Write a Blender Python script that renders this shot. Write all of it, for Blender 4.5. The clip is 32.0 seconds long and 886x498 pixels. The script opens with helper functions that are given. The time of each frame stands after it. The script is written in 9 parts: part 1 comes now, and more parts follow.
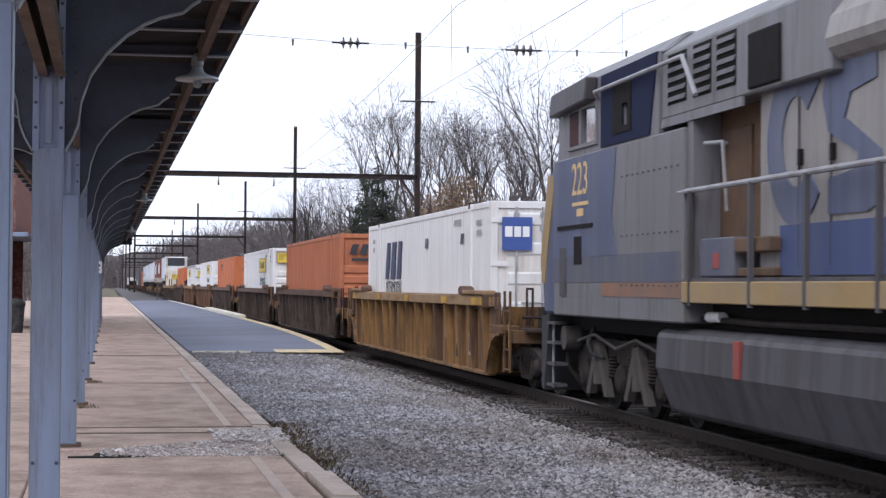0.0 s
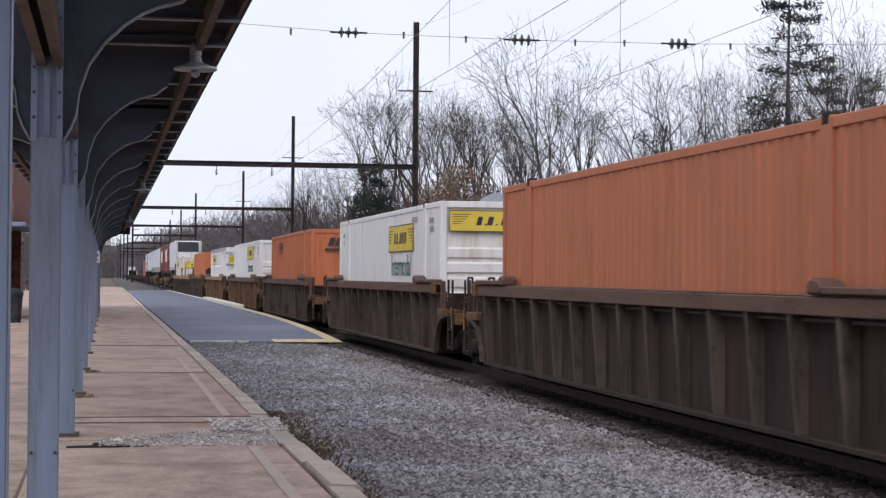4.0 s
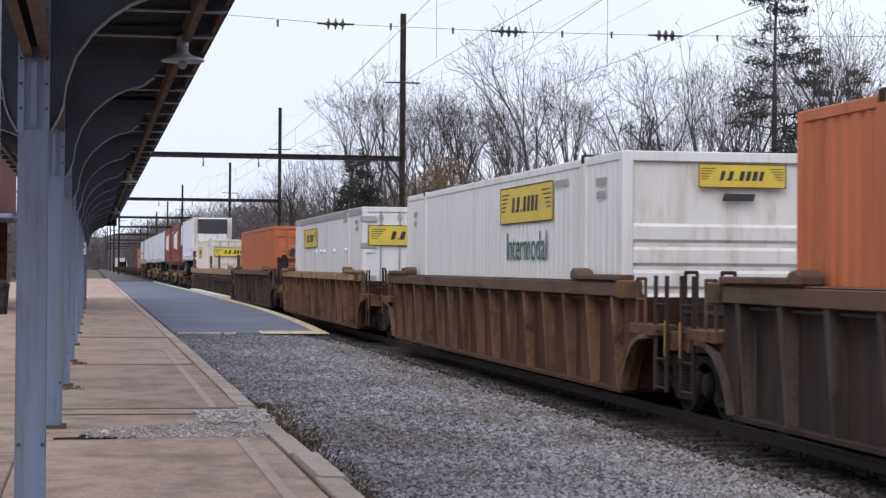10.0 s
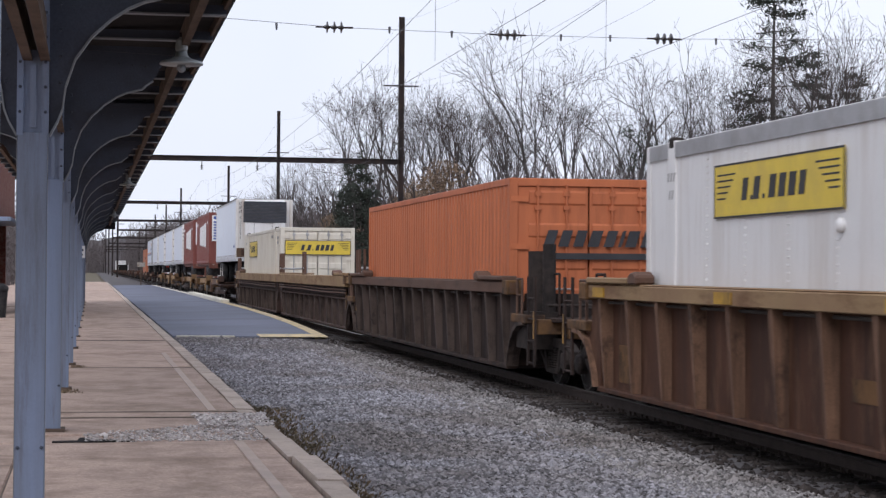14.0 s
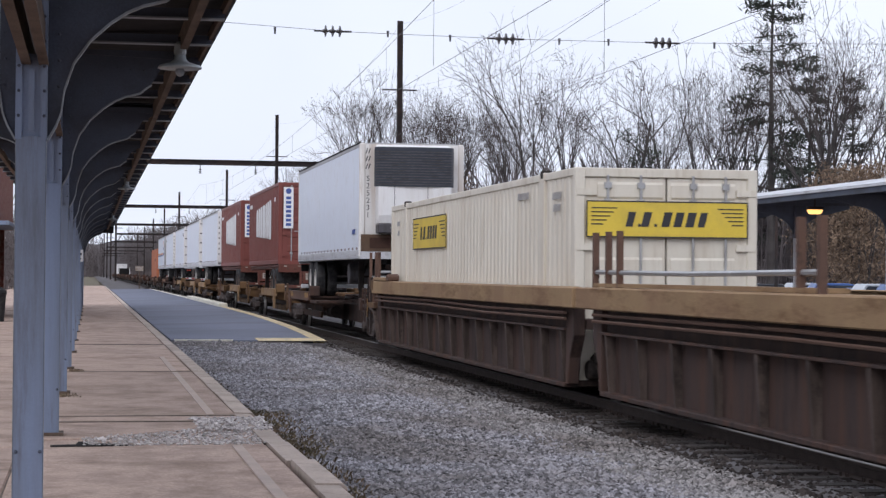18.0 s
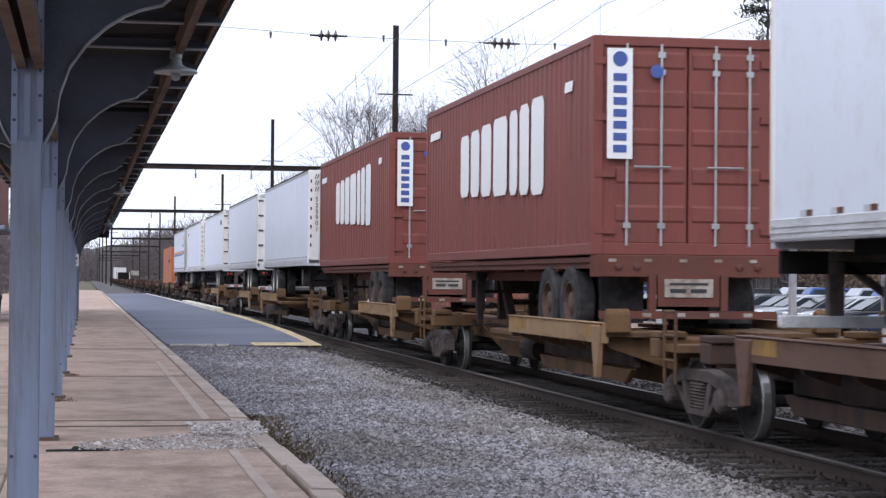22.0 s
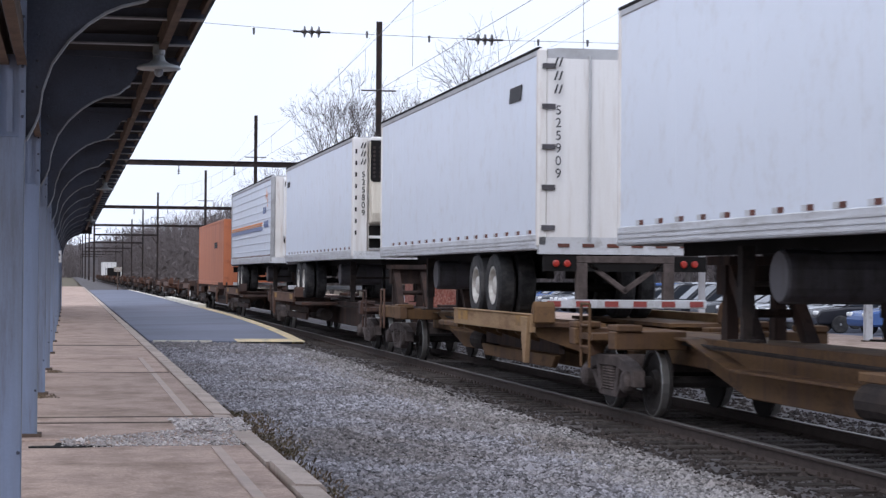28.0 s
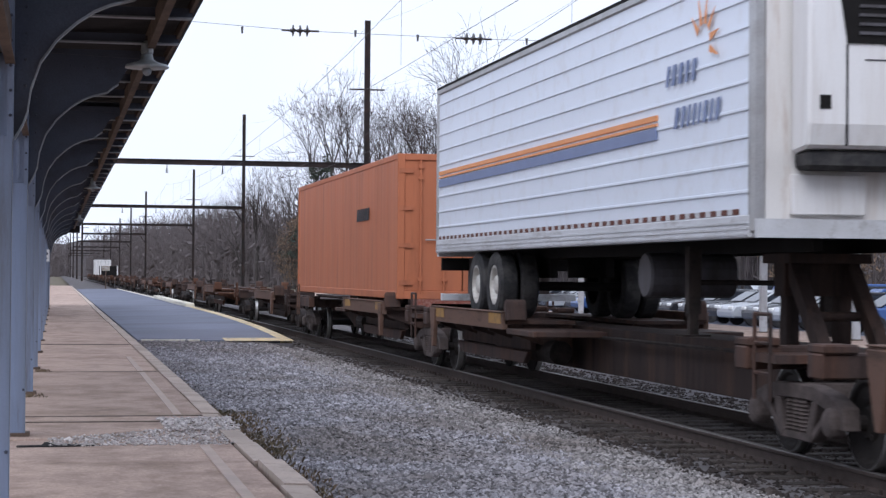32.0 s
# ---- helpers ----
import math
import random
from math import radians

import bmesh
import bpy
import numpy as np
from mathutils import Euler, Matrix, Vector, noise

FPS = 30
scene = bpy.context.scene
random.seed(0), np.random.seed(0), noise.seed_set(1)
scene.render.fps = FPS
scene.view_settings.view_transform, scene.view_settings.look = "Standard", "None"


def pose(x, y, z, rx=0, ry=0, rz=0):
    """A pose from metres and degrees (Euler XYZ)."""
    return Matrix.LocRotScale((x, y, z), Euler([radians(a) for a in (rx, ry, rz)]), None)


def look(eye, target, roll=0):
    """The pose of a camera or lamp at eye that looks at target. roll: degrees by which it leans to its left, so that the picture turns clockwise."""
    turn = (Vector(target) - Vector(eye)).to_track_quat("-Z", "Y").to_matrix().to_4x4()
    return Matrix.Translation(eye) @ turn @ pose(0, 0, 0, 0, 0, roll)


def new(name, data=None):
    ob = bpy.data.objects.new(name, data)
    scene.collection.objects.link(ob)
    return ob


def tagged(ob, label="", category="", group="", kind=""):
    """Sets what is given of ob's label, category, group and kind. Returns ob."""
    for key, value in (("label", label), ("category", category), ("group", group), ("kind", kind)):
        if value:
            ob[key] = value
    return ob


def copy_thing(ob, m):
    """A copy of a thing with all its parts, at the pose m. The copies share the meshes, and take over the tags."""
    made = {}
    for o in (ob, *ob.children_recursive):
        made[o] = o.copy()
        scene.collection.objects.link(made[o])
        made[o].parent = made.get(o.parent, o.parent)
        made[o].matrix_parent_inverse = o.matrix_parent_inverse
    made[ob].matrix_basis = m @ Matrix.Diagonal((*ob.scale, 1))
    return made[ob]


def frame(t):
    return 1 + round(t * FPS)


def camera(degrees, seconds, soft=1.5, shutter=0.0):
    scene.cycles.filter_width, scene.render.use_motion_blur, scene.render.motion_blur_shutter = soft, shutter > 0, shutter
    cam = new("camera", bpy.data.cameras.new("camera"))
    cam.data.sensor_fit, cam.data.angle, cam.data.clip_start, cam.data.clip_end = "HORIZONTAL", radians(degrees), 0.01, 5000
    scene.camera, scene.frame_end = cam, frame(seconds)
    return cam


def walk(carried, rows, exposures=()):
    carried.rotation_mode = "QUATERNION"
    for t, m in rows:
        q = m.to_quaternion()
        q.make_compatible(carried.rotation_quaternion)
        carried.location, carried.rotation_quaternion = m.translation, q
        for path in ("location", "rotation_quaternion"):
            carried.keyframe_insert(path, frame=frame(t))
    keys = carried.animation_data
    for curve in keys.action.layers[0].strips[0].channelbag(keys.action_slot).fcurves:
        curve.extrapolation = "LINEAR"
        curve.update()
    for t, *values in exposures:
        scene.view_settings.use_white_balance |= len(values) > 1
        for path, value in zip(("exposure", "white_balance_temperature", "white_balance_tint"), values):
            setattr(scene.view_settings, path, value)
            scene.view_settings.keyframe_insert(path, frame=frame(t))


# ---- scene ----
cam = camera(26.43, 32.0, soft=1.35, shutter=0.2)


def aim(yaw, tilt, x):
    """The camera's pose: carried at eye height, with a slight lean."""
    return pose(x, 0, 1.6, 90 + tilt, 0, yaw) @ pose(0, 0, 0, 0, 0, 0.45)


walk(cam, [
    (0.0, aim(-10.041, 1.133, 0.007)), (0.5, aim(-10.075, 1.085, 0.007)), (1.0, aim(-10.058, 1.037, 0.008)), (1.5, aim(-10.046, 0.998, 0.007)),
    (2.0, aim(-10.067, 0.938, 0.008)), (2.5, aim(-10.071, 0.887, 0.007)), (3.0, aim(-10.084, 0.878, 0.005)), (3.5, aim(-10.092, 0.860, 0.004)),
    (5.5, aim(-10.160, 0.649, 0.002)), (6.0, aim(-10.168, 0.610, -0.000)), (6.5, aim(-10.211, 0.606, -0.001)), (7.0, aim(-10.275, 0.597, -0.003)),
    (7.5, aim(-10.321, 0.580, -0.004)), (8.0, aim(-10.368, 0.554, -0.004)), (8.5, aim(-10.393, 0.554, -0.003)), (9.0, aim(-10.436, 0.554, -0.003)),
    (9.5, aim(-10.470, 0.562, -0.002)), (10.0, aim(-10.508, 0.571, -0.002)), (10.5, aim(-10.537, 0.553, -0.002)), (11.0, aim(-10.487, 0.566, -0.003)),
    (11.5, aim(-10.482, 0.580, -0.004)), (12.0, aim(-10.478, 0.575, -0.005)), (12.5, aim(-10.478, 0.584, -0.005)),
    (13.0, aim(-10.499, 0.619, -0.005)), (13.5, aim(-10.525, 0.644, -0.005)), (14.0, aim(-10.550, 0.670, -0.005)),
    (14.5, aim(-10.546, 0.683, -0.005)), (16.5, aim(-10.563, 0.704, -0.005)), (17.0, aim(-10.575, 0.721, -0.005)),
    (17.5, aim(-10.589, 0.782, -0.006)), (18.0, aim(-10.601, 0.790, -0.007)), (18.5, aim(-10.635, 0.807, -0.007)),
    (19.0, aim(-10.677, 0.807, -0.007)), (19.5, aim(-10.669, 0.846, -0.007)), (20.0, aim(-10.660, 0.885, -0.007)),
    (20.5, aim(-10.669, 0.885, -0.008)), (21.0, aim(-10.707, 0.897, -0.008)), (21.5, aim(-10.753, 0.919, -0.008)),
    (22.0, aim(-10.732, 0.927, -0.008)), (22.5, aim(-10.732, 0.923, -0.009)), (23.0, aim(-10.736, 0.898, -0.009)),
    (23.5, aim(-10.766, 0.850, -0.009)), (24.0, aim(-10.808, 0.846, -0.009)), (24.5, aim(-10.833, 0.829, -0.009)),
    (25.0, aim(-10.884, 0.815, -0.008)), (25.5, aim(-10.960, 0.798, -0.008)), (27.5, aim(-11.087, 0.819, -0.008)),
    (28.0, aim(-11.238, 0.819, -0.008)), (28.5, aim(-11.390, 0.823, -0.008)), (29.0, aim(-11.492, 0.818, -0.007)),
    (29.5, aim(-11.517, 0.818, -0.008)), (30.0, aim(-11.592, 0.796, -0.008)), (30.5, aim(-11.618, 0.766, -0.009)),
    (31.0, aim(-11.618, 0.758, -0.008)), (31.5, aim(-11.580, 0.766, -0.009)), (32.0, aim(-11.592, 0.792, -0.010)),
], [(0, 0.43, 6050, 12), (0.8, 0.28, 6100, 12), (1.6, 0.12, 6300, 12), (3, 0.02, 6300, 12), (5, 0.13, 6150, 12), (7, 0.12, 6050, 12), (9, 0.1, 6150, 12), (13, 0.04, 6200, 12), (17, 0.08, 6150, 12), (19, 0.05, 6100, 12), (20.5, 0.15, 6050, 12), (22, 0.38, 6000, 12), (23.5, 0.52, 6000, 12), (25, 0.43, 6000, 12), (28, 0.25, 5950, 12), (29, 0.15, 5950, 12), (32, 0.25, 5900, 12)])

# how far the train has rolled, in metres, at even seconds
ROLLED = [(0, 0.00), (2, 19.47), (4, 38.89), (6, 58.28), (8, 77.69), (10, 97.14), (12, 116.74), (14, 136.62), (16, 156.78), (18, 177.30), (20, 198.20), (22, 219.41), (24, 240.87), (26, 262.57), (28, 284.47), (30, 306.54), (32, 328.81)]

# ---- light: a bright overcast sky ----
world = bpy.data.worlds.new("overcast_sky")
scene.world = world
world.use_nodes = True
wn, wl = world.node_tree.nodes, world.node_tree.links
wn.clear()
sky = wn.new("ShaderNodeTexSky")
sky.sky_type, sky.sun_disc = "NISHITA", False
sky.sun_elevation, sky.sun_rotation = radians(38), radians(200)
sky.air_density, sky.dust_density, sky.ozone_density = 1.0, 5.0, 1.0
cloud = wn.new("ShaderNodeTexNoise")
cloud.inputs["Scale"].default_value, cloud.inputs["Detail"].default_value = 2.2, 5
deck = wn.new("ShaderNodeValToRGB")
deck.color_ramp.elements[0].position, deck.color_ramp.elements[0].color = 0.3, (6.9, 7.2, 8.1, 1)
deck.color_ramp.elements[1].position, deck.color_ramp.elements[1].color = 0.7, (8.4, 8.6, 9.2, 1)
mixed = wn.new("ShaderNodeMix")
mixed.data_type = "RGBA"
mixed.inputs[0].default_value = 0.94
back = wn.new("ShaderNodeBackground")
back.inputs["Strength"].default_value = 0.121
out = wn.new("ShaderNodeOutputWorld")
wl.new(cloud.outputs["Fac"], deck.inputs["Fac"])
wl.new(sky.outputs["Color"], mixed.inputs[6])
wl.new(deck.outputs["Color"], mixed.inputs[7])
wl.new(mixed.outputs[2], back.inputs["Color"])
wl.new(back.outputs[0], out.inputs[0])
sun = new("sun", bpy.data.lights.new("sun", "SUN"))
sun.data.energy, sun.data.angle, sun.data.color = 1.15, radians(35), (1.0, 0.97, 0.93)
sun.matrix_world = look((-24, -40, 44), (0, 0, 0))

# ---- materials ----
def material(name, colour, rough=0.7, metal=0.0, grain=8.0, vary=0.25, bump=0.2, stain=None, stain_amount=0.5, stain_scale=0.8,
             streak=False, per_piece=0.0, second=None, fine=60.0, edge=(0.45, 0.62), islands=False, grime=None):
    """A painted, rusted, stony or wooden surface: colour with coarse and fine variation, stains (streaked downwards if asked) and fine relief."""
    m = bpy.data.materials.new(name)
    m.use_nodes = True
    n, l = m.node_tree.nodes, m.node_tree.links
    b = n["Principled BSDF"]
    b.inputs["Roughness"].default_value, b.inputs["Metallic"].default_value = rough, metal
    seat = n.new("ShaderNodeTexCoord")
    own = n.new("ShaderNodeObjectInfo")
    apart = n.new("ShaderNodeVectorMath")
    apart.operation = "MULTIPLY_ADD"
    apart.inputs[1].default_value = (41.0, 23.0, 9.0)
    l.new(own.outputs["Random"], apart.inputs[0])
    l.new(seat.outputs["Object"], apart.inputs[2])
    place = apart.outputs[0]
    coarse = n.new("ShaderNodeTexNoise")
    coarse.inputs["Scale"].default_value, coarse.inputs["Detail"].default_value = grain, 5
    l.new(place, coarse.inputs["Vector"])
    small = n.new("ShaderNodeTexNoise")
    small.inputs["Scale"].default_value, small.inputs["Detail"].default_value = fine, 3
    l.new(place, small.inputs["Vector"])
    ramp = n.new("ShaderNodeValToRGB")
    c0 = [c * (1 - vary) for c in colour]
    c1 = list(second) if second else [min(1, c * (1 + vary)) for c in colour]
    ramp.color_ramp.elements[0].position, ramp.color_ramp.elements[0].color = 0.3, (*c0, 1)
    ramp.color_ramp.elements[1].position, ramp.color_ramp.elements[1].color = 0.7, (*c1, 1)
    both = n.new("ShaderNodeMath")
    both.operation = "MULTIPLY_ADD"
    both.inputs[1].default_value = 0.45
    l.new(small.outputs["Fac"], both.inputs[0])
    half = n.new("ShaderNodeMath")
    half.operation = "MULTIPLY"
    half.inputs[1].default_value = 0.55
    l.new(coarse.outputs["Fac"], half.inputs[0])
    l.new(half.outputs[0], both.inputs[2])
    l.new(both.outputs[0], ramp.inputs["Fac"])
    last = ramp.outputs["Color"]
    if stain:
        spread = n.new("ShaderNodeMapping")
        spread.inputs["Scale"].default_value = (3.0, 3.0, 0.22) if streak else (1, 1, 1)
        l.new(place, spread.inputs["Vector"])
        spots = n.new("ShaderNodeTexNoise")
        spots.inputs["Scale"].default_value, spots.inputs["Detail"].default_value = stain_scale, 7
        spots.inputs["Roughness"].default_value = 0.65
        l.new(spread.outputs[0], spots.inputs["Vector"])
        cut = n.new("ShaderNodeMapRange")
        cut.inputs["From Min"].default_value, cut.inputs["From Max"].default_value = edge
        cut.inputs["To Max"].default_value = stain_amount
        l.new(spots.outputs["Fac"], cut.inputs["Value"])
        mix = n.new("ShaderNodeMix")
        mix.data_type = "RGBA"
        mix.inputs[7].default_value = (*stain, 1)
        l.new(cut.outputs[0], mix.inputs[0])
        l.new(last, mix.inputs[6])
        last = mix.outputs[2]
    if grime:
        # (colour, amount, scale, squeeze): blotches or long drips with ragged edges
        tone, much, size, squeeze = grime
        spread = n.new("ShaderNodeMapping")
        spread.inputs["Scale"].default_value = squeeze
        spread.inputs["Location"].default_value = (7.3, 1.9, 4.4)
        l.new(place, spread.inputs["Vector"])
        spots = n.new("ShaderNodeTexNoise")
        spots.inputs["Scale"].default_value, spots.inputs["Detail"].default_value = size, 9
        spots.inputs["Roughness"].default_value = 0.72
        l.new(spread.outputs[0], spots.inputs["Vector"])
        cut = n.new("ShaderNodeMapRange")
        cut.inputs["From Min"].default_value, cut.inputs["From Max"].default_value = 0.52, 0.66
        cut.inputs["To Max"].default_value = much
        l.new(spots.outputs["Fac"], cut.inputs["Value"])
        mix = n.new("ShaderNodeMix")
        mix.data_type = "RGBA"
        mix.inputs[7].default_value = (*tone, 1)
        l.new(cut.outputs[0], mix.inputs[0])
        l.new(last, mix.inputs[6])
        last = mix.outputs[2]
    if per_piece:
        if islands:
            rnd = n.new("ShaderNodeNewGeometry").outputs["Random Per Island"]
        else:
            rnd = n.new("ShaderNodeObjectInfo").outputs["Random"]
        span = n.new("ShaderNodeMapRange")
        span.inputs["To Min"].default_value, span.inputs["To Max"].default_value = 1 - per_piece, 1 + per_piece
        l.new(rnd, span.inputs["Value"])
        tint = n.new("ShaderNodeHueSaturation")
        l.new(span.outputs[0], tint.inputs["Value"])
        l.new(last, tint.inputs["Color"])
        last = tint.outputs["Color"]
    l.new(last, b.inputs["Base Color"])
    if bump:
        relief = n.new("ShaderNodeBump")
        relief.inputs["Strength"].default_value, relief.inputs["Distance"].default_value = bump, 0.01
        l.new(both.outputs[0], relief.inputs["Height"])
        l.new(relief.outputs[0], b.inputs["Normal"])
    return m


def glowing(name, colour, power):
    m = bpy.data.materials.new(name)
    m.use_nodes = True
    b = m.node_tree.nodes["Principled BSDF"]
    b.inputs["Base Color"].default_value = (*colour, 1)
    b.inputs["Emission Color"].default_value, b.inputs["Emission Strength"].default_value = (*colour, 1), power
    return m


M = {}
M["concrete"] = material("platform_concrete", (0.455, 0.343, 0.285), 0.92, 0, 40.0, 0.34, 0.18, (0.20, 0.145, 0.115), 0.75, 1.6, per_piece=0.09, fine=90, edge=(0.46, 0.7), grime=((0.19, 0.128, 0.095), 0.5, 1.3, (1, 0.45, 1)))
M["kerb"] = material("kerb_stone", (0.47, 0.385, 0.325), 0.9, 0, 3.0, 0.2, 0.4, (0.26, 0.21, 0.175), 0.5, 1.5, per_piece=0.1, grime=((0.18, 0.145, 0.12), 0.45, 4.0, (1, 1, 1)))
M["rubble"] = material("crushed_white_stone", (0.52, 0.48, 0.465), 0.95, 0, 20, 0.4, 0.6, (0.2, 0.17, 0.15), 0.4, 3, per_piece=0.3, islands=True)
M["joint"] = material("joint_dirt", (0.15, 0.118, 0.098), 0.95, 0, 6, 0.4, 0.4)
M["asphalt"] = material("platform_asphalt", (0.142, 0.153, 0.205), 0.9, 0, 1.0, 0.16, 0.4, (0.085, 0.095, 0.125), 0.5, 0.25, fine=90, grime=((0.082, 0.088, 0.115), 0.6, 0.7, (0.08, 0.45, 1)))
M["yellow_paint"] = material("worn_yellow_paint", (0.60, 0.47, 0.25), 0.8, 0, 5, 0.15, 0.3, (0.36, 0.33, 0.28), 0.6, 2.0, grime=((0.20, 0.19, 0.18), 0.8, 3.0, (1, 0.5, 1)))
M["pale_paint"] = material("worn_cream_paint", (0.66, 0.62, 0.52), 0.8, 0, 5, 0.12, 0.3, (0.36, 0.33, 0.28), 0.4, 2.0, grime=((0.25, 0.24, 0.23), 0.6, 3.0, (1, 0.4, 1)))
M["ballast"] = material("ballast_bed", (0.115, 0.108, 0.112), 0.95, 0, 18, 0.5, 1.0, (0.09, 0.075, 0.065), 0.5, 0.6, fine=40)
M["stones"] = material("ballast_stones", (0.295, 0.286, 0.308), 0.9, 0, 30, 0.25, 0.4, (0.165, 0.143, 0.13), 0.7, 0.35, per_piece=0.5, islands=True)
# rusty stone, taken near black: the train's shade is in this colour
M["track_stones"] = material("shade_dark_rusty_ballast", (0.045, 0.038, 0.036), 0.95, 0, 30, 0.3, 0.4, (0.06, 0.048, 0.042), 0.6, 0.6, per_piece=0.5, islands=True)
M["earth"] = material("winter_earth", (0.12, 0.09, 0.065), 0.95, 0, 0.4, 0.4, 0.6, (0.10, 0.11, 0.045), 0.7, 0.12)
M["weeds"] = material("dry_weeds", (0.155, 0.11, 0.07), 0.9, 0, 4, 0.5, 0, (0.075, 0.075, 0.035), 0.6, 1.2, islands=True, per_piece=0.4)
# rust set darker than the rail's own, to hold the train's shade
M["rail_side"] = material("shade_dark_rusty_rail", (0.06, 0.046, 0.041), 0.75, 0.2, 6, 0.3, 0.4)
M["rail_top"] = material("worn_rail_head", (0.19, 0.175, 0.165), 0.5, 0.85, 8, 0.15, 0.05)
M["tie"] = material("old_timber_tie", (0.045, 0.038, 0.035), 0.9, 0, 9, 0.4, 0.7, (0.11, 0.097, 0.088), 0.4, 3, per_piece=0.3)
M["blue_steel"] = material("blue_grey_paint", (0.20, 0.25, 0.37), 0.55, 0, 2, 0.08, 0.12, (0.13, 0.14, 0.16), 0.5, 1.3, streak=True, grime=((0.10, 0.10, 0.115), 0.55, 2.2, (3, 3, 0.35)))
M["pale_flange"] = material("worn_flange_paint", (0.26, 0.285, 0.32), 0.6, 0, 4, 0.2, 0.2, (0.15, 0.14, 0.13), 0.5, 2.5)
# blue steel and boards under roofs: part of their darkness is painted shade
M["dark_steel"] = material("shade_dark_blue_steel", (0.08, 0.092, 0.125), 0.65, 0, 3, 0.2, 0.2, (0.045, 0.043, 0.045), 0.6, 1.5)
M["roof_board"] = material("shade_dark_roof_boards", (0.017, 0.0155, 0.017), 0.85, 0, 3, 0.35, 0.3, (0.05, 0.046, 0.046), 0.4, 2)
M["beam_wood"] = material("worn_brown_beam", (0.13, 0.095, 0.075), 0.8, 0, 3, 0.3, 0.3, (0.08, 0.06, 0.05), 0.6, 2, grime=((0.05, 0.036, 0.03), 0.7, 2.5, (2, 0.6, 2)))
M["lamp_shade"] = material("grey_enamel", (0.33, 0.36, 0.38), 0.45, 0.1, 4, 0.12, 0.1, (0.18, 0.17, 0.15), 0.4, 4)
M["black_steel"] = material("weathered_black_steel", (0.036, 0.031, 0.032), 0.75, 0.2, 2, 0.3, 0.2, (0.075, 0.05, 0.042), 0.5, 0.8, grime=((0.10, 0.06, 0.045), 0.4, 2.2, (1, 1, 0.5)))
M["wire"] = material("dark_wire", (0.10, 0.10, 0.11), 0.6, 0.4, 2, 0.1, 0)
M["porcelain"] = material("brown_porcelain", (0.03, 0.024, 0.024), 0.3, 0, 5, 0.2, 0)
M["bark"] = material("grey_bark", (0.05, 0.042, 0.04), 0.9, 0, 2.5, 0.35, 0.5, (0.10, 0.09, 0.085), 0.4, 0.8)
M["twig"] = material("brown_twigs", (0.055, 0.043, 0.04), 0.9, 0, 0.5, 0.3, 0)
M["needles"] = material("pine_needles", (0.03, 0.038, 0.027), 0.8, 0, 0.8, 0.45, 0, per_piece=0.4, islands=True)
M["brown_leaf"] = material("withered_leaves", (0.17, 0.115, 0.075), 0.85, 0, 0.6, 0.4, 0, per_piece=0.4, islands=True)
M["brick"] = material("red_brick", (0.15, 0.05, 0.038), 0.85, 0, 4, 0.3, 0.4, (0.35, 0.28, 0.24), 0.3, 9)
M["white_trim"] = material("white_trim", (0.72, 0.72, 0.72), 0.5, 0, 4, 0.08, 0.1, (0.45, 0.42, 0.38), 0.3, 2)
M["slate"] = material("grey_slate_roof", (0.20, 0.21, 0.235), 0.8, 0, 2.5, 0.2, 0.3)
M["pale_metal"] = material("pale_roof_metal", (0.56, 0.57, 0.60), 0.5, 0.1, 2, 0.12, 0.1, (0.35, 0.34, 0.33), 0.4, 0.8, grime=((0.24, 0.22, 0.21), 0.6, 2.4, (2, 0.5, 2)))
M["glass"] = material("dark_window_glass", (0.035, 0.04, 0.05), 0.06, 0, 1, 0.2, 0)
M["black"] = material("black_rubber", (0.028, 0.028, 0.03), 0.75, 0, 12, 0.3, 0.2, (0.085, 0.08, 0.078), 0.6, 4)
M["hub"] = material("pale_wheel_hub", (0.52, 0.51, 0.48), 0.5, 0.1, 8, 0.2, 0.1, (0.25, 0.2, 0.16), 0.5, 6)
M["red_hub"] = material("faded_red_hub", (0.33, 0.15, 0.11), 0.6, 0.1, 8, 0.25, 0.1, (0.16, 0.12, 0.1), 0.6, 6)
# grimy iron with the shade between and under cars put into its colour
M["truck_iron"] = material("shade_dark_grimy_iron", (0.03, 0.025, 0.024), 0.85, 0.1, 8, 0.35, 0.4, (0.06, 0.045, 0.038), 0.5, 4)
M["wheel_steel"] = material("wheel_steel", (0.03, 0.026, 0.025), 0.75, 0.15, 5, 0.3, 0.1)
M["bright_tread"] = material("bright_wheel_tread", (0.42, 0.41, 0.40), 0.35, 0.9, 5, 0.1, 0)
M["grey_loco"] = material("weathered_grey_paint", (0.175, 0.172, 0.185), 0.5, 0.05, 0.8, 0.12, 0.06, (0.15, 0.142, 0.14), 0.6, 0.8, streak=True, grime=((0.07, 0.065, 0.065), 0.6, 1.4, (3, 3, 0.35)))
M["blue_loco"] = material("faded_blue_paint", (0.092, 0.108, 0.175), 0.5, 0.05, 0.8, 0.15, 0.06, (0.16, 0.17, 0.21), 0.5, 0.8, streak=True, grime=((0.075, 0.08, 0.115), 0.5, 1.4, (3, 3, 0.35)))
M["dark_blue"] = material("dark_blue_cab_paint", (0.022, 0.027, 0.055), 0.75, 0, 1, 0.15, 0.05)
M["gold"] = material("faded_gold_paint", (0.32, 0.22, 0.10), 0.6, 0, 2, 0.15, 0.1, (0.28, 0.22, 0.15), 0.6, 1.2)
M["orange_letter"] = material("faded_number_paint", (0.60, 0.42, 0.20), 0.6, 0, 3, 0.15, 0.05)
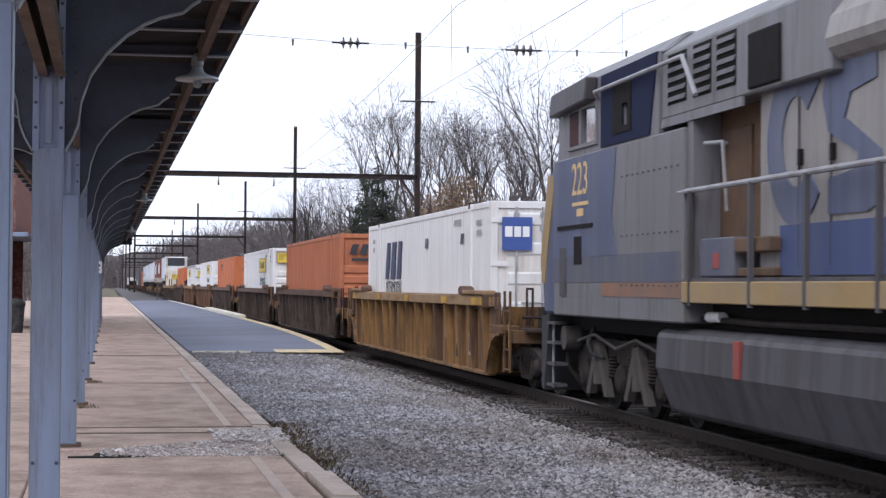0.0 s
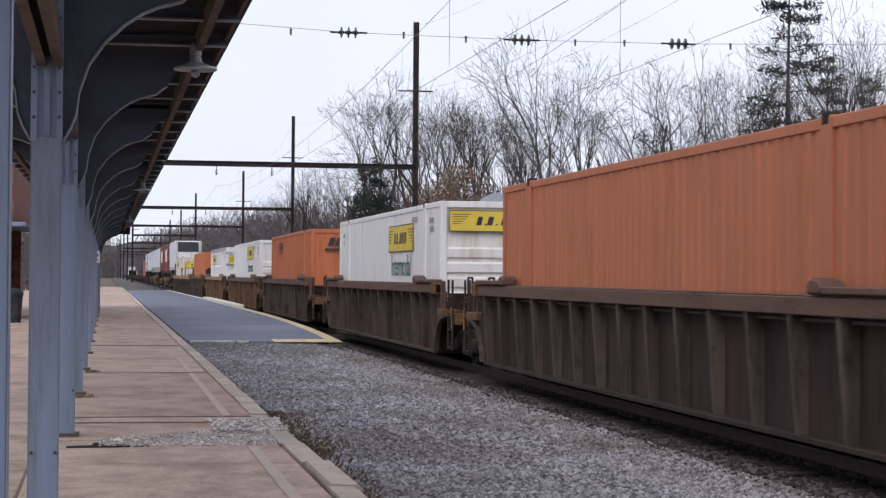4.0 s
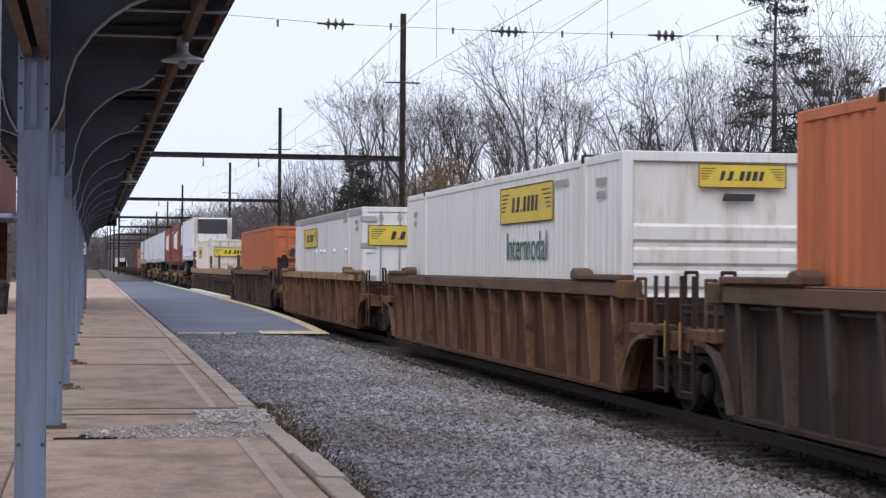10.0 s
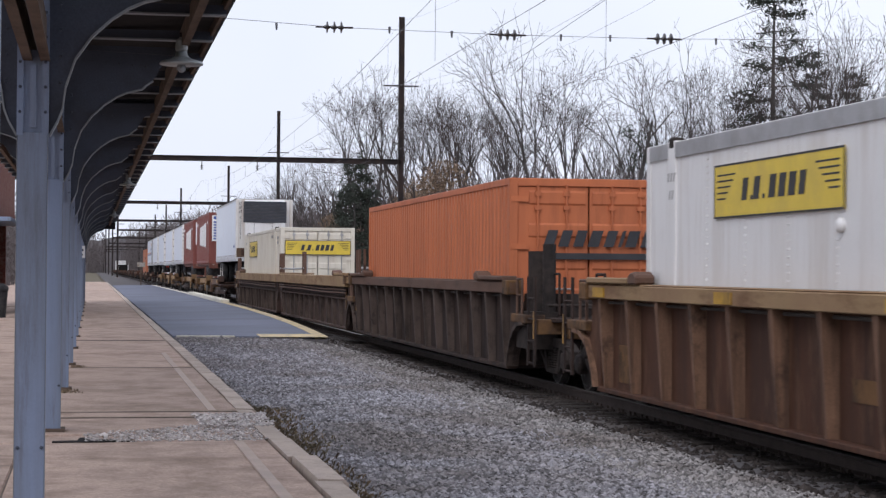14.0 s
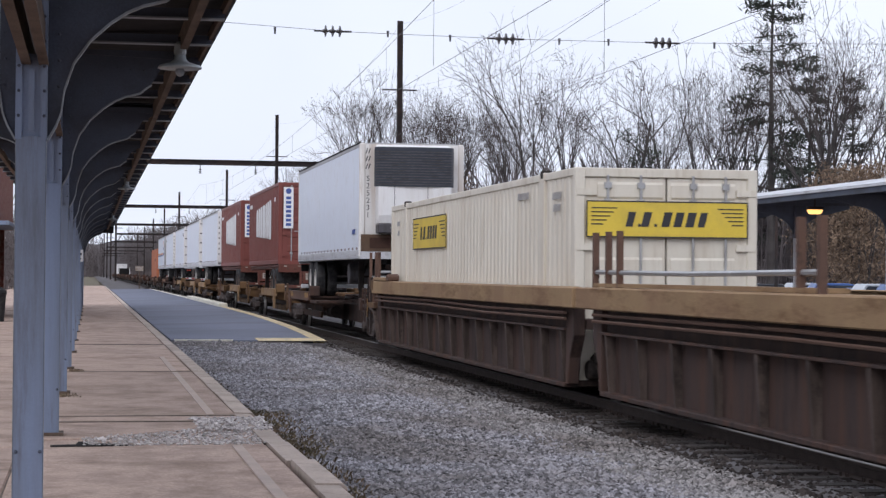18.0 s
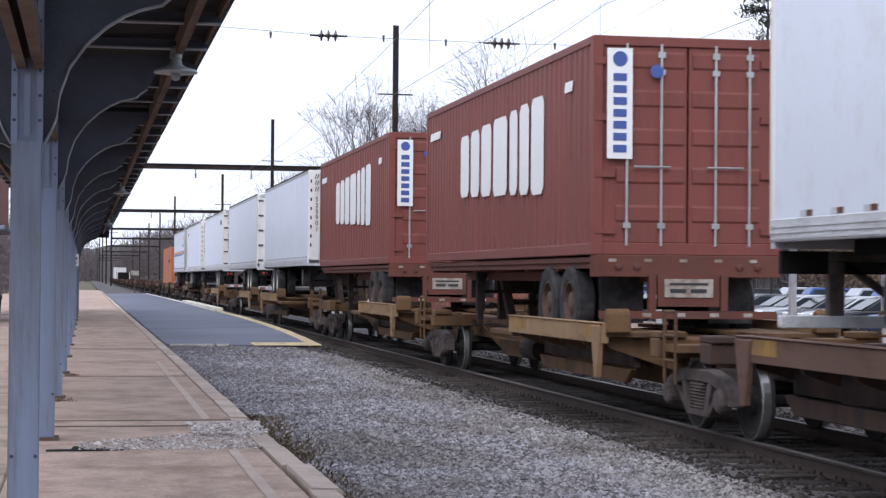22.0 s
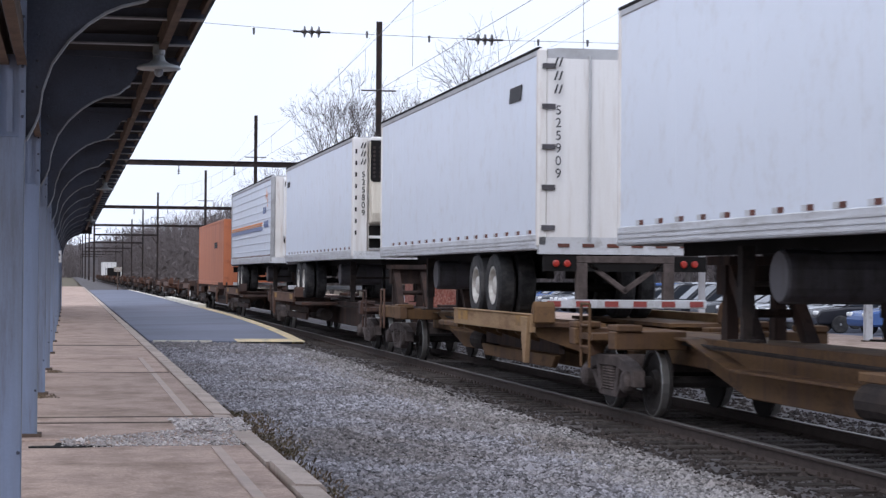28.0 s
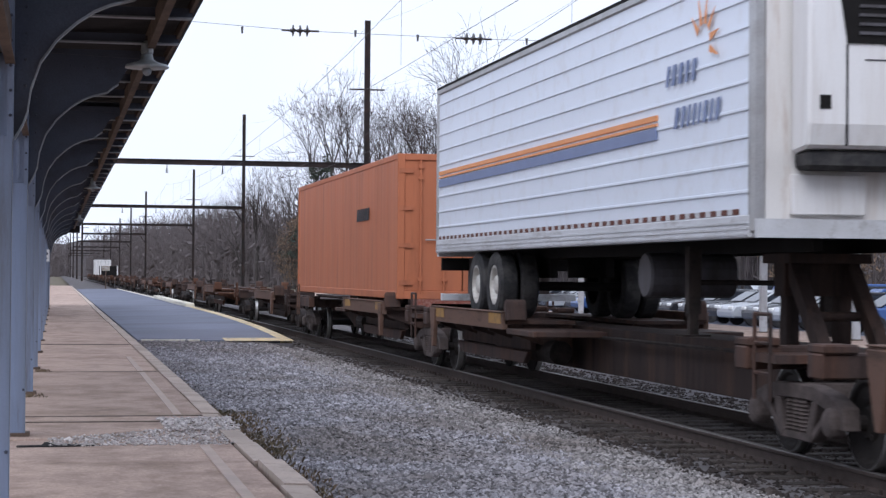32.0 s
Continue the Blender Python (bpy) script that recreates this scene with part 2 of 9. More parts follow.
M["tank_grey"] = material("grimy_tank_paint", (0.092, 0.088, 0.098), 0.5, 0.05, 0.8, 0.2, 0.1, (0.05, 0.044, 0.042), 0.7, 0.9, streak=True, grime=((0.035, 0.03, 0.03), 0.6, 1.2, (3, 3, 0.35)))
M["slate_blue"] = material("faded_slate_blue", (0.10, 0.106, 0.145), 0.55, 0.05, 0.8, 0.12, 0.06, (0.16, 0.15, 0.15), 0.5, 0.8, streak=True)
M["dull_orange"] = material("dirty_orange_paint", (0.24, 0.135, 0.09), 0.6, 0, 1.5, 0.2, 0.1, (0.17, 0.12, 0.1), 0.6, 1.2)
M["hood_grey"] = material("chalky_pale_grey_paint", (0.29, 0.275, 0.265), 0.55, 0.05, 0.8, 0.12, 0.06, (0.17, 0.155, 0.145), 0.6, 0.8, streak=True, grime=((0.19, 0.17, 0.15), 0.5, 1.4, (3, 3, 0.35)))
M["rusty_panel"] = material("rusty_brown_panel", (0.135, 0.085, 0.055), 0.75, 0.05, 2, 0.25, 0.2, (0.07, 0.05, 0.04), 0.6, 1.5)
M["pale_iron"] = material("dusty_pale_iron", (0.085, 0.076, 0.07), 0.8, 0.1, 6, 0.3, 0.3, (0.09, 0.075, 0.07), 0.6, 3)
M["mortar"] = material("pale_mortar", (0.47, 0.372, 0.318), 0.9, 0, 5, 0.12, 0.3, (0.36, 0.3, 0.27), 0.5, 2)
M["stones_mid"] = material("brownish_ballast_stones", (0.265, 0.25, 0.248), 0.92, 0, 30, 0.28, 0.4, (0.11, 0.09, 0.08), 0.6, 0.4, per_piece=0.5, islands=True)
M["red_paint"] = material("red_marker_paint", (0.26, 0.05, 0.042), 0.6, 0, 4, 0.2, 0.1)
# for black parts, and for undersides and gaps whose shade is painted in
M["void_black"] = material("black_paint_and_shade", (0.013, 0.012, 0.012), 0.9, 0, 4, 0.3, 0.1)
M["white_box"] = material("white_container_paint", (0.715, 0.705, 0.705), 0.45, 0, 0.5, 0.05, 0.05, (0.48, 0.42, 0.36), 0.5, 0.7, streak=True, edge=(0.5, 0.75), grime=((0.42, 0.36, 0.31), 0.32, 1.5, (3.5, 3.5, 0.3)))
M["cream_box"] = material("cream_container_paint", (0.655, 0.61, 0.525), 0.5, 0, 0.5, 0.06, 0.05, (0.46, 0.38, 0.29), 0.55, 0.7, streak=True, edge=(0.48, 0.75), grime=((0.36, 0.28, 0.2), 0.4, 1.5, (3.5, 3.5, 0.3)))
M["orange_box"] = material("orange_container_paint", (0.48, 0.15, 0.066), 0.5, 0, 0.5, 0.08, 0.05, (0.31, 0.10, 0.05), 0.7, 0.7, streak=True, edge=(0.45, 0.75), grime=((0.22, 0.07, 0.035), 0.5, 1.2, (3.5, 3.5, 0.3)))
M["faded_orange"] = material("faded_orange_paint", (0.43, 0.15, 0.075), 0.55, 0, 0.5, 0.1, 0.05, (0.30, 0.12, 0.075), 0.6, 0.7, streak=True, edge=(0.45, 0.75), grime=((0.22, 0.085, 0.05), 0.5, 1.2, (3.5, 3.5, 0.3)))
M["maroon_box"] = material("maroon_container_paint", (0.195, 0.064, 0.054), 0.5, 0, 0.6, 0.1, 0.05, (0.17, 0.065, 0.055), 0.6, 0.7, streak=True, grime=((0.12, 0.042, 0.036), 0.55, 1.3, (3.5, 3.5, 0.3)))
M["aluminium"] = material("pale_trailer_skin", (0.69, 0.735, 0.82), 0.45, 0.05, 0.4, 0.03, 0.02, (0.60, 0.60, 0.60), 0.3, 0.3, edge=(0.5, 0.8), grime=((0.50, 0.47, 0.45), 0.25, 2.5, (1, 1.2, 1)))
M["bare_metal"] = material("bare_aluminium", (0.42, 0.42, 0.43), 0.4, 0.6, 3, 0.15, 0.05, (0.25, 0.23, 0.21), 0.4, 2)
M["letter_white"] = material("white_lettering", (0.78, 0.78, 0.78), 0.5, 0, 3, 0.05, 0)
M["letter_blue"] = material("blue_lettering", (0.05, 0.09, 0.30), 0.5, 0, 3, 0.1, 0)
M["letter_black"] = material("dark_lettering", (0.045, 0.045, 0.05), 0.6, 0, 3, 0.2, 0)
M["letter_green"] = material("dark_green_lettering", (0.04, 0.10, 0.09), 0.6, 0, 3, 0.2, 0)
M["letter_orange"] = material("orange_lettering", (0.68, 0.28, 0.10), 0.6, 0, 3, 0.1, 0)
M["sign_yellow"] = material("yellow_panel_paint", (0.68, 0.50, 0.055), 0.5, 0, 3, 0.08, 0.03, (0.45, 0.32, 0.08), 0.4, 2)
M["well_tan"] = material("rusty_tan_steel", (0.26, 0.145, 0.058), 0.7, 0.05, 2.0, 0.25, 0.25, (0.075, 0.045, 0.033), 0.9, 1.3, streak=True, grime=((0.06, 0.035, 0.025), 0.8, 1.4, (3, 3, 0.5)))
M["well_brown"] = material("grimy_brown_steel", (0.058, 0.040, 0.036), 0.75, 0.05, 1.0, 0.22, 0.2, (0.10, 0.05, 0.033), 0.6, 0.8, streak=True, grime=((0.018, 0.013, 0.012), 0.75, 1.5, (3, 3, 0.5)))
M["well_rust"] = material("rust_red_steel", (0.08, 0.036, 0.022), 0.75, 0.05, 1.6, 0.3, 0.25, (0.05, 0.027, 0.02), 0.8, 0.8, streak=True, grime=((0.15, 0.083, 0.05), 0.6, 1.6, (2.4, 2.4, 0.55)))
# dark grimy steel, deepened with the shade of well sides and recesses
M["well_dark"] = material("dark_grimy_shaded_steel", (0.036, 0.026, 0.024), 0.8, 0.05, 1.0, 0.25, 0.2, (0.085, 0.048, 0.034), 0.5, 0.8, streak=True, grime=((0.011, 0.009, 0.009), 0.75, 1.5, (3, 3, 0.5)))
M["spine_tan"] = material("worn_tan_spine", (0.135, 0.077, 0.037), 0.75, 0.05, 1.0, 0.25, 0.2, (0.085, 0.05, 0.037), 0.8, 0.8, streak=True, grime=((0.035, 0.022, 0.017), 0.75, 1.6, (1.5, 0.8, 1.5)))
M["chord_brown"] = material("worn_brown_chord", (0.125, 0.073, 0.054), 0.7, 0.05, 1.2, 0.2, 0.2, (0.11, 0.07, 0.055), 0.6, 1.0, grime=((0.038, 0.025, 0.02), 0.75, 1.6, (2, 0.5, 2)))
M["chord_tan"] = material("worn_tan_chord", (0.30, 0.20, 0.11), 0.7, 0.05, 1.2, 0.18, 0.2, (0.22, 0.13, 0.08), 0.6, 0.8, grime=((0.13, 0.065, 0.032), 0.75, 1.3, (2, 0.4, 2)))
M["chassis_red"] = material("rusty_red_chassis", (0.135, 0.052, 0.04), 0.7, 0.1, 2, 0.25, 0.2, (0.10, 0.06, 0.05), 0.6, 1.5)
M["letter_navy"] = material("dark_navy_lettering", (0.045, 0.055, 0.11), 0.6, 0, 3, 0.2, 0)
M["tan_patch"] = material("old_yellow_patch", (0.30, 0.16, 0.035), 0.7, 0, 2, 0.25, 0.1, (0.09, 0.055, 0.03), 0.7, 2.5)
M["yellow_patch"] = material("worn_yellow_patch", (0.46, 0.26, 0.03), 0.7, 0, 2, 0.25, 0.1, (0.12, 0.07, 0.03), 0.7, 2.2)
# lighter twin of truck_iron, for castings that stand in the open light
M["truck_pale"] = material("lighter_brown_casting", (0.105, 0.085, 0.08), 0.85, 0.05, 7, 0.3, 0.4, (0.045, 0.036, 0.034), 0.7, 3, grime=((0.03, 0.024, 0.022), 0.6, 5.0, (1, 1, 1)))
M["letter_faded"] = material("faded_brown_lettering", (0.13, 0.052, 0.034), 0.6, 0, 3, 0.2, 0)
M["rail_grey"] = material("worn_grey_rail_paint", (0.30, 0.30, 0.32), 0.6, 0.05, 4, 0.2, 0.1, (0.15, 0.13, 0.12), 0.5, 3)
M["grille_blue"] = material("dark_blue_grey_grille", (0.03, 0.036, 0.05), 0.6, 0.1, 4, 0.2, 0.1)
M["grey_mark"] = material("faint_grey_marking", (0.34, 0.33, 0.33), 0.6, 0, 4, 0.25, 0)
M["stencil"] = material("worn_white_stencil", (0.36, 0.33, 0.29), 0.7, 0, 6, 0.2, 0.1, (0.15, 0.09, 0.06), 0.7, 5)
M["ridge"] = material("far_winter_wood", (0.045, 0.037, 0.038), 0.95, 0, 0.05, 0.4, 0, (0.07, 0.055, 0.052), 0.6, 0.12)
M["end_tan"] = material("grimy_tan_steel", (0.145, 0.078, 0.035), 0.75, 0.05, 2, 0.25, 0.2, (0.045, 0.03, 0.025), 0.85, 1.6, grime=((0.022, 0.015, 0.013), 0.85, 2.2, (1, 1, 1)))
M["rusty_white"] = material("rust_stained_white_paint", (0.70, 0.68, 0.66), 0.5, 0, 0.6, 0.06, 0.05, (0.42, 0.29, 0.2), 0.6, 1.1, streak=True, edge=(0.5, 0.74), grime=((0.36, 0.24, 0.17), 0.4, 1.6, (2.5, 2.5, 0.5)))
M["dark_hub"] = material("dirty_brown_hub", (0.11, 0.07, 0.055), 0.7, 0.1, 8, 0.3, 0.1, (0.05, 0.04, 0.035), 0.6, 6)
M["clear_glass"] = bpy.data.materials.new("clear_window_glass")
M["clear_glass"].use_nodes = True
pane_shader = M["clear_glass"].node_tree.nodes["Principled BSDF"]
pane_shader.inputs["Transmission Weight"].default_value, pane_shader.inputs["Roughness"].default_value = 1.0, 0.02
pane_shader.inputs["Base Color"].default_value = (1.0, 1.0, 1.0, 1)
M["deep_blue"] = material("deep_blue_hood_paint", (0.06, 0.083, 0.19), 0.45, 0.05, 0.8, 0.18, 0.05, (0.10, 0.115, 0.17), 0.5, 0.8, streak=True)
# worn, dusty ribs, lightened further with the light their edges catch
M["rib_rust"] = material("worn_lit_rust_rib", (0.185, 0.105, 0.068), 0.75, 0.05, 2, 0.3, 0.25, (0.06, 0.034, 0.025), 0.8, 1.4, streak=True, grime=((0.028, 0.018, 0.015), 0.8, 2.6, (1, 1, 0.7)))
M["rib_dark"] = material("worn_lit_dark_rib", (0.09, 0.066, 0.057), 0.75, 0.05, 2, 0.3, 0.25, (0.03, 0.022, 0.019), 0.8, 1.4, streak=True, grime=((0.022, 0.017, 0.015), 0.8, 2.6, (1, 1, 0.7)))
M["letter_fade"] = material("faded_blue_lettering", (0.16, 0.20, 0.34), 0.5, 0, 3, 0.15, 0)
M["rust_dark"] = material("dark_rusty_steel", (0.06, 0.032, 0.024), 0.8, 0.1, 3, 0.3, 0.2, (0.04, 0.028, 0.024), 0.6, 2)
# lightened and greyed: winter haze is mixed into the base colour
M["tree_far"] = material("hazy_distant_woods", (0.115, 0.097, 0.097), 0.95, 0, 0.3, 0.3, 0)
for colour_name, c in (("silver", (0.45, 0.47, 0.5)), ("white", (0.7, 0.7, 0.72)), ("blue", (0.05, 0.10, 0.26)), ("black", (0.025, 0.025, 0.03)), ("red", (0.30, 0.03, 0.03)), ("grey", (0.10, 0.105, 0.115))):
    M["car_" + colour_name] = material(colour_name + "_car_paint", c, 0.25, 0.2, 2, 0.04, 0)
for dull in ("ballast", "track_stones", "tie", "truck_iron", "wheel_steel", "well_dark", "well_brown", "void_black"):
    M[dull].node_tree.nodes["Principled BSDF"].inputs["Specular IOR Level"].default_value = 0.15   # oily dust takes the sheen away
for chalky in ("grey_loco", "blue_loco", "dark_blue", "slate_blue", "hood_grey", "deep_blue", "tank_grey", "gold", "dull_orange", "rusty_panel", "pale_iron", "well_tan", "well_rust", "well_brown", "rib_rust", "rib_dark",
               "spine_tan", "chord_brown", "chord_tan", "end_tan", "maroon_box", "orange_box", "faded_orange", "rust_dark", "chassis_red", "truck_pale", "dark_steel", "roof_board", "beam_wood", "black_steel", "black", "concrete", "stones", "stones_mid", "rail_side", "brick", "letter_black", "dark_hub"):
    M[chalky].node_tree.nodes["Principled BSDF"].inputs["Specular IOR Level"].default_value = 0.18 if chalky != "dark_blue" else 0.03
M["lamp_glow"] = glowing("lit_lamp", (1.0, 0.55, 0.16), 1.6)
M["red_lens"] = material("red_lens", (0.35, 0.03, 0.02), 0.3, 0, 5, 0.1, 0)


# ---- building blocks ----
class Shape:
    """Gathers boxes, bars, tubes and turned forms into one mesh."""

    def __init__(self):
        self.v, self.f = [], []

    def add(self, verts, faces):
        k = len(self.v)
        self.v += [tuple(p) for p in verts]
        self.f += [tuple(i + k for i in q) for q in faces]
        return self

    def box(self, x0, x1, y0, y1, z0, z1):
        return self.add([(x0, y0, z0), (x1, y0, z0), (x1, y1, z0), (x0, y1, z0), (x0, y0, z1), (x1, y0, z1), (x1, y1, z1), (x0, y1, z1)],
                        [(3, 2, 1, 0), (4, 5, 6, 7), (0, 1, 5, 4), (1, 2, 6, 5), (2, 3, 7, 6), (3, 0, 4, 7)])

    def prism(self, axis, pts, c0, c1):
        """A polygon drawn out along x (points y, z), y (x, z) or z (x, y)."""
        put = {"x": lambda a, b, c: (c, a, b), "y": lambda a, b, c: (a, c, b), "z": lambda a, b, c: (a, b, c)}[axis]
        n = len(pts)
        verts = [put(a, b, c0) for a, b in pts] + [put(a, b, c1) for a, b in pts]
        return self.add(verts, [tuple(range(n - 1, -1, -1)), tuple(range(n, 2 * n))] + [(i, (i + 1) % n, n + (i + 1) % n, n + i) for i in range(n)])

    def rod(self, p0, p1, r0, r1=None, n=10):
        r1 = r0 if r1 is None else r1
        p0, p1 = Vector(p0), Vector(p1)
        d = (p1 - p0).normalized()
        u = d.orthogonal().normalized()
        w = d.cross(u)
        verts = []
        for p, r in ((p0, r0), (p1, r1)):
            verts += [p + (u * math.cos(a) + w * math.sin(a)) * r for a in (2 * math.pi * i / n for i in range(n))]
        return self.add(verts, [tuple(range(n - 1, -1, -1)), tuple(range(n, 2 * n))] + [(i, (i + 1) % n, n + (i + 1) % n, n + i) for i in range(n)])

    def tube(self, pts, r, n=6):
        for a, b in zip(pts, pts[1:]):
            self.rod(a, b, r, r, n)
        return self

    def turned(self, centre, axis, profile, n=16):
        """A form turned round an axis: profile of (radius, along)."""
        c, d = Vector(centre), Vector(axis).normalized()
        u = d.orthogonal().normalized()
        w = d.cross(u)
        verts = [c + d * h + (u * math.cos(2 * math.pi * i / n) + w * math.sin(2 * math.pi * i / n)) * r for r, h in profile for i in range(n)]
        m = len(profile)
        faces = [(j * n + i, j * n + (i + 1) % n, (j + 1) * n + (i + 1) % n, (j + 1) * n + i) for j in range(m - 1) for i in range(n)]
        return self.add(verts, faces + [tuple(range(n - 1, -1, -1)), tuple(range((m - 1) * n, m * n))])

    def mesh(self, name, bevel=0.0, smooth=False):
        me = bpy.data.meshes.new(name)
        me.from_pydata(self.v, [], self.f)
        bm = bmesh.new()
        bm.from_mesh(me)
        bmesh.ops.recalc_face_normals(bm, faces=bm.faces)
        if bevel:
            edges = [e for e in bm.edges if len(e.link_faces) == 2 and e.calc_face_angle(0) > 0.6]
            bmesh.ops.bevel(bm, geom=edges, offset=bevel, segments=1, affect="EDGES", clamp_overlap=True)
        bm.to_mesh(me)
        bm.free()
        if smooth:
            me.shade_smooth()
        return me


def part(name, shape, mat, parent=None, label="", bevel=0.0, smooth=False):
    """One mesh object under a thing or a part."""
    me = shape if isinstance(shape, bpy.types.Mesh) else shape.mesh(name, bevel, smooth)
    if not me.materials:
        me.materials.append(M[mat] if isinstance(mat, str) else mat)
    ob = new(name, me)
    ob.parent = parent
    if label:
        tagged(ob, label)
    return ob


def thing(name, label, category, group="", kind="", at=(0, 0, 0)):
    ob = new(name)
    ob.empty_display_size = 0.2
    ob.location = at
    return tagged(ob, label, category, group, kind)


def box(x0, x1, y0, y1, z0, z1):
    return Shape().box(x0, x1, y0, y1, z0, z1)


def bulk(name, verts, faces, mat, label="", category="", kind="stuff", parent=None):
    """One mesh of very many small pieces."""
    me = bpy.data.meshes.new(name)
    me.from_pydata(verts, [], faces)
    me.materials.append(M[mat])
    ob = new(name, me)
    ob.parent = parent
    return tagged(ob, label, category, "", kind)


# painted words and digits, one metre high
LETTERS = {}
for text in ("INTERMODAL", "Intermodal", "223", *"0123456789"):
    cu = bpy.data.curves.new("letters", "FONT")
    cu.body, cu.size, cu.extrude, cu.align_x = text, 1.0, 0.002, "CENTER"
    tmp = bpy.data.objects.new("letters", cu)
    scene.collection.objects.link(tmp)
    bpy.context.view_layer.update()
    LETTERS[text] = bpy.data.meshes.new_from_object(tmp.evaluated_get(bpy.context.evaluated_depsgraph_get()))
    bpy.data.objects.remove(tmp)

# ---- the ground, tracks and platforms ----
TRACK, TRACK_2, RAIL = 7.75, 11.75, -0.09      # track centres and the height of the rail heads over the platform

ground = part("ground", Shape().add([(-900, -900, -0.42), (900, -900, -0.42), (900, 3000, -0.42), (-900, 3000, -0.42)], [(0, 1, 2, 3)]), "earth")
tagged(ground, "brown winter earth with sparse dead grass", "ground", "", "structure")


def ballast_height(x, y):
    """Height of the stone bed across the line."""
    h = np.interp(x, [1.8, 2.6, 4.5, 6.0, 6.6, 9.0, 10.5, 13.0, 13.6, 15], [-0.13, -0.15, -0.19, -0.25, -0.27, -0.27, -0.27, -0.27, -0.32, -0.43])
    rise = np.clip((np.asarray(y) - 40.0) / 5.2, 0, 1) * (np.asarray(y) < 62)      # banked up against the asphalt strip
    return h + rise * np.interp(x, [1.8, 2.2, 5.0, 5.7], [0.08, 0.11, 0.13, 0.0])


def ballast_bed():
    xs = np.array([1.8, 2.2, 2.6, 3.0, 3.5, 4.0, 4.5, 5.0, 5.5, 6.0, 6.6, 9.0, 10.5, 13.0, 13.6, 15.0])
    ys = np.concatenate([np.linspace(-700, 6, 12), np.linspace(8, 62, 109), np.linspace(66, 1500, 60)])
    rng = np.random.default_rng(4)
    verts = [(x, y, ballast_height(x, y) + (rng.normal() * 0.005 if 8 <= y <= 62 else 0)) for y in ys for x in xs]
    n = len(xs)
    faces = [(j * n + i, j * n + i + 1, (j + 1) * n + i + 1, (j + 1) * n + i) for j in range(len(ys) - 1) for i in range(n - 1)]
    return bulk("ballast", verts, faces, "ballast", "grey crushed stone bed under the two tracks", "ballast", "structure")


ballast_bed()


def scattered(rng, n, x0, x1, y0, y1, size, top, squash=0.7):
    """Loose angular stones, each a bent octahedron."""
    base = np.array([(1, 0, 0), (0, 1, 0), (-1, 0, 0), (0, -1, 0), (0.2, 0.1, 1), (-0.1, 0, -1)], float)
    tri = np.array([(0, 1, 4), (1, 2, 4), (2, 3, 4), (3, 0, 4), (1, 0, 5), (2, 1, 5), (3, 2, 5), (0, 3, 5)])
    u = rng.random(n)
    y = y0 * (y1 / y0) ** u                       # denser towards the near end
    x = rng.uniform(x0, x1, n)
    s = size * rng.lognormal(0, 0.35, n)
    v = base[None] + rng.normal(0, 0.22, (n, 6, 3))
    v *= s[:, None, None]
    v[:, :, 2] *= squash
    a = rng.uniform(0, 6.28, n)
    c, d = np.cos(a)[:, None], np.sin(a)[:, None]
    vx, vy = v[:, :, 0] * c - v[:, :, 1] * d, v[:, :, 0] * d + v[:, :, 1] * c
    z = top(x, y)
    pts = np.stack([vx + x[:, None], vy + y[:, None], v[:, :, 2] + z[:, None]], 2).reshape(-1, 3)
    faces = (tri[None] + (np.arange(n) * 6)[:, None, None]).reshape(-1, 3)
    return pts, faces


rng = np.random.default_rng(7)
pts, faces = scattered(rng, 20000, 4.7, 5.95, 11.5, 75, 0.020, lambda x, y: ballast_height(x, y) + 0.008)
bulk("worn_stones", pts.tolist(), faces.tolist(), "stones_mid", "slightly darker brownish crushed stones beside the rail", "gravel")
pts, faces = scattered(rng, 50000, 1.95, 5.1, 10.5, 75, 0.0185, lambda x, y: ballast_height(x, y) + 0.008)
bulk("ballast_stones", pts.tolist(), faces.tolist(), "stones", "loose grey crushed stones between kerb and track", "gravel")
# dark band reaches past the ties, where the train's shade falls
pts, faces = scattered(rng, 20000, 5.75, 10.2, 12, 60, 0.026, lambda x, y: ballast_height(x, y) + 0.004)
bulk("track_stones", pts.tolist(), faces.tolist(), "track_stones", "rusty crushed stones about the rails with train shade in their colour", "gravel")


def rail(x, name, label):
    r = thing(name, label, "rail", "rails", "structure", (x, 0, RAIL))
    part("web", Shape().prism("y", [(-0.07, -0.17), (0.07, -0.17), (0.07, -0.155), (0.012, -0.13), (0.012, -0.045), (0.036, -0.035), (0.036, -0.008),
                                     (-0.036, -0.008), (-0.036, -0.035), (-0.012, -0.045), (-0.012, -0.13), (-0.07, -0.155)], -700, 1500), "rail_side", r)
    part("running_surface", Shape().prism("y", [(-0.035, -0.0075), (0.035, -0.0075), (0.03, 0), (-0.03, 0)], -700, 1500), "rail_top", r, "worn shiny rail head")
    return r


for i, c in enumerate((TRACK, TRACK_2)):
    rail(c - 0.75, "rail", "rusty steel rail spiked to timber ties")
    rail(c + 0.75, "rail", "rusty steel rail spiked to timber ties")

ties = thing("track_ties", "old timber ties set in crushed stone", "ties", "", "structure")
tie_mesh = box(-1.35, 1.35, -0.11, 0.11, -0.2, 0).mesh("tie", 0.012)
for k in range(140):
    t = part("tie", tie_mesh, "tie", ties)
    t.location = (TRACK + 0.04 * math.sin(k * 2.3), 9.0 + k * 0.54, RAIL - 0.155 + 0.006 * math.sin(k * 5.1))
    t.rotation_euler.z = 0.012 * math.sin(k * 3.7)
more = Shape()
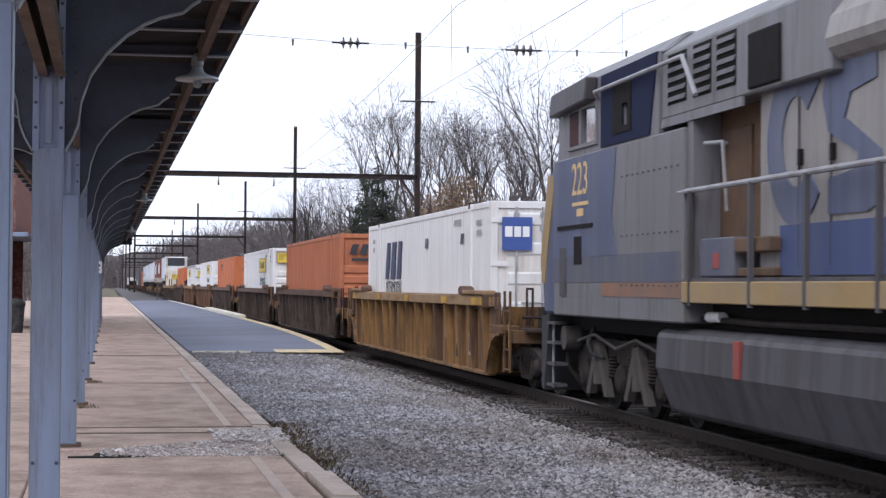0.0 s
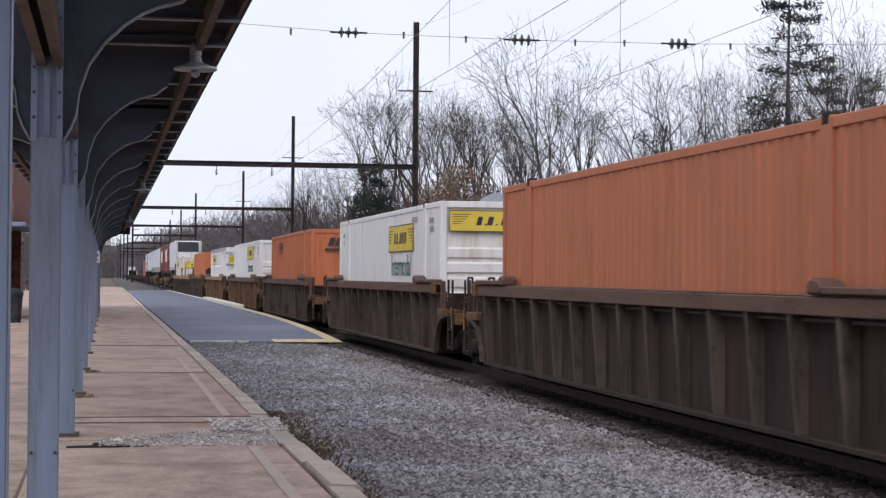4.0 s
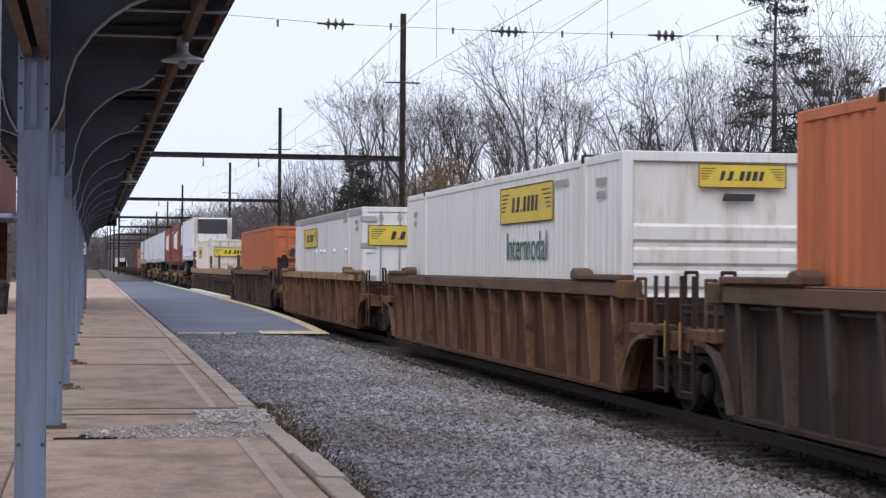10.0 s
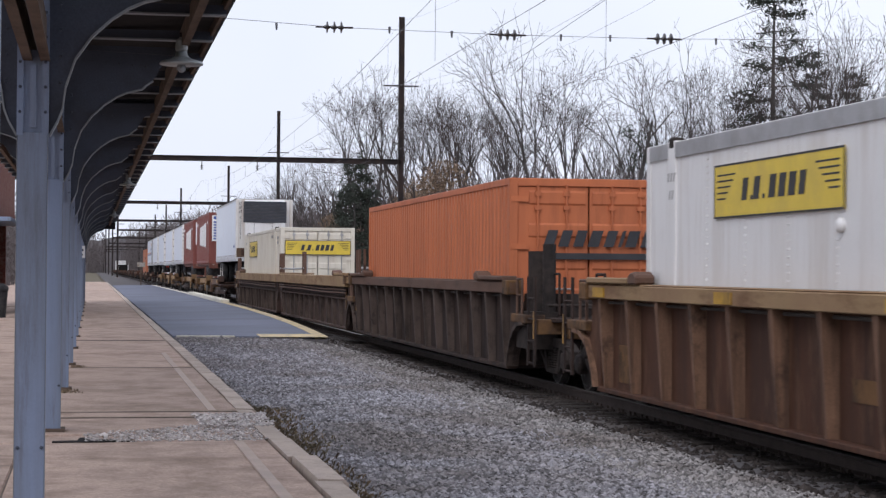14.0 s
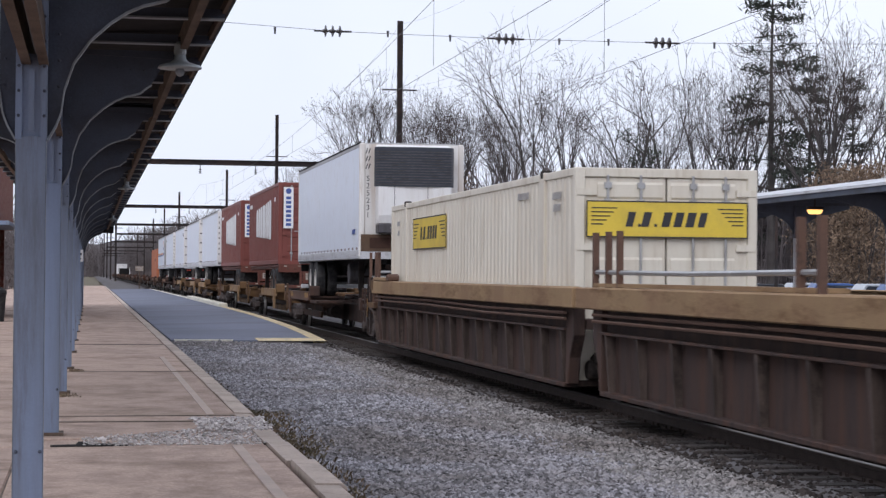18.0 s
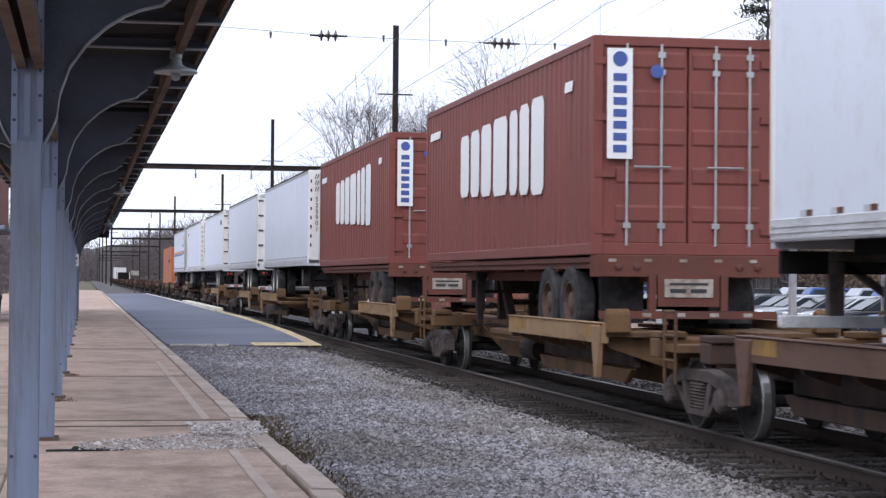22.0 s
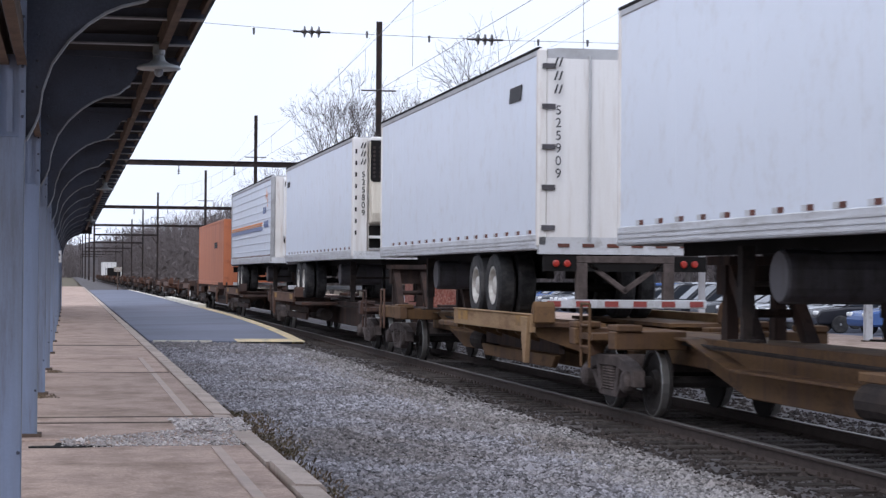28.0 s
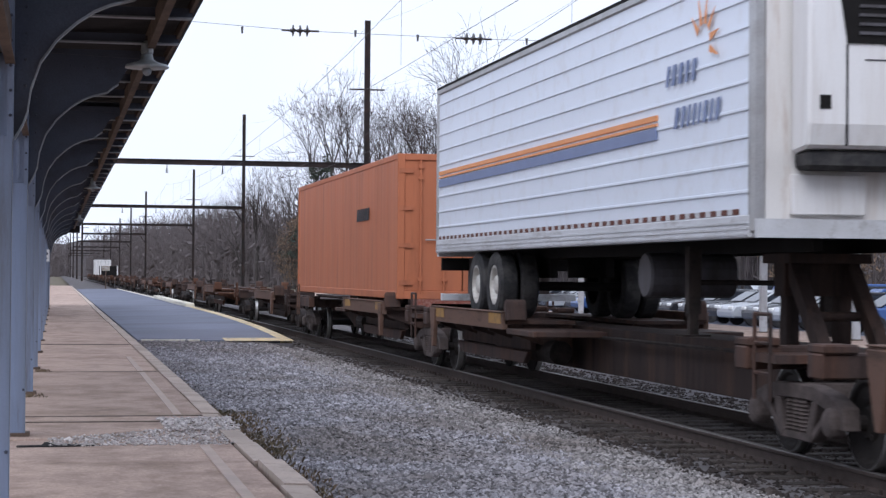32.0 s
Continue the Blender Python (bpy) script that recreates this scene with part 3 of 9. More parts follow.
for c, a, b in ((TRACK, -40, 16), (TRACK, 157, 420), (TRACK_2, 15, 260)):
    for k in range(a, b):
        more.box(c - 1.35, c + 1.35, 9 + k * 0.54 - 0.11, 9 + k * 0.54 + 0.11, RAIL - 0.35, RAIL - 0.155)
bulk("tie", more.v, more.f, "tie", "", "", "stuff", ties)
spikes = thing("rail_spikes", "rusty spikes and tie plates along the rails", "spikes", "", "structure")
spike_mesh = Shape().box(-0.16, 0.16, -0.09, 0.09, 0, 0.018).box(-0.1, -0.075, -0.06, -0.02, 0, 0.05).box(0.075, 0.1, 0.02, 0.06, 0, 0.05).box(-0.13, -0.11, 0.03, 0.06, 0, 0.06).mesh("tie_plate")
for k in range(110):
    s = part("tie_plate", spike_mesh, "rail_side", spikes)
    s.location = (TRACK - 0.75, 9.0 + k * 0.54, RAIL - 0.168)

# old concrete platform under the canopy, slab by slab
KERB = 1.89
platform = thing("station_platform", "worn pale concrete platform slabs with cracked joints", "platform", "", "structure")
part("bed", box(-9, KERB - 0.25, -60, 230, -0.4, -0.03), "joint", platform, "dirt in the slab joints")
seams = [-60, -30, 4, 10.6, 17.75, 20.55, 21.35, 30.85, 36.5, 42.6, 45.4, 52, 62, 71, 80, 92, 106, 122, 140, 160, 190, 229]
rng = np.random.default_rng(3)
for y0, y1 in zip(seams, seams[1:]):
    for x0, x1 in ((-9, -4.6), (-4.6, -0.62), (-0.62, KERB - 0.24)):
        if (y0, x0) == (17.75, -0.62):
            continue
        z = rng.uniform(-0.016, 0.004)
        s = part("slab", box(x0 + 0.008, x1 - 0.008, y0 + 0.012, y1 - 0.012, -0.2, z), "concrete", platform, bevel=0.012)
        s.rotation_euler.y = rng.uniform(-0.001, 0.001)
for y0, y1 in ((5, 17.6), (21.5, 30.7), (31.0, 36.3)):
    part("mortar_line", Shape().box(1.31, 1.40, y0, y1, -0.05, 0.0058), "mortar", platform, "pale mortar line")
part("broken_base", Shape().prism("z", [(-0.61, 17.77), (1.64, 17.77), (1.64, 20.53), (-0.61, 20.53)], -0.2, -0.022), "concrete", platform, "broken lower concrete", bevel=0.004)
part("broken_slab", Shape().prism("z", [(-0.6, 18.55), (-0.1, 18.6), (0.3, 18.95), (0.9, 19.5), (1.5, 20.2), (1.62, 20.5), (-0.6, 20.5)], -0.1, -0.003), "concrete", platform, "cracked slab corner", bevel=0.008)
# flat black plate in place of a hole's inner shade
part("broken_edge", Shape().prism("z", [(-0.35, 17.86), (-0.05, 17.84), (0.42, 17.93), (0.28, 18.06), (0.05, 18.12), (-0.02, 18.34), (-0.1, 18.3), (-0.12, 18.02), (-0.35, 17.98)], -0.1, -0.012), "void_black", platform, "dark plate for the shaded hole at the slab edge")
pts, faces = scattered(rng, 2600, -0.05, 1.66, 17.9, 20.5, 0.014, lambda x, y: -0.022 + 0.016 * rng.random(len(x)) - 0.2 * (y > 18.75 + 0.9 * x), 0.6)
bulk("crushed_stone_patch", pts.tolist(), faces.tolist(), "rubble", "broken pale stone filling a missing platform slab", "rubble")
pts, faces = scattered(rng, 520, 1.1, 2.0, 19.3, 21.0, 0.02, lambda x, y: 0.004 + 0.012 * rng.random(len(x)) - 0.13 * (x > 1.88), 0.6)
bulk("loose_stones", pts.tolist(), faces.tolist(), "rubble", "loose white stones spilled over the kerb", "rubble")
for y in (20.55, 21.35, 30.85, 42.6, 62):
    # dirt lies in and over the joints, with ragged edges
    w = (0.01 + 0.0004 * y) * (2.6 if y == 42.6 else 1.0)
    n = 14
    near = [(-0.6 + 2.22 * i / n, y - w * rng.uniform(0.5, 1.3)) for i in range(n + 1)]
    away = [(-0.6 + 2.22 * i / n, y + w * rng.uniform(0.5, 1.3)) for i in range(n, -1, -1)]
    part("joint_dirt", Shape().prism("z", near + away, -0.06, 0.006), "joint", platform, "dark dirt along a slab joint")

kerb = thing("platform_kerb", "worn stone kerb along the platform edge", "kerb", "", "structure")
y = -20.0
while y < 225:
    n = 1.9 if y < 60 else 3.8
    shift = 0.04 if 19.5 < y < 21.5 else -0.05 if 12.5 < y < 14.5 else 0.0
    part("kerb_stone", Shape().prism("y", [(KERB - 0.235, -0.4), (KERB + 0.02, -0.4), (KERB, -0.03), (KERB - 0.03, 0.0), (KERB - 0.235, 0.006)], y + 0.012, y + n - 0.012),
         "kerb", kerb).location = (0.012 * math.sin(y * 1.7) - shift, 0, 0.006 * math.sin(y * 3.1) - shift * 0.3)
    y += n

# the asphalt boarding strip nearer the track
def boarding_strip():
    strip = thing("boarding_strip", "blue-grey asphalt boarding strip with painted edges", "platform", "", "structure")
    ys = [45.6, 47, 50, 55, 62, 70, 90, 121, 155, 182]
    edge = [5.62, 5.68, 5.78, 5.88, 5.95, 5.98, 5.98, 5.96, 5.9, 5.85]
    top = [-0.03, 0.0, 0.02, 0.05, 0.08, 0.1, 0.1, 0.09, 0.07, 0.05]

    def ribbon(a0, a1, lift, lo=0, hi=len(ys)):
        s = Shape()
        vv, ff = [], []
        for y, e, z in list(zip(ys, edge, top))[lo:hi]:
            x0, x1 = a0(e), a1(e)
            zl = 0.004 + lift
            vv += [(x0, y, zl + (z * (x0 - KERB) / 3.5)), (x1, y, zl + z * (x1 - KERB) / 3.5), (x1, y, -0.4), (x0, y, -0.4)]
        n = len(vv) // 4
        for i in range(n - 1):
            for j in range(4):
                ff.append((i * 4 + j, i * 4 + (j + 1) % 4, i * 4 + 4 + (j + 1) % 4, i * 4 + 4 + j))
        ff += [(0, 1, 2, 3), tuple(len(vv) - 4 + j for j in range(4))]
        return s.add(vv, ff)

    part("surface", ribbon(lambda e: KERB + 0.03, lambda e: e - 0.28, 0), "asphalt", strip)
    part("edge_stripe", ribbon(lambda e: e - 0.278, lambda e: e, 0.006, 0, 7), "yellow_paint", strip, "worn yellow edge stripe")
    part("edge_stripe", ribbon(lambda e: e - 0.278, lambda e: e, 0.006, 6), "pale_paint", strip, "faded cream edge stripe")
    part("end_stripe", Shape().add([(4.0, 45.35, -0.012), (5.64, 45.35, -0.012), (5.64, 46.4, 0.022), (4.0, 46.4, 0.022), (4.0, 45.35, -0.02), (5.64, 45.35, -0.02), (5.64, 46.4, -0.02), (4.0, 46.4, -0.02)],
                                   [(0, 1, 2, 3), (0, 1, 5, 4), (1, 2, 6, 5), (2, 3, 7, 6), (3, 0, 4, 7), (4, 5, 6, 7)]), "yellow_paint", strip, "worn yellow end stripe")
    part("end_face", box(2.0, 5.62, 45.3, 45.58, -0.4, -0.075), "ballast", strip, "broken dark end of the strip")
    part("end_kerb", box(2.0, 3.4, 45.59, 45.72, -0.3, 0.006), "pale_paint", strip, "pale end line")
    part("gap_board", box(5.62, 6.02, 84, 112, 0.1, 0.27), "pale_paint", strip, "raised white board along the edge", bevel=0.02)
    part("drain_cover", box(3.1, 3.55, 43.6, 44.5, -0.3, -0.08), "joint", strip, "dark lump of old asphalt", bevel=0.06)


boarding_strip()

# dry weeds along the kerb
def weed_patch(seed, n, x0, x1, y0, y1, h):
    rng = np.random.default_rng(seed)
    verts, faces = [], []
    for _ in range(n):
        x, y = rng.uniform(x0, x1), rng.uniform(y0, y1)
        x = x0 + (x - x0) * rng.random()
        z = ballast_height(x, y) - 0.02
        a, l, w = rng.uniform(0, 6.28), h * rng.uniform(0.3, 1.2), 0.006
        lean = rng.uniform(0.2, 0.9) * l
        k = len(verts)
        dx, dy = math.cos(a), math.sin(a)
        verts += [(x - dy * w, y + dx * w, z), (x + dy * w, y - dx * w, z), (x + dx * lean * 0.5 + dy * w, y + dy * lean * 0.5 - dx * w, z + l * 0.7), (x + dx * lean, y + dy * lean, z + l * 0.8)]
        faces += [(k, k + 1, k + 2), (k, k + 2, k + 3)]
    return bulk("weeds", verts, faces, "weeds", "dry brown and green weeds along the kerb", "weeds")


weed_patch(1, 1900, 1.9, 2.5, 18.3, 23.5, 0.085)
weed_patch(2, 1500, 1.9, 2.25, 12.0, 18.5, 0.09)
weed_patch(3, 900, 1.9, 2.1, 24, 34, 0.06)
weed_patch(4, 260, -0.3, -0.05, 30.8, 31.5, 0.05).location.z = 0.13
weed_patch(5, 200, -0.35, -0.1, 24.6, 25.2, 0.05).location.z = 0.13

# ---- the canopy on this side ----
POST_X, BAY, FIRST = -0.385, 6.5, 5.95


# the bracket's under edge: out from the post's middle, and height
BRACKET = [(0.10, 2.46), (0.15, 2.55), (0.18, 2.63), (0.20, 2.78), (0.26, 2.96), (0.365, 3.11), (0.49, 3.225), (0.60, 3.30), (0.70, 3.345), (0.85, 3.385), (0.90, 3.43), (0.96, 3.47)]


def canopy_post():
    p = thing("canopy_post", "blue-grey painted riveted steel canopy post with curved brackets", "post", "canopy posts")
    part("shaft", Shape().prism("z", [(-0.095, -0.095), (0.095, -0.095), (0.095, 0.095), (0.075, 0.095), (0.075, -0.078), (0.012, -0.078), (0.012, 0.078), (0.07, 0.078), (0.07, 0.095), (-0.095, 0.095), (-0.095, 0.078), (-0.012, 0.078), (-0.012, -0.078), (-0.095, -0.078)], -0.02, 2.47),
         "blue_steel", p, "plain blue-grey steel shaft", bevel=0.003)
    part("base_plate", box(-0.14, 0.14, -0.14, 0.14, -0.02, 0.03), "beam_wood", p, "rusty base plate")
    part("head", Shape().box(-0.06, 0.06, -0.075, 0.075, 2.45, 3.0).box(-0.1, -0.06, -0.1, 0.1, 2.45, 3.78).box(0.06, 0.1, -0.1, 0.1, 2.45, 3.78).box(-0.02, 0.02, -0.09, -0.075, 2.5, 2.9), "blue_steel", p, "riveted blue-grey head plates")
    for sx in (1, -1):
        curve = BRACKET
        web = [(sx * x, z) for x, z in curve] + [(sx * 1.05, 3.62), (sx * 1.2, 3.70), (sx * 1.2, 3.8), (sx * 0.1, 3.8)]
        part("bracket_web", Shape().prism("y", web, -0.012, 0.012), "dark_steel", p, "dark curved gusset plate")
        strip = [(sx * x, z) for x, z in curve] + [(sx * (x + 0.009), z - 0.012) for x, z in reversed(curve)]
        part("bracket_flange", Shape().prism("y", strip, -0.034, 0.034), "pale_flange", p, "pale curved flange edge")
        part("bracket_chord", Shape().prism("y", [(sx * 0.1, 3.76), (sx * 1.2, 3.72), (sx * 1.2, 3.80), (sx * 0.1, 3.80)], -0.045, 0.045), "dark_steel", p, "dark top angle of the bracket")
        plate_rivets = Shape()
        for i in range(7):
            plate_rivets.turned((sx * (0.24 + 0.13 * i), -0.012, 3.66 - 0.01 * i), (0, -1, 0), [(0.012, -0.004), (0.011, 0.006), (0.004, 0.01)], 6)
        for i in range(5):
            plate_rivets.turned((sx * 0.17, -0.012, 2.8 + 0.17 * i), (0, -1, 0), [(0.012, -0.004), (0.011, 0.006), (0.004, 0.01)], 6)
        tagged(part("rivets", plate_rivets, "dark_steel", p), kind="stuff")
    riv = Shape()
    for z in (0.45,):
        for x in (-0.075, 0.075):
            riv.turned((x, -0.1, z), (0, -1, 0), [(0.013, -0.01), (0.012, 0.006), (0.004, 0.012)], 6)
    for z in np.arange(2.6, 3.6, 0.16):
        for x in (-0.08, 0.08):
            riv.turned((x, -0.1, z), (0, -1, 0), [(0.012, -0.01), (0.011, 0.006), (0.004, 0.011)], 6)
    tagged(part("rivets", riv, "dark_steel", p), kind="stuff")
    for x in (-0.0985, 0.0955):
        part("flange_edge", box(x, x + 0.003, -0.097, -0.076, 0.03, 2.45), "pale_flange", p, "pale worn flange edge")
    return p


first_post = canopy_post()
first_post.location = (POST_X, FIRST, 0)
for k in range(-2, 14):
    if k != 0:
        copy_thing(first_post, pose(POST_X, FIRST + BAY * k, 0))

canopy = thing("platform_canopy", "long dark timber canopy roof over the platform", "canopy", "", "structure")
EDGE, EAVE = 1.09, 3.86
C0, C1 = -10.0, 93.0
for sx in (1, -1):
    x = lambda d: POST_X + sx * d
    w = EDGE - POST_X
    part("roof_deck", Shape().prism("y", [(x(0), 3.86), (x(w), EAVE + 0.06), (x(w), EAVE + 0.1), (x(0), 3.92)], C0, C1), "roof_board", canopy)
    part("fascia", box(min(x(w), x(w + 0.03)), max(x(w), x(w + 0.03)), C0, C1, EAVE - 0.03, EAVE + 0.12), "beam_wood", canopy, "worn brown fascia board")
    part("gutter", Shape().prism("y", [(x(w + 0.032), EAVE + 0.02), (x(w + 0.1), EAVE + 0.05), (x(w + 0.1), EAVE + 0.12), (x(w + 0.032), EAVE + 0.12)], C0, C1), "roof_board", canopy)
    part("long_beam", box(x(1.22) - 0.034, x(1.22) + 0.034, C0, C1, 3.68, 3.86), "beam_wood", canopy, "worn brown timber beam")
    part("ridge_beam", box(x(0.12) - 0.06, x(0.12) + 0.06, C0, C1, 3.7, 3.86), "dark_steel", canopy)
for sx in (-1, 1):
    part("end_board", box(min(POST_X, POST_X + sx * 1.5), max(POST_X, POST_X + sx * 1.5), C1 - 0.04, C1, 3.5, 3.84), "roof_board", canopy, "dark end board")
    part("post_beam", Shape().prism("y", [(POST_X + 0.02 + sx * (0.055 + a), b) for a, b in ((-0.03, 2.93), (0.03, 2.93), (0.03, 2.95), (0.008, 2.95), (0.008, 3.2), (-0.008, 3.2), (-0.008, 2.95), (-0.03, 2.95))], C0, C1), "beam_wood", canopy, "worn brown beam along the posts")
raf = Shape().box(POST_X - 1.5, POST_X + 1.5, -0.03, 0.03, 3.79, 3.87).mesh("rafter")
raf_edge = Shape().box(POST_X - 1.5, POST_X + 1.5, -0.05, 0.05, 3.775, 3.79).mesh("rafter_flange")
for k in range(55):
    y = C0 + 0.4 + k * 1.85
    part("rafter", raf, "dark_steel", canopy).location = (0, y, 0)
    part("rafter_flange", raf_edge, "pale_flange", canopy).location = (0, y, 0)


def canopy_lamp(y):
    lamp = thing("platform_lamp", "grey enamel dish lamp hung under the canopy", "lamp", "canopy lamps", "", (0.80, y, 3.50))
    part("shade", Shape().turned((0, 0, 0), (0, 0, 1), [(0.2, 0), (0.205, 0.012), (0.19, 0.03), (0.09, 0.06), (0.06, 0.085), (0.05, 0.13), (0.02, 0.14)], 20), "lamp_shade", lamp, smooth=True)
    part("neck", Shape().turned((0, 0, 0.125), (0, 0, 1), [(0.05, 0), (0.06, 0.02), (0.055, 0.1), (0.025, 0.13)], 12), "lamp_shade", lamp)
    part("bulb", Shape().turned((0, 0, -0.03), (0, 0, 1), [(0.015, -0.04), (0.04, -0.02), (0.045, 0.01), (0.03, 0.05)], 10), "pale_flange", lamp, "unlit frosted bulb", smooth=True)
    part("stem", Shape().rod((0, 0, 0.18), (0, 0, 0.3), 0.02), "black_steel", lamp)


for k in range(3):
    canopy_lamp(17.7 + k * 26.0)

# ---- overhead line: portals, poles and wires ----
H_FORM = [(-0.19, -0.2), (-0.165, -0.2), (-0.165, -0.015), (0.165, -0.015), (0.165, -0.2), (0.19, -0.2), (0.19, 0.2), (0.165, 0.2), (0.165, 0.015), (-0.165, 0.015), (-0.165, 0.2), (-0.19, 0.2)]


def portal(y, left, right, beam, top, group="catenary portals"):
    g = thing("catenary_portal", "weathered dark steel portal over the tracks with tall poles", "gantry", group, "", (0, y, 0))
    for x, h in ((left, top - 2.5), (right, top)):
        part("pole", Shape().prism("z", [(x + a, b) for a, b in H_FORM], -0.5, h), "black_steel", g)
        part("crossarm", box(x - 1.3, x + 1.3, -0.06, 0.06, h - 5.15, h - 5.05), "black_steel", g)
        part("base", box(x - 0.5, x + 0.5, -0.5, 0.5, -0.6, -0.2), "kerb", g)
    part("beam", Shape().prism("x", [(b, beam + a) for a, b in H_FORM], left, right), "black_steel", g)
    for x, s in ((left, 1), (right, -1)):
        part("brace", Shape().add([(x + s * 0.1, -0.08, beam - 1.9), (x + s * 0.1, 0.08, beam - 1.9), (x + s * 1.3, 0.08, beam - 0.2), (x + s * 1.3, -0.08, beam - 0.2),
                                   (x + s * 0.1, -0.08, beam - 1.6), (x + s * 0.1, 0.08, beam - 1.6), (x + s * 1.1, 0.08, beam - 0.2), (x + s * 1.1, -0.08, beam - 0.2)],
                                  [(0, 1, 2, 3), (4, 5, 6, 7), (0, 3, 7, 4), (1, 2, 6, 5), (0, 4, 5, 1), (3, 2, 6, 7)]), "black_steel", g)
    hung = Shape()
    for c in (TRACK, TRACK_2):
        hung.rod((c, 0, beam - 0.2), (c, 0, beam - 0.8), 0.03, 0.03, 6)
        for i in range(3):
            hung.turned((c, 0, beam - 0.5 - 0.13 * i), (0, 0, 1), [(0.03, -0.05), (0.13, -0.03), (0.04, 0.03)], 8)
    part("insulators", hung, "porcelain", g)
    return g


for y, left, right, beam, top in ((137, -4.5, 22.3, 9.6, 20.3), (230, -4.5, 22.3, 9.6, 21.0), (318, -3.5, 22.5, 9.6, 19.0), (392, 5.2, 18.0, 9.5, 18.3), (486, 5.2, 18.6, 9.4, 18.0),
                                  (592, 5.2, 19.3, 9.4, 18.4), (690, 5.0, 19.3, 9.4, 18.0), (790, 5.0, 19.3, 9.4, 18.0), (900, 5.0, 19.3, 9.4, 18.0)):
    portal(y, left, right, beam, top)

stays = [-60, 42, 137, 230, 318, 392, 486, 592, 690, 900]
for c in (TRACK, TRACK_2):
    w = thing("overhead_wire", "thin contact wire under a sagging messenger wire", "wire", "overhead wires")
    hi, lo, drop = Shape(), Shape(), Shape()
    for a, b in zip(stays, stays[1:]):
        prev = None
        for i in range(13):
            u = i / 12
            y = a + (b - a) * u
            z = 8.0 - 1.1 * 4 * u * (1 - u)
            if prev:
                hi.rod((c, prev[0], prev[1]), (c, y, z), 0.0065, 0.0065, 4)
            prev = (y, z)
            if 0 < i < 12 and a >= 42:
                drop.rod((c, y, z), (c, y, 6.35), 0.004, 0.004, 3)
    lo.rod((c, -60, 6.35), (c, 900, 6.35), 0.006, 0.006, 4)
    part("messenger_wire", hi, "wire", w)
    part("contact_wire", lo, "wire", w)
    part("droppers", drop, "wire", w)
for x, z in ((21.2, 15.2), (23.4, 15.2), (22.3, 20.0)):
    w = thing("feeder_wire", "thin feeder wire between the pole tops", "wire", "feeder wires")
    s = Shape()
    for a, b in zip(stays[1:6], stays[2:6]):
        for i in range(10):
            z0, z1 = [z - 2.2 * 4 * u * (1 - u) for u in (i / 10, (i + 1) / 10)]
            s.rod((x, a + (b - a) * i / 10, z0), (x, a + (b - a) * (i + 1) / 10, z1), 0.006, 0.006, 4)
    part("wire", s, "wire", w)

span = thing("cross_span", "cross span wire with three dark disc insulators", "wire", "", "", (0, 42, 0))
s = Shape()
line = [(-6, 7.55), (2.0, 7.22), (5.3, 7.05), (9.28, 7.0), (13.0, 7.02), (26, 7.35)]
for (xa, za), (xb, zb) in zip(line, line[1:]):
    s.rod((xa, 0, za), (xb, 0, zb), 0.007, 0.007, 4)
part("wire", s, "wire", span)
for x, z in line[2:5]:
    ins = Shape()
    for i in range(3):
        ins.turned((x - 0.16 + 0.16 * i, 0, z), (1, 0, 0), [(0.03, -0.08), (0.045, -0.03), (0.13, -0.015), (0.125, 0.005), (0.04, 0.03), (0.02, 0.07)], 14)
    ins.rod((x - 0.42, 0, z), (x + 0.42, 0, z), 0.022, 0.022, 6)
    part("insulator", ins, "porcelain", span, "string of dark ribbed insulator discs")
    for dx in (-1.3, 1.25):
        part("clamp", Shape().rod((x + dx, 0, z + 0.05), (x + dx, 0, z - 0.1), 0.03, 0.02, 6), "wire", span)
for x, z in ((7.6, 7.0), (11.6, 7.0)):
    part("hanger", Shape().rod((x, 0, z), (x, 0, 8.0), 0.006, 0.006, 4).rod((x, 0, z), (x, 0, 6.35), 0.006, 0.006, 4), "wire", span)

# ---- the far platform and its canopy ----
far_platform = thing("far_platform", "grey concrete platform beyond the second track", "platform", "", "structure")
part("slab", box(14.6, 22.0, -20, 170, -0.45, 0.0), "concrete", far_platform, bevel=0.02)
part("edge_stripe", box(14.62, 15.0, -20, 170, 0.004, 0.012), "yellow_paint", far_platform, "worn yellow edge stripe")
FAR_X = 20.2


def far_canopy_post():
    """A slim pale post with two short dark brackets."""
    p = thing("canopy_post", "slim pale grey post of the far canopy with short dark brackets", "post", "far canopy posts")
    part("shaft", Shape().prism("z", [(-0.09, -0.09), (0.09, -0.09), (0.09, -0.07), (0.015, -0.07), (0.015, 0.07), (0.09, 0.07), (0.09, 0.09), (-0.09, 0.09), (-0.09, 0.07), (-0.015, 0.07), (-0.015, -0.07), (-0.09, -0.07)], -0.02, 2.75), "pale_metal", p, "pale grey shaft")
    part("base_plate", box(-0.14, 0.14, -0.14, 0.14, -0.02, 0.03), "beam_wood", p, "rusty base plate")
    part("head", Shape().box(-0.11, 0.11, -0.1, 0.1, 2.75, 3.82), "dark_steel", p, "dark riveted head")
    for sx in (-1, 1):
        web = [(sx * x, z) for x, z in ((0.1, 2.8), (0.16, 2.95), (0.28, 3.14), (0.46, 3.3), (0.7, 3.4), (1.0, 3.46), (1.6, 3.62), (1.6, 3.74), (0.1, 3.74))]
        part("bracket_web", Shape().prism("y", web, -0.02, 0.02), "dark_steel", p, "dark curved gusset plate")
    return p


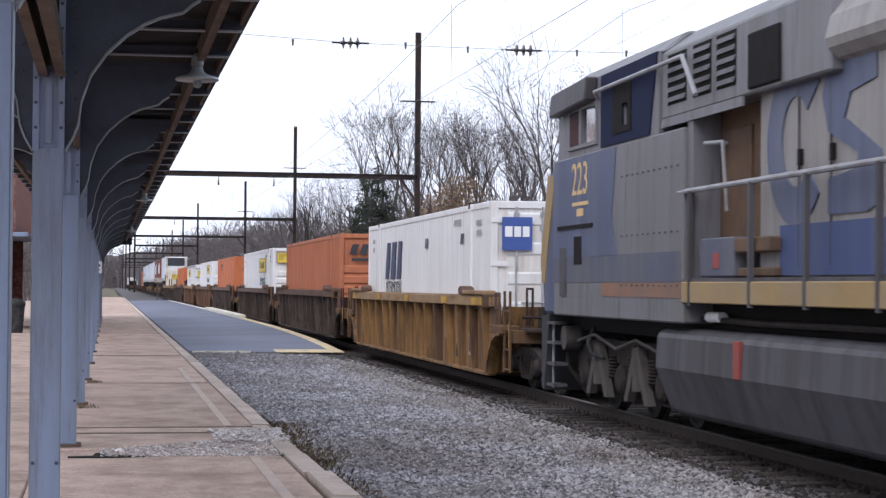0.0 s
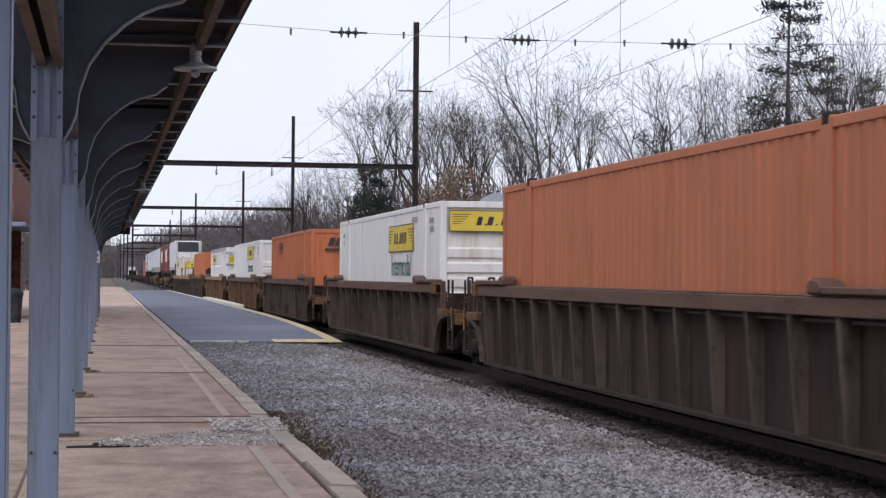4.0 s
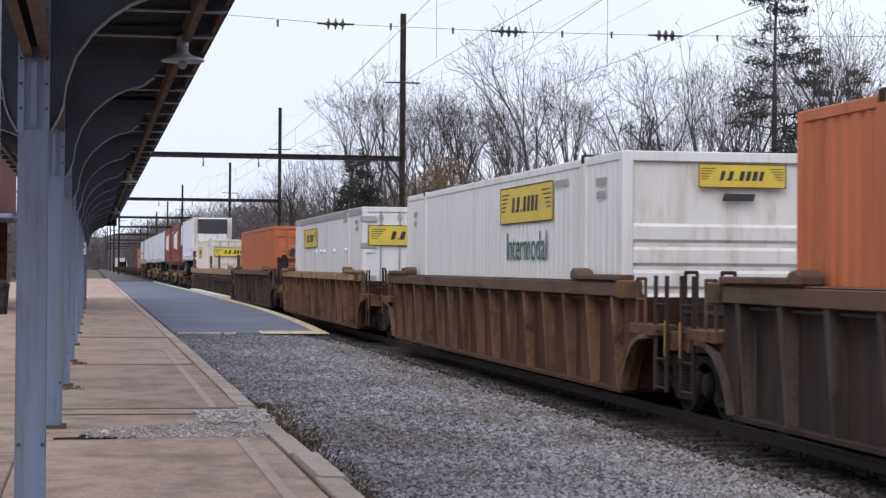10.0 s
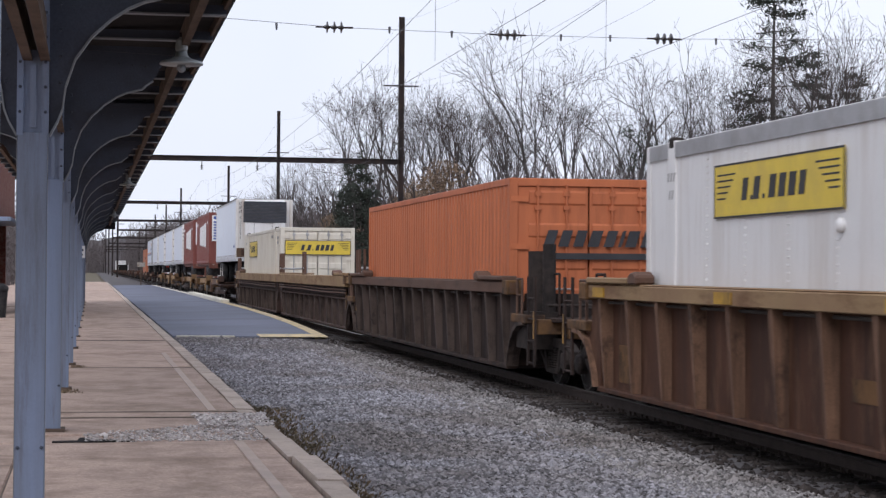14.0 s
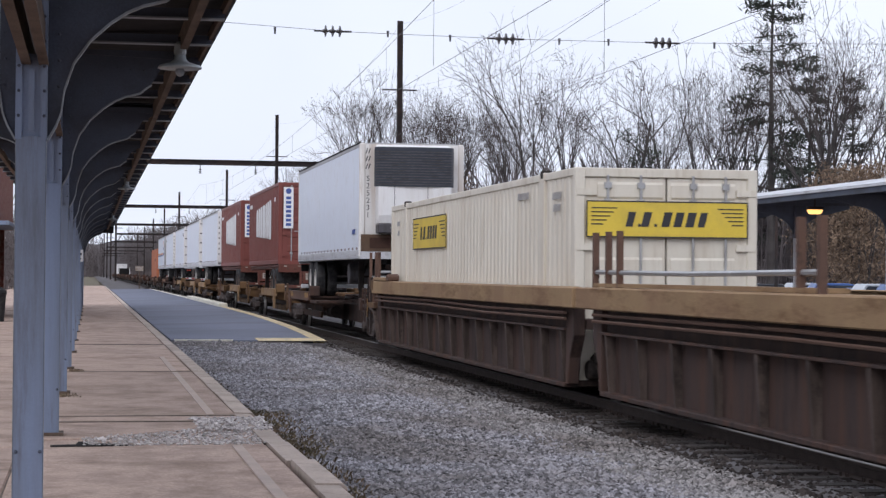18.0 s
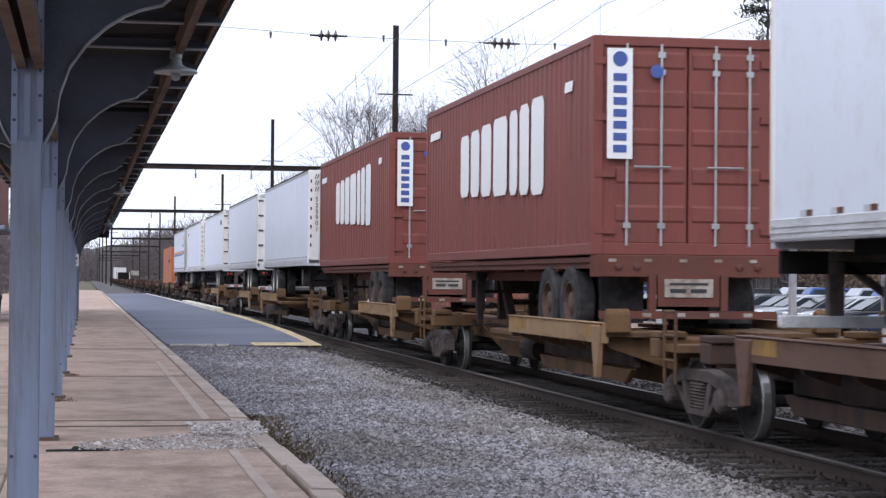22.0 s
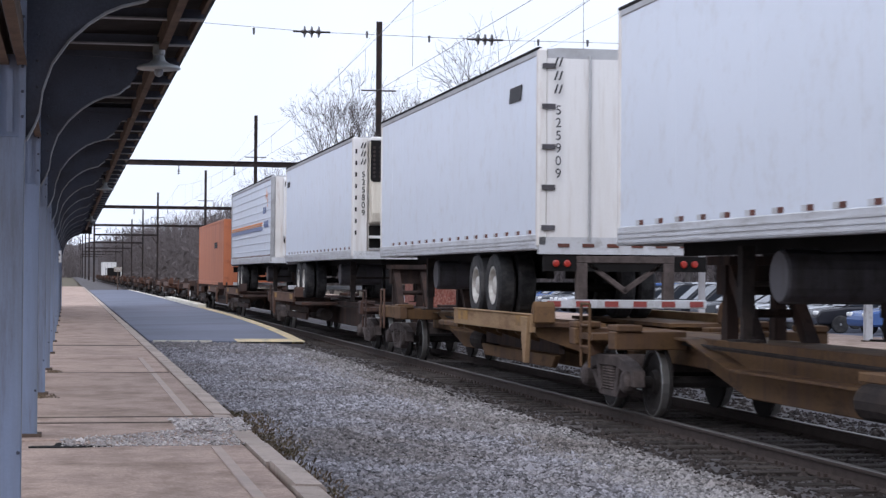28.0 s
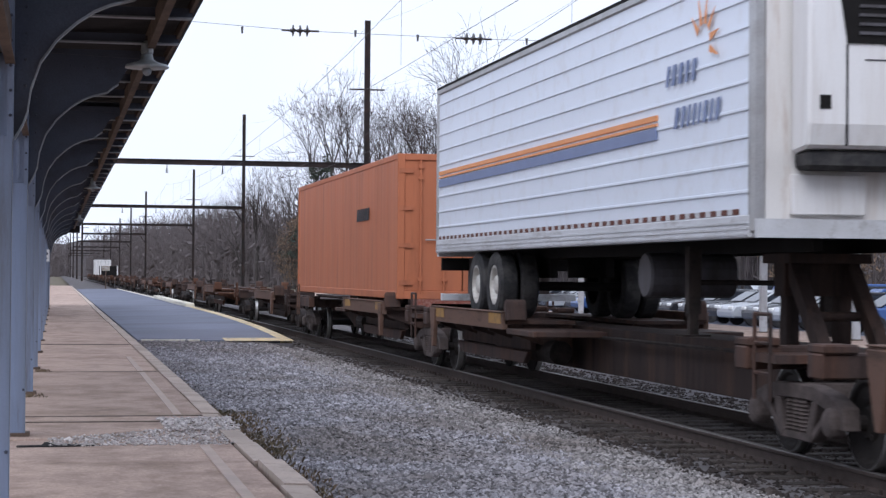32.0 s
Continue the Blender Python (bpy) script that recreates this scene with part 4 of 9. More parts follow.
far_post = far_canopy_post()
far_post.location = (FAR_X, 13.0, 0)
for k in range(-3, 10):
    if k != 0:
        copy_thing(far_post, pose(FAR_X, 13.0 + BAY * k, 0))
far_canopy = thing("far_canopy", "canopy with a pale metal roof edge over the far platform", "canopy", "", "structure")
part("roof", Shape().prism("y", [(FAR_X - 1.7, 3.86), (FAR_X, 4.15), (FAR_X + 1.7, 3.86), (FAR_X + 1.7, 3.8), (FAR_X - 1.7, 3.8)], -10, 72), "roof_board", far_canopy)
part("roof_sheet", Shape().prism("y", [(FAR_X - 1.8, 3.875), (FAR_X, 4.17), (FAR_X + 1.8, 3.875), (FAR_X, 4.2)], -10, 72.1), "pale_metal", far_canopy, "pale metal roof sheet")
part("fascia", box(FAR_X - 1.8, FAR_X - 1.74, -10, 72, 3.66, 3.80), "dark_steel", far_canopy, "dark fascia board")
part("roof_edge", box(FAR_X - 1.84, FAR_X - 1.74, -10, 72, 3.804, 3.874), "pale_metal", far_canopy, "pale metal roof edge")
for k in range(40):
    part("rafter", box(FAR_X - 1.68, FAR_X + 1.68, -9 + k * 2.1 - 0.03, -9 + k * 2.1 + 0.03, 3.7, 3.8), "dark_steel", far_canopy)

# ---- trees ----
def limb(rng, segs, p, d, length, r, level, top):
    """Grows one limb and its offshoots into segs: level -> list of (p0, p1, r0, r1)."""
    n = (9, 6, 4, 3, 2)[level]
    step = length / n
    wob = (0.06, 0.09, 0.13, 0.2, 0.26)[level]
    rise = (0.03, 0.11, 0.10, 0.06, 0.0)[level]
    for i in range(n):
        t = (i + 1) / n
        d = (d[0] + rng.gauss(0, wob), d[1] + rng.gauss(0, wob), d[2] + rng.gauss(0, wob) + rise)
        k = 1 / math.sqrt(d[0] ** 2 + d[1] ** 2 + d[2] ** 2)
        d = (d[0] * k, d[1] * k, d[2] * k)
        q = (p[0] + d[0] * step, p[1] + d[1] * step, p[2] + d[2] * step)
        r1 = max(r * (1 - 0.75 / n), 0.007)
        segs[level].append((*p, *q, r, r1))
        if level < top and t > (0.3, 0.2, 0.15, 0.0)[level]:
            for _ in range(rng.choice(((1, 2, 2, 3), (1, 2, 2), (1, 1, 2), (1, 2, 2))[level])):
                a, b = rng.uniform(0, 6.283), rng.uniform(*((0.4, 0.85), (0.45, 0.95), (0.5, 1.0), (0.5, 1.0))[level])
                u = (d[1] - 0.2 * d[2], 0.3 * d[2] - d[0], 0.2 * d[0] - 0.3 * d[1])
                k = 1 / (math.sqrt(u[0] ** 2 + u[1] ** 2 + u[2] ** 2) + 1e-6)
                u = (u[0] * k, u[1] * k, u[2] * k)
                w = (d[1] * u[2] - d[2] * u[1], d[2] * u[0] - d[0] * u[2], d[0] * u[1] - d[1] * u[0])
                cb, sa, sb = math.cos(b), math.sin(a) * math.sin(b), math.cos(a) * math.sin(b)
                c = tuple(d[j] * cb + u[j] * sb + w[j] * sa for j in range(3))
                share = (0.44, 0.5, 0.5, 0.5)[level] * (1.25 - 0.75 * t if level == 0 else 1.1 - 0.6 * t)
                limb(rng, segs, q, c, length * share * rng.uniform(0.7, 1.2), r1 * rng.uniform(0.45, 0.65), level + 1, top)
        p, r = q, r1


def sticks(segs, sides, thick=1.0):
    """Tapered tubes for rows of (p0, p1, r0, r1)."""
    if not len(segs):
        return np.zeros((0, 3)), np.zeros((0, 4), int)
    g = np.array(segs, float)
    p, q = g[:, 0:3], g[:, 3:6]
    d = q - p
    d /= np.linalg.norm(d, axis=1)[:, None] + 1e-9
    u = np.cross(d, np.array([0.31, 0.95, 0.05]))
    u /= np.linalg.norm(u, axis=1)[:, None] + 1e-9
    w = np.cross(d, u)
    rings = []
    for c, r in ((p, g[:, 6] * thick), (q, g[:, 7] * thick)):
        for i in range(sides):
            a = 2 * math.pi * i / sides
            rings.append(c + (u * math.cos(a) + w * math.sin(a)) * r[:, None])
    verts = np.stack(rings, 1).reshape(-1, 3)
    one = np.array([(i, (i + 1) % sides, sides + (i + 1) % sides, sides + i) for i in range(sides)])
    faces = (one[None] + (np.arange(len(g)) * 2 * sides)[:, None, None]).reshape(-1, 4)
    return verts, faces


def ribbons(segs, thick=1.0):
    """Flat slivers for the finest twigs."""
    if not len(segs):
        return np.zeros((0, 3)), np.zeros((0, 4), int)
    g = np.array(segs, float)
    p, q = g[:, 0:3], g[:, 3:6]
    turn = np.cos(np.arange(len(g)) * 2.4)[:, None] * np.array([1.0, 0.0, 0.3]) + np.sin(np.arange(len(g)) * 2.4)[:, None] * np.array([0.0, 1.0, 0.3])
    u = np.cross(q - p, turn)
    u /= np.linalg.norm(u, axis=1)[:, None] + 1e-9
    a, b = u * (g[:, 6:7] * thick), u * (g[:, 7:8] * thick)
    return np.stack([p - a, p + a, q + b, q - b], 1).reshape(-1, 3), np.arange(4 * len(g)).reshape(-1, 4)


def mesh_of(name, parts, mat):
    k, verts, faces = 0, [], []
    for v, f in parts:
        verts.append(v)
        faces.append(f + k)
        k += len(v)
    verts, faces = np.concatenate(verts), np.concatenate(faces)
    me = bpy.data.meshes.new(name)
    me.from_pydata(verts.tolist(), [], faces.tolist())
    me.materials.append(M[mat])
    return me


def bare_tree_meshes(seed, height, stems=1, top=4):
    rng = random.Random(seed)
    segs = {i: [] for i in range(6)}
    for s in range(stems):
        a = rng.uniform(0, 6.28)
        lean = 0.05 if stems == 1 else rng.uniform(0.12, 0.35)
        k = 1 / math.sqrt(1 + lean * lean)
        d = (math.cos(a) * lean * k, math.sin(a) * lean * k, k)
        limb(rng, segs, (0.15 * math.cos(a) * (stems - 1), 0.15 * math.sin(a) * (stems - 1), -0.6), d, height * rng.uniform(0.85, 1.0), 0.0105 * height, 0, top)
    trunk = mesh_of("trunk", [sticks(segs[0], 7), sticks(segs[1], 4)], "bark")
    crown = mesh_of("crown", [sticks(segs[2], 3), ribbons(segs[3], 1.6), ribbons(segs[4], 2.0)], "twig")
    return trunk, crown


def tuft_cloud(rng, centres, spreads, counts, size):
    """Small blades scattered about many centres."""
    c = np.repeat(np.array(centres), counts, 0)
    n = len(c)
    p = c + rng.normal(0, 1, (n, 3)) * np.repeat(np.array(spreads), counts, 0)
    a, b = rng.normal(0, 1, (n, 3)), rng.normal(0, 1, (n, 3))
    a /= np.linalg.norm(a, axis=1)[:, None]
    b /= np.linalg.norm(b, axis=1)[:, None]
    s = (size * rng.uniform(0.5, 1.3, n))[:, None]
    verts = np.stack([p - a * s, p + b * s * 0.3, p + a * s, p - b * s * 0.3], 1).reshape(-1, 3)
    return verts, np.arange(4 * n).reshape(-1, 4)


def pine_meshes(seed, height, ragged=0.5, dense=1.0):
    rng = np.random.default_rng(seed)
    bend = rng.normal(0, 0.05, (11, 2)).cumsum(0) * 0.6
    segs = [(*bend[i], -0.6 + height * i / 10, *bend[i + 1], -0.6 + height * (i + 1) / 10, 0.015 * height * (1 - i / 10.5), 0.015 * height * (1 - (i + 1) / 10.5)) for i in range(10)]
    arms, centres, spreads, counts = [], [], [], []
    z = height * 0.25
    while z < height * 0.98:
        t = z / height
        for _ in range(rng.integers(2, 5)):
            a = rng.uniform(0, 6.28)
            l = (1.02 - t) * height * 0.26 * rng.uniform(0.4, 1.25) + 0.5
            e = np.array([math.cos(a) * l, math.sin(a) * l, z + l * rng.uniform(-0.12, 0.25)])
            arms.append((0, 0, z, *e, 0.05, 0.015))
            for u in (0.45, 0.7, 0.95):
                if rng.random() > ragged * 0.45:
                    centres.append(np.array([0, 0, z]) * (1 - u) + e * u)
                    spreads.append((0.11 * l + 0.2, 0.11 * l + 0.2, 0.2))
                    counts.append(int((26 + 10 * l) * dense))
        z += height * rng.uniform(0.025, 0.055)
    return mesh_of("trunk", [sticks(segs, 8), sticks(arms, 4)], "bark"), mesh_of("crown", [tuft_cloud(rng, centres, spreads, counts, 0.24)], "needles")


def plant(kind, label, meshes, x, y, turn, size=1.0, group="bare trees", z=-0.42):
    t = thing(kind, label, "tree", group)
    part("trunk", meshes[0], "bark", t)
    part("crown", meshes[1], "twig", t)
    t.matrix_basis = pose(x, y, z, 0, 0, turn) @ Matrix.Diagonal((size, size, size, 1))
    return t


def forked_tree_meshes(seed, height, fork=0.26, spread=0.42, levels=7):
    """A winter tree that forks again and again into rising, outward-bending limbs under a domed crown."""
    rng = random.Random(seed)
    segs = {i: [] for i in range(4)}

    def turned_way(d, b, a):
        u = Vector(d).orthogonal().normalized()
        w = Vector(d).cross(u)
        return Vector(d) * math.cos(b) + (u * math.cos(a) + w * math.sin(a)) * math.sin(b)

    def grow(p, d, length, r, level):
        kind = 0 if level < 3 else 1 if level < 5 else 2 if level < 7 else 3
        n = 3 if level < 5 else 2
        for i in range(n):
            d = (d + Vector((rng.gauss(0, 0.11), rng.gauss(0, 0.11), rng.gauss(0.035, 0.08)))).normalized()
            q = p + d * (length / n)
            r1 = max(r * (0.93 if level < 5 else 0.85), 0.008)
            segs[kind].append((*p, *q, r, r1))
            if level >= 3:
                for _ in range(rng.choice((0, 1))):
                    c = turned_way(d, rng.uniform(0.5, 1.0), rng.uniform(0, 6.283))
                    e = q + c * height * rng.uniform(0.022, 0.06)
                    segs[3].append((*q, *e, 0.009, 0.006))
                    for _ in range(rng.choice((0, 1, 1))):
                        c2 = turned_way(c, rng.uniform(0.3, 0.8), rng.uniform(0, 6.283))
                        m = q.lerp(e, rng.uniform(0.4, 0.9))
                        segs[3].append((*m, *(m + c2 * height * rng.uniform(0.015, 0.035)), 0.007, 0.005))
            p, r = q, r1
        if level < levels:
            a = rng.uniform(0, 6.283)
            many = 3 if rng.random() < (0.55 if level == 0 else 0.18) else 2
            for k in range(many):
                b = rng.uniform(0.55, 1.15) * spread * (1.0 if level < 5 else 1.25)
                if k == 0 and level < 4:
                    b *= 0.45
                grow(p, turned_way(d, b, a + 6.283 * k / many + rng.uniform(-0.4, 0.4)), length * rng.uniform(0.72, 0.95), r * (0.82 if k == 0 else rng.uniform(0.56, 0.74)), level + 1)

    foot = Vector((0, 0, -0.6))
    knee = Vector((rng.gauss(0, 0.2), rng.gauss(0, 0.2), height * fork * 0.5))
    neck = Vector((knee.x + rng.gauss(0, 0.25), knee.y + rng.gauss(0, 0.25), height * fork))
    r = 0.015 * height
    segs[0] += [(*foot, *knee, r * 1.25, r * 1.05), (*knee, *neck, r * 1.05, r)]
    a = rng.uniform(0, 6.283)
    for k in range(3):
        grow(neck, turned_way(Vector((0, 0, 1)), (0.12, 0.45, 0.55)[k] * spread * 2, a + 2.1 * k), height * 0.19 * rng.uniform(0.85, 1.1), r * (0.8, 0.62, 0.55)[k], 1)
    # to the wanted height, a little narrower than grown
    tall = max(g[5] for k in segs for g in segs[k])
    up_by, out_by = height / tall, 0.92 * height / tall
    for k in segs:
        segs[k] = [(g[0] * out_by, g[1] * out_by, g[2] * up_by, g[3] * out_by, g[4] * out_by, g[5] * up_by, g[6], g[7]) for g in segs[k]]
    trunk = mesh_of("trunk", [sticks(segs[0], 6), sticks(segs[1], 4)], "bark")
    crown = mesh_of("crown", [sticks(segs[2], 3), ribbons(segs[3], 1.5)], "twig")
    return trunk, crown


FORKED = [forked_tree_meshes(161, 23, 0.24, 0.36), forked_tree_meshes(162, 23, 0.14, 0.4), forked_tree_meshes(163, 21, 0.3, 0.3), forked_tree_meshes(164, 19, 0.2, 0.26), forked_tree_meshes(165, 23, 0.1, 0.34)]
SMALL = [bare_tree_meshes(41, 9, 3, 3), bare_tree_meshes(42, 8, 4, 3)]
def leafy_meshes(seed, height):
    """A low tree that has kept its withered leaves."""
    trunk, crown = bare_tree_meshes(seed, height, 2, 3)
    rng = np.random.default_rng(seed)
    n = 420
    a, r, z = rng.uniform(0, 6.28, n), height * 0.3 * rng.random(n) ** 0.6, rng.uniform(0.15, 0.95, n)
    r *= np.sin(z * 3.0) + 0.15
    leaves = mesh_of("crown", [tuft_cloud(rng, np.column_stack([np.cos(a) * r, np.sin(a) * r, z * height]), np.full((n, 3), 0.35), np.full(n, 14), 0.16)], "brown_leaf")
    return trunk, leaves


LEAFY = leafy_meshes(77, 9)
PINE = [pine_meshes(51, 24, 0.9), pine_meshes(52, 20, 0.4), pine_meshes(53, 14, 0.8, 0.75)]


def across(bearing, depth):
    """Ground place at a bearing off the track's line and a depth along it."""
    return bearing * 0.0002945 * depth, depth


rng = np.random.default_rng(5)
BARE_LABEL = "tall leafless tree with grey trunk and fine twigs"
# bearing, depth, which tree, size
PLAIN = [forked_tree_meshes(171, 20, 0.2, 0.4, 6), forked_tree_meshes(172, 21, 0.3, 0.34, 6), forked_tree_meshes(173, 18, 0.15, 0.42, 6)]
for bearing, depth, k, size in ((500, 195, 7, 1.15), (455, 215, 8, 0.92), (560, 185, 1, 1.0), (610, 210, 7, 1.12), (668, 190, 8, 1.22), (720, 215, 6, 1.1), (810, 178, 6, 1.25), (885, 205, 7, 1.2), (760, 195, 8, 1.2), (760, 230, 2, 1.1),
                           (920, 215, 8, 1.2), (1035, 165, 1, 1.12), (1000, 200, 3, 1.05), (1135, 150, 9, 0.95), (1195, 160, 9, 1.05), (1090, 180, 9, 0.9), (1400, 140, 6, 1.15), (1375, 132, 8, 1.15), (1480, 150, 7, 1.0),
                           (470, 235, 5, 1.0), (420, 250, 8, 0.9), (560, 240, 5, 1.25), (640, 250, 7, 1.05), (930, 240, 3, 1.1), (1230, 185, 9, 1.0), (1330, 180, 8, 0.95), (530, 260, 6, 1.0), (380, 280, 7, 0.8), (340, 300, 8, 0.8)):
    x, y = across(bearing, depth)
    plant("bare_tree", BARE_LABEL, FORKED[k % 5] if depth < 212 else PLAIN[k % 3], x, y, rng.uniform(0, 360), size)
for i in range(46):
    depth = 260 + 16 * i + rng.uniform(-8, 8)
    plant("bare_tree", BARE_LABEL, PLAIN[i % 3], rng.uniform(23, 40) + depth * 0.008, depth, rng.uniform(0, 360), rng.uniform(0.7, 0.95))
for i in range(14):
    depth = 190 + 40 * i
    plant("bare_tree", BARE_LABEL, PLAIN[(i * 5 + 1) % 3], rng.uniform(-16, -9), depth, rng.uniform(0, 360), rng.uniform(0.5, 0.75))
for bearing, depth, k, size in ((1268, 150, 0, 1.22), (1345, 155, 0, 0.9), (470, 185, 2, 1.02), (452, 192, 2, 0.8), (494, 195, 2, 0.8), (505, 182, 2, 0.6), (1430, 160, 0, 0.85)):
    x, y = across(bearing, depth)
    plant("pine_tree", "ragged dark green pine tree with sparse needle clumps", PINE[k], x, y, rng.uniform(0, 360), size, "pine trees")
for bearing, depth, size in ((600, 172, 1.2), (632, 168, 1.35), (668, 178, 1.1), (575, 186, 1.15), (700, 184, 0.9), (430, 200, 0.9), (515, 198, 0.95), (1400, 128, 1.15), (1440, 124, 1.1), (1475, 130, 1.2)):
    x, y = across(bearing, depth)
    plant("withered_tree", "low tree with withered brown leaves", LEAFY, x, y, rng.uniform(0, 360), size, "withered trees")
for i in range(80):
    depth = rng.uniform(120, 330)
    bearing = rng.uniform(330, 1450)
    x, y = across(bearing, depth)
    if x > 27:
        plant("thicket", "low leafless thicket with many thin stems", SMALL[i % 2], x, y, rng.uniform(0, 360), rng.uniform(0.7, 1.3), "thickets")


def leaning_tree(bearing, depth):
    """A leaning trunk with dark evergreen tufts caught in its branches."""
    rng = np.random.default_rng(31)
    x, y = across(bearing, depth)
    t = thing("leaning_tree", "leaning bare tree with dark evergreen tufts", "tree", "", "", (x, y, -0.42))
    segs = [(0, 0, 0, 2.0, 0, 6.5, 0.26, 0.2), (2.0, 0, 6.5, 3.2, 0, 12, 0.2, 0.15), (3.2, 0, 12, 3.7, 0, 14.6, 0.15, 0.1), (2.0, 0, 6.5, -1.2, 0, 9.5, 0.14, 0.1), (-1.2, 0, 9.5, -2.2, 0, 11.6, 0.1, 0.07),
            (3.2, 0, 12, 1.6, 0, 13.4, 0.08, 0.05), (3.4, 0, 13, 5.6, 0, 15.6, 0.08, 0.03), (1.0, 0, 3.2, 1.2, 0, 9.0, 0.13, 0.08), (1.2, 0, 9.0, 2.4, 0, 11.8, 0.08, 0.04)]
    part("trunk", mesh_of("trunk", [sticks(segs, 7)], "bark"), "bark", t)
    spots = [(1.6, 0, 13.6), (2.4, 0, 13.1), (2.5, 0, 11.8), (3.5, 0, 11.7), (4.0, 0, 12.3), (1.8, 0, 10.9), (2.9, 0, 7.5), (3.6, 0, 7.8), (1.1, 0, 8.6)]
    part("tufts", mesh_of("tufts", [tuft_cloud(rng, np.array(spots), np.full((9, 3), 0.38), np.full(9, 90), 0.2)], "needles"), "needles", t, "dark evergreen tufts")


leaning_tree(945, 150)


def far_woods():
    """A thick winter wood of thin stems and twigs along both sides of the line."""
    rng = np.random.default_rng(9)
    n = 10500
    y = 150 + 750 * rng.random(n) ** 1.3
    x = np.interp(y, [150, 230, 330, 900], [38, 33, 25, 24]) + 70 * rng.random(n) ** 1.6
    left = rng.random(n) < 0.3
    y = np.where(left, 172 + 650 * rng.random(n) ** 1.4, y)
    x = np.where(left, -3 - 45 * rng.random(n) ** 1.3 - 0.004 * y, x)
    end = rng.random(n) < 0.14
    ex = rng.uniform(-70, 130, n)
    ex = np.where(np.abs(ex - 9.7) < 4.5, ex + 9, ex)
    x, y = np.where(end, ex, x), np.where(end, rng.uniform(760, 900, n), y)
    h = rng.uniform(6, 12, n) * np.where(left, 0.7, 1.0) * (1 + (y - 150) / 900)
    lean = rng.normal(0, 0.07, (n, 2)) * h[:, None]
    z0 = np.full(n, -0.5)
    stems = np.column_stack([x, y, z0, x + lean[:, 0], y + lean[:, 1], h, 0.007 * h + 0.02, np.full(n, 0.02)])
    k = 7
    u = rng.uniform(0.2, 1.0, (n, k))
    px, py, pz = x[:, None] + lean[:, :1] * u, y[:, None] + lean[:, 1:] * u, -0.5 + (h[:, None] + 0.5) * u
    a, l = rng.uniform(0, 6.28, (n, k)), h[:, None] * rng.uniform(0.12, 0.32, (n, k)) * (1.2 - 0.6 * u)
    wide = np.broadcast_to(0.02 + 0.00009 * y[:, None], px.shape)
    tw = np.stack([px, py, pz, px + np.cos(a) * l * 0.6, py + np.sin(a) * l * 0.6, pz + l * 0.8, wide, wide * 0.5], 2).reshape(-1, 8)
    # undergrowth: thin brown blades that close the wood below
    m = 60000
    pick = rng.integers(0, n, m)
    low = np.column_stack([x[pick] + rng.normal(0, 1.2, m), y[pick] + rng.normal(0, 1.2, m), h[pick] * rng.random(m) ** 1.4 * 0.85])
    blades = tuft_cloud(rng, low, np.full((m, 3), 0.4), np.full(m, 1), 0.75)
    v0, f0 = sticks(stems, 4)
    v1, f1 = sticks(tw, 3)
    verts, faces = np.concatenate([v0, v1, blades[0]]), f0.tolist() + (f1 + len(v0)).tolist() + (blades[1] + len(v0) + len(v1)).tolist()
    bulk("far_woods", verts.tolist(), faces, "tree_far", "dense leafless brown woodland along the line", "woods")


far_woods()

# ---- beyond the far platform: parking lot, cars, station house ----
lot = part("parking_lot", box(24.5, 62, 30, 175, -0.6, -0.36), "asphalt")
tagged(lot, "grey asphalt parking lot behind the far platform", "parking lot", "", "structure")


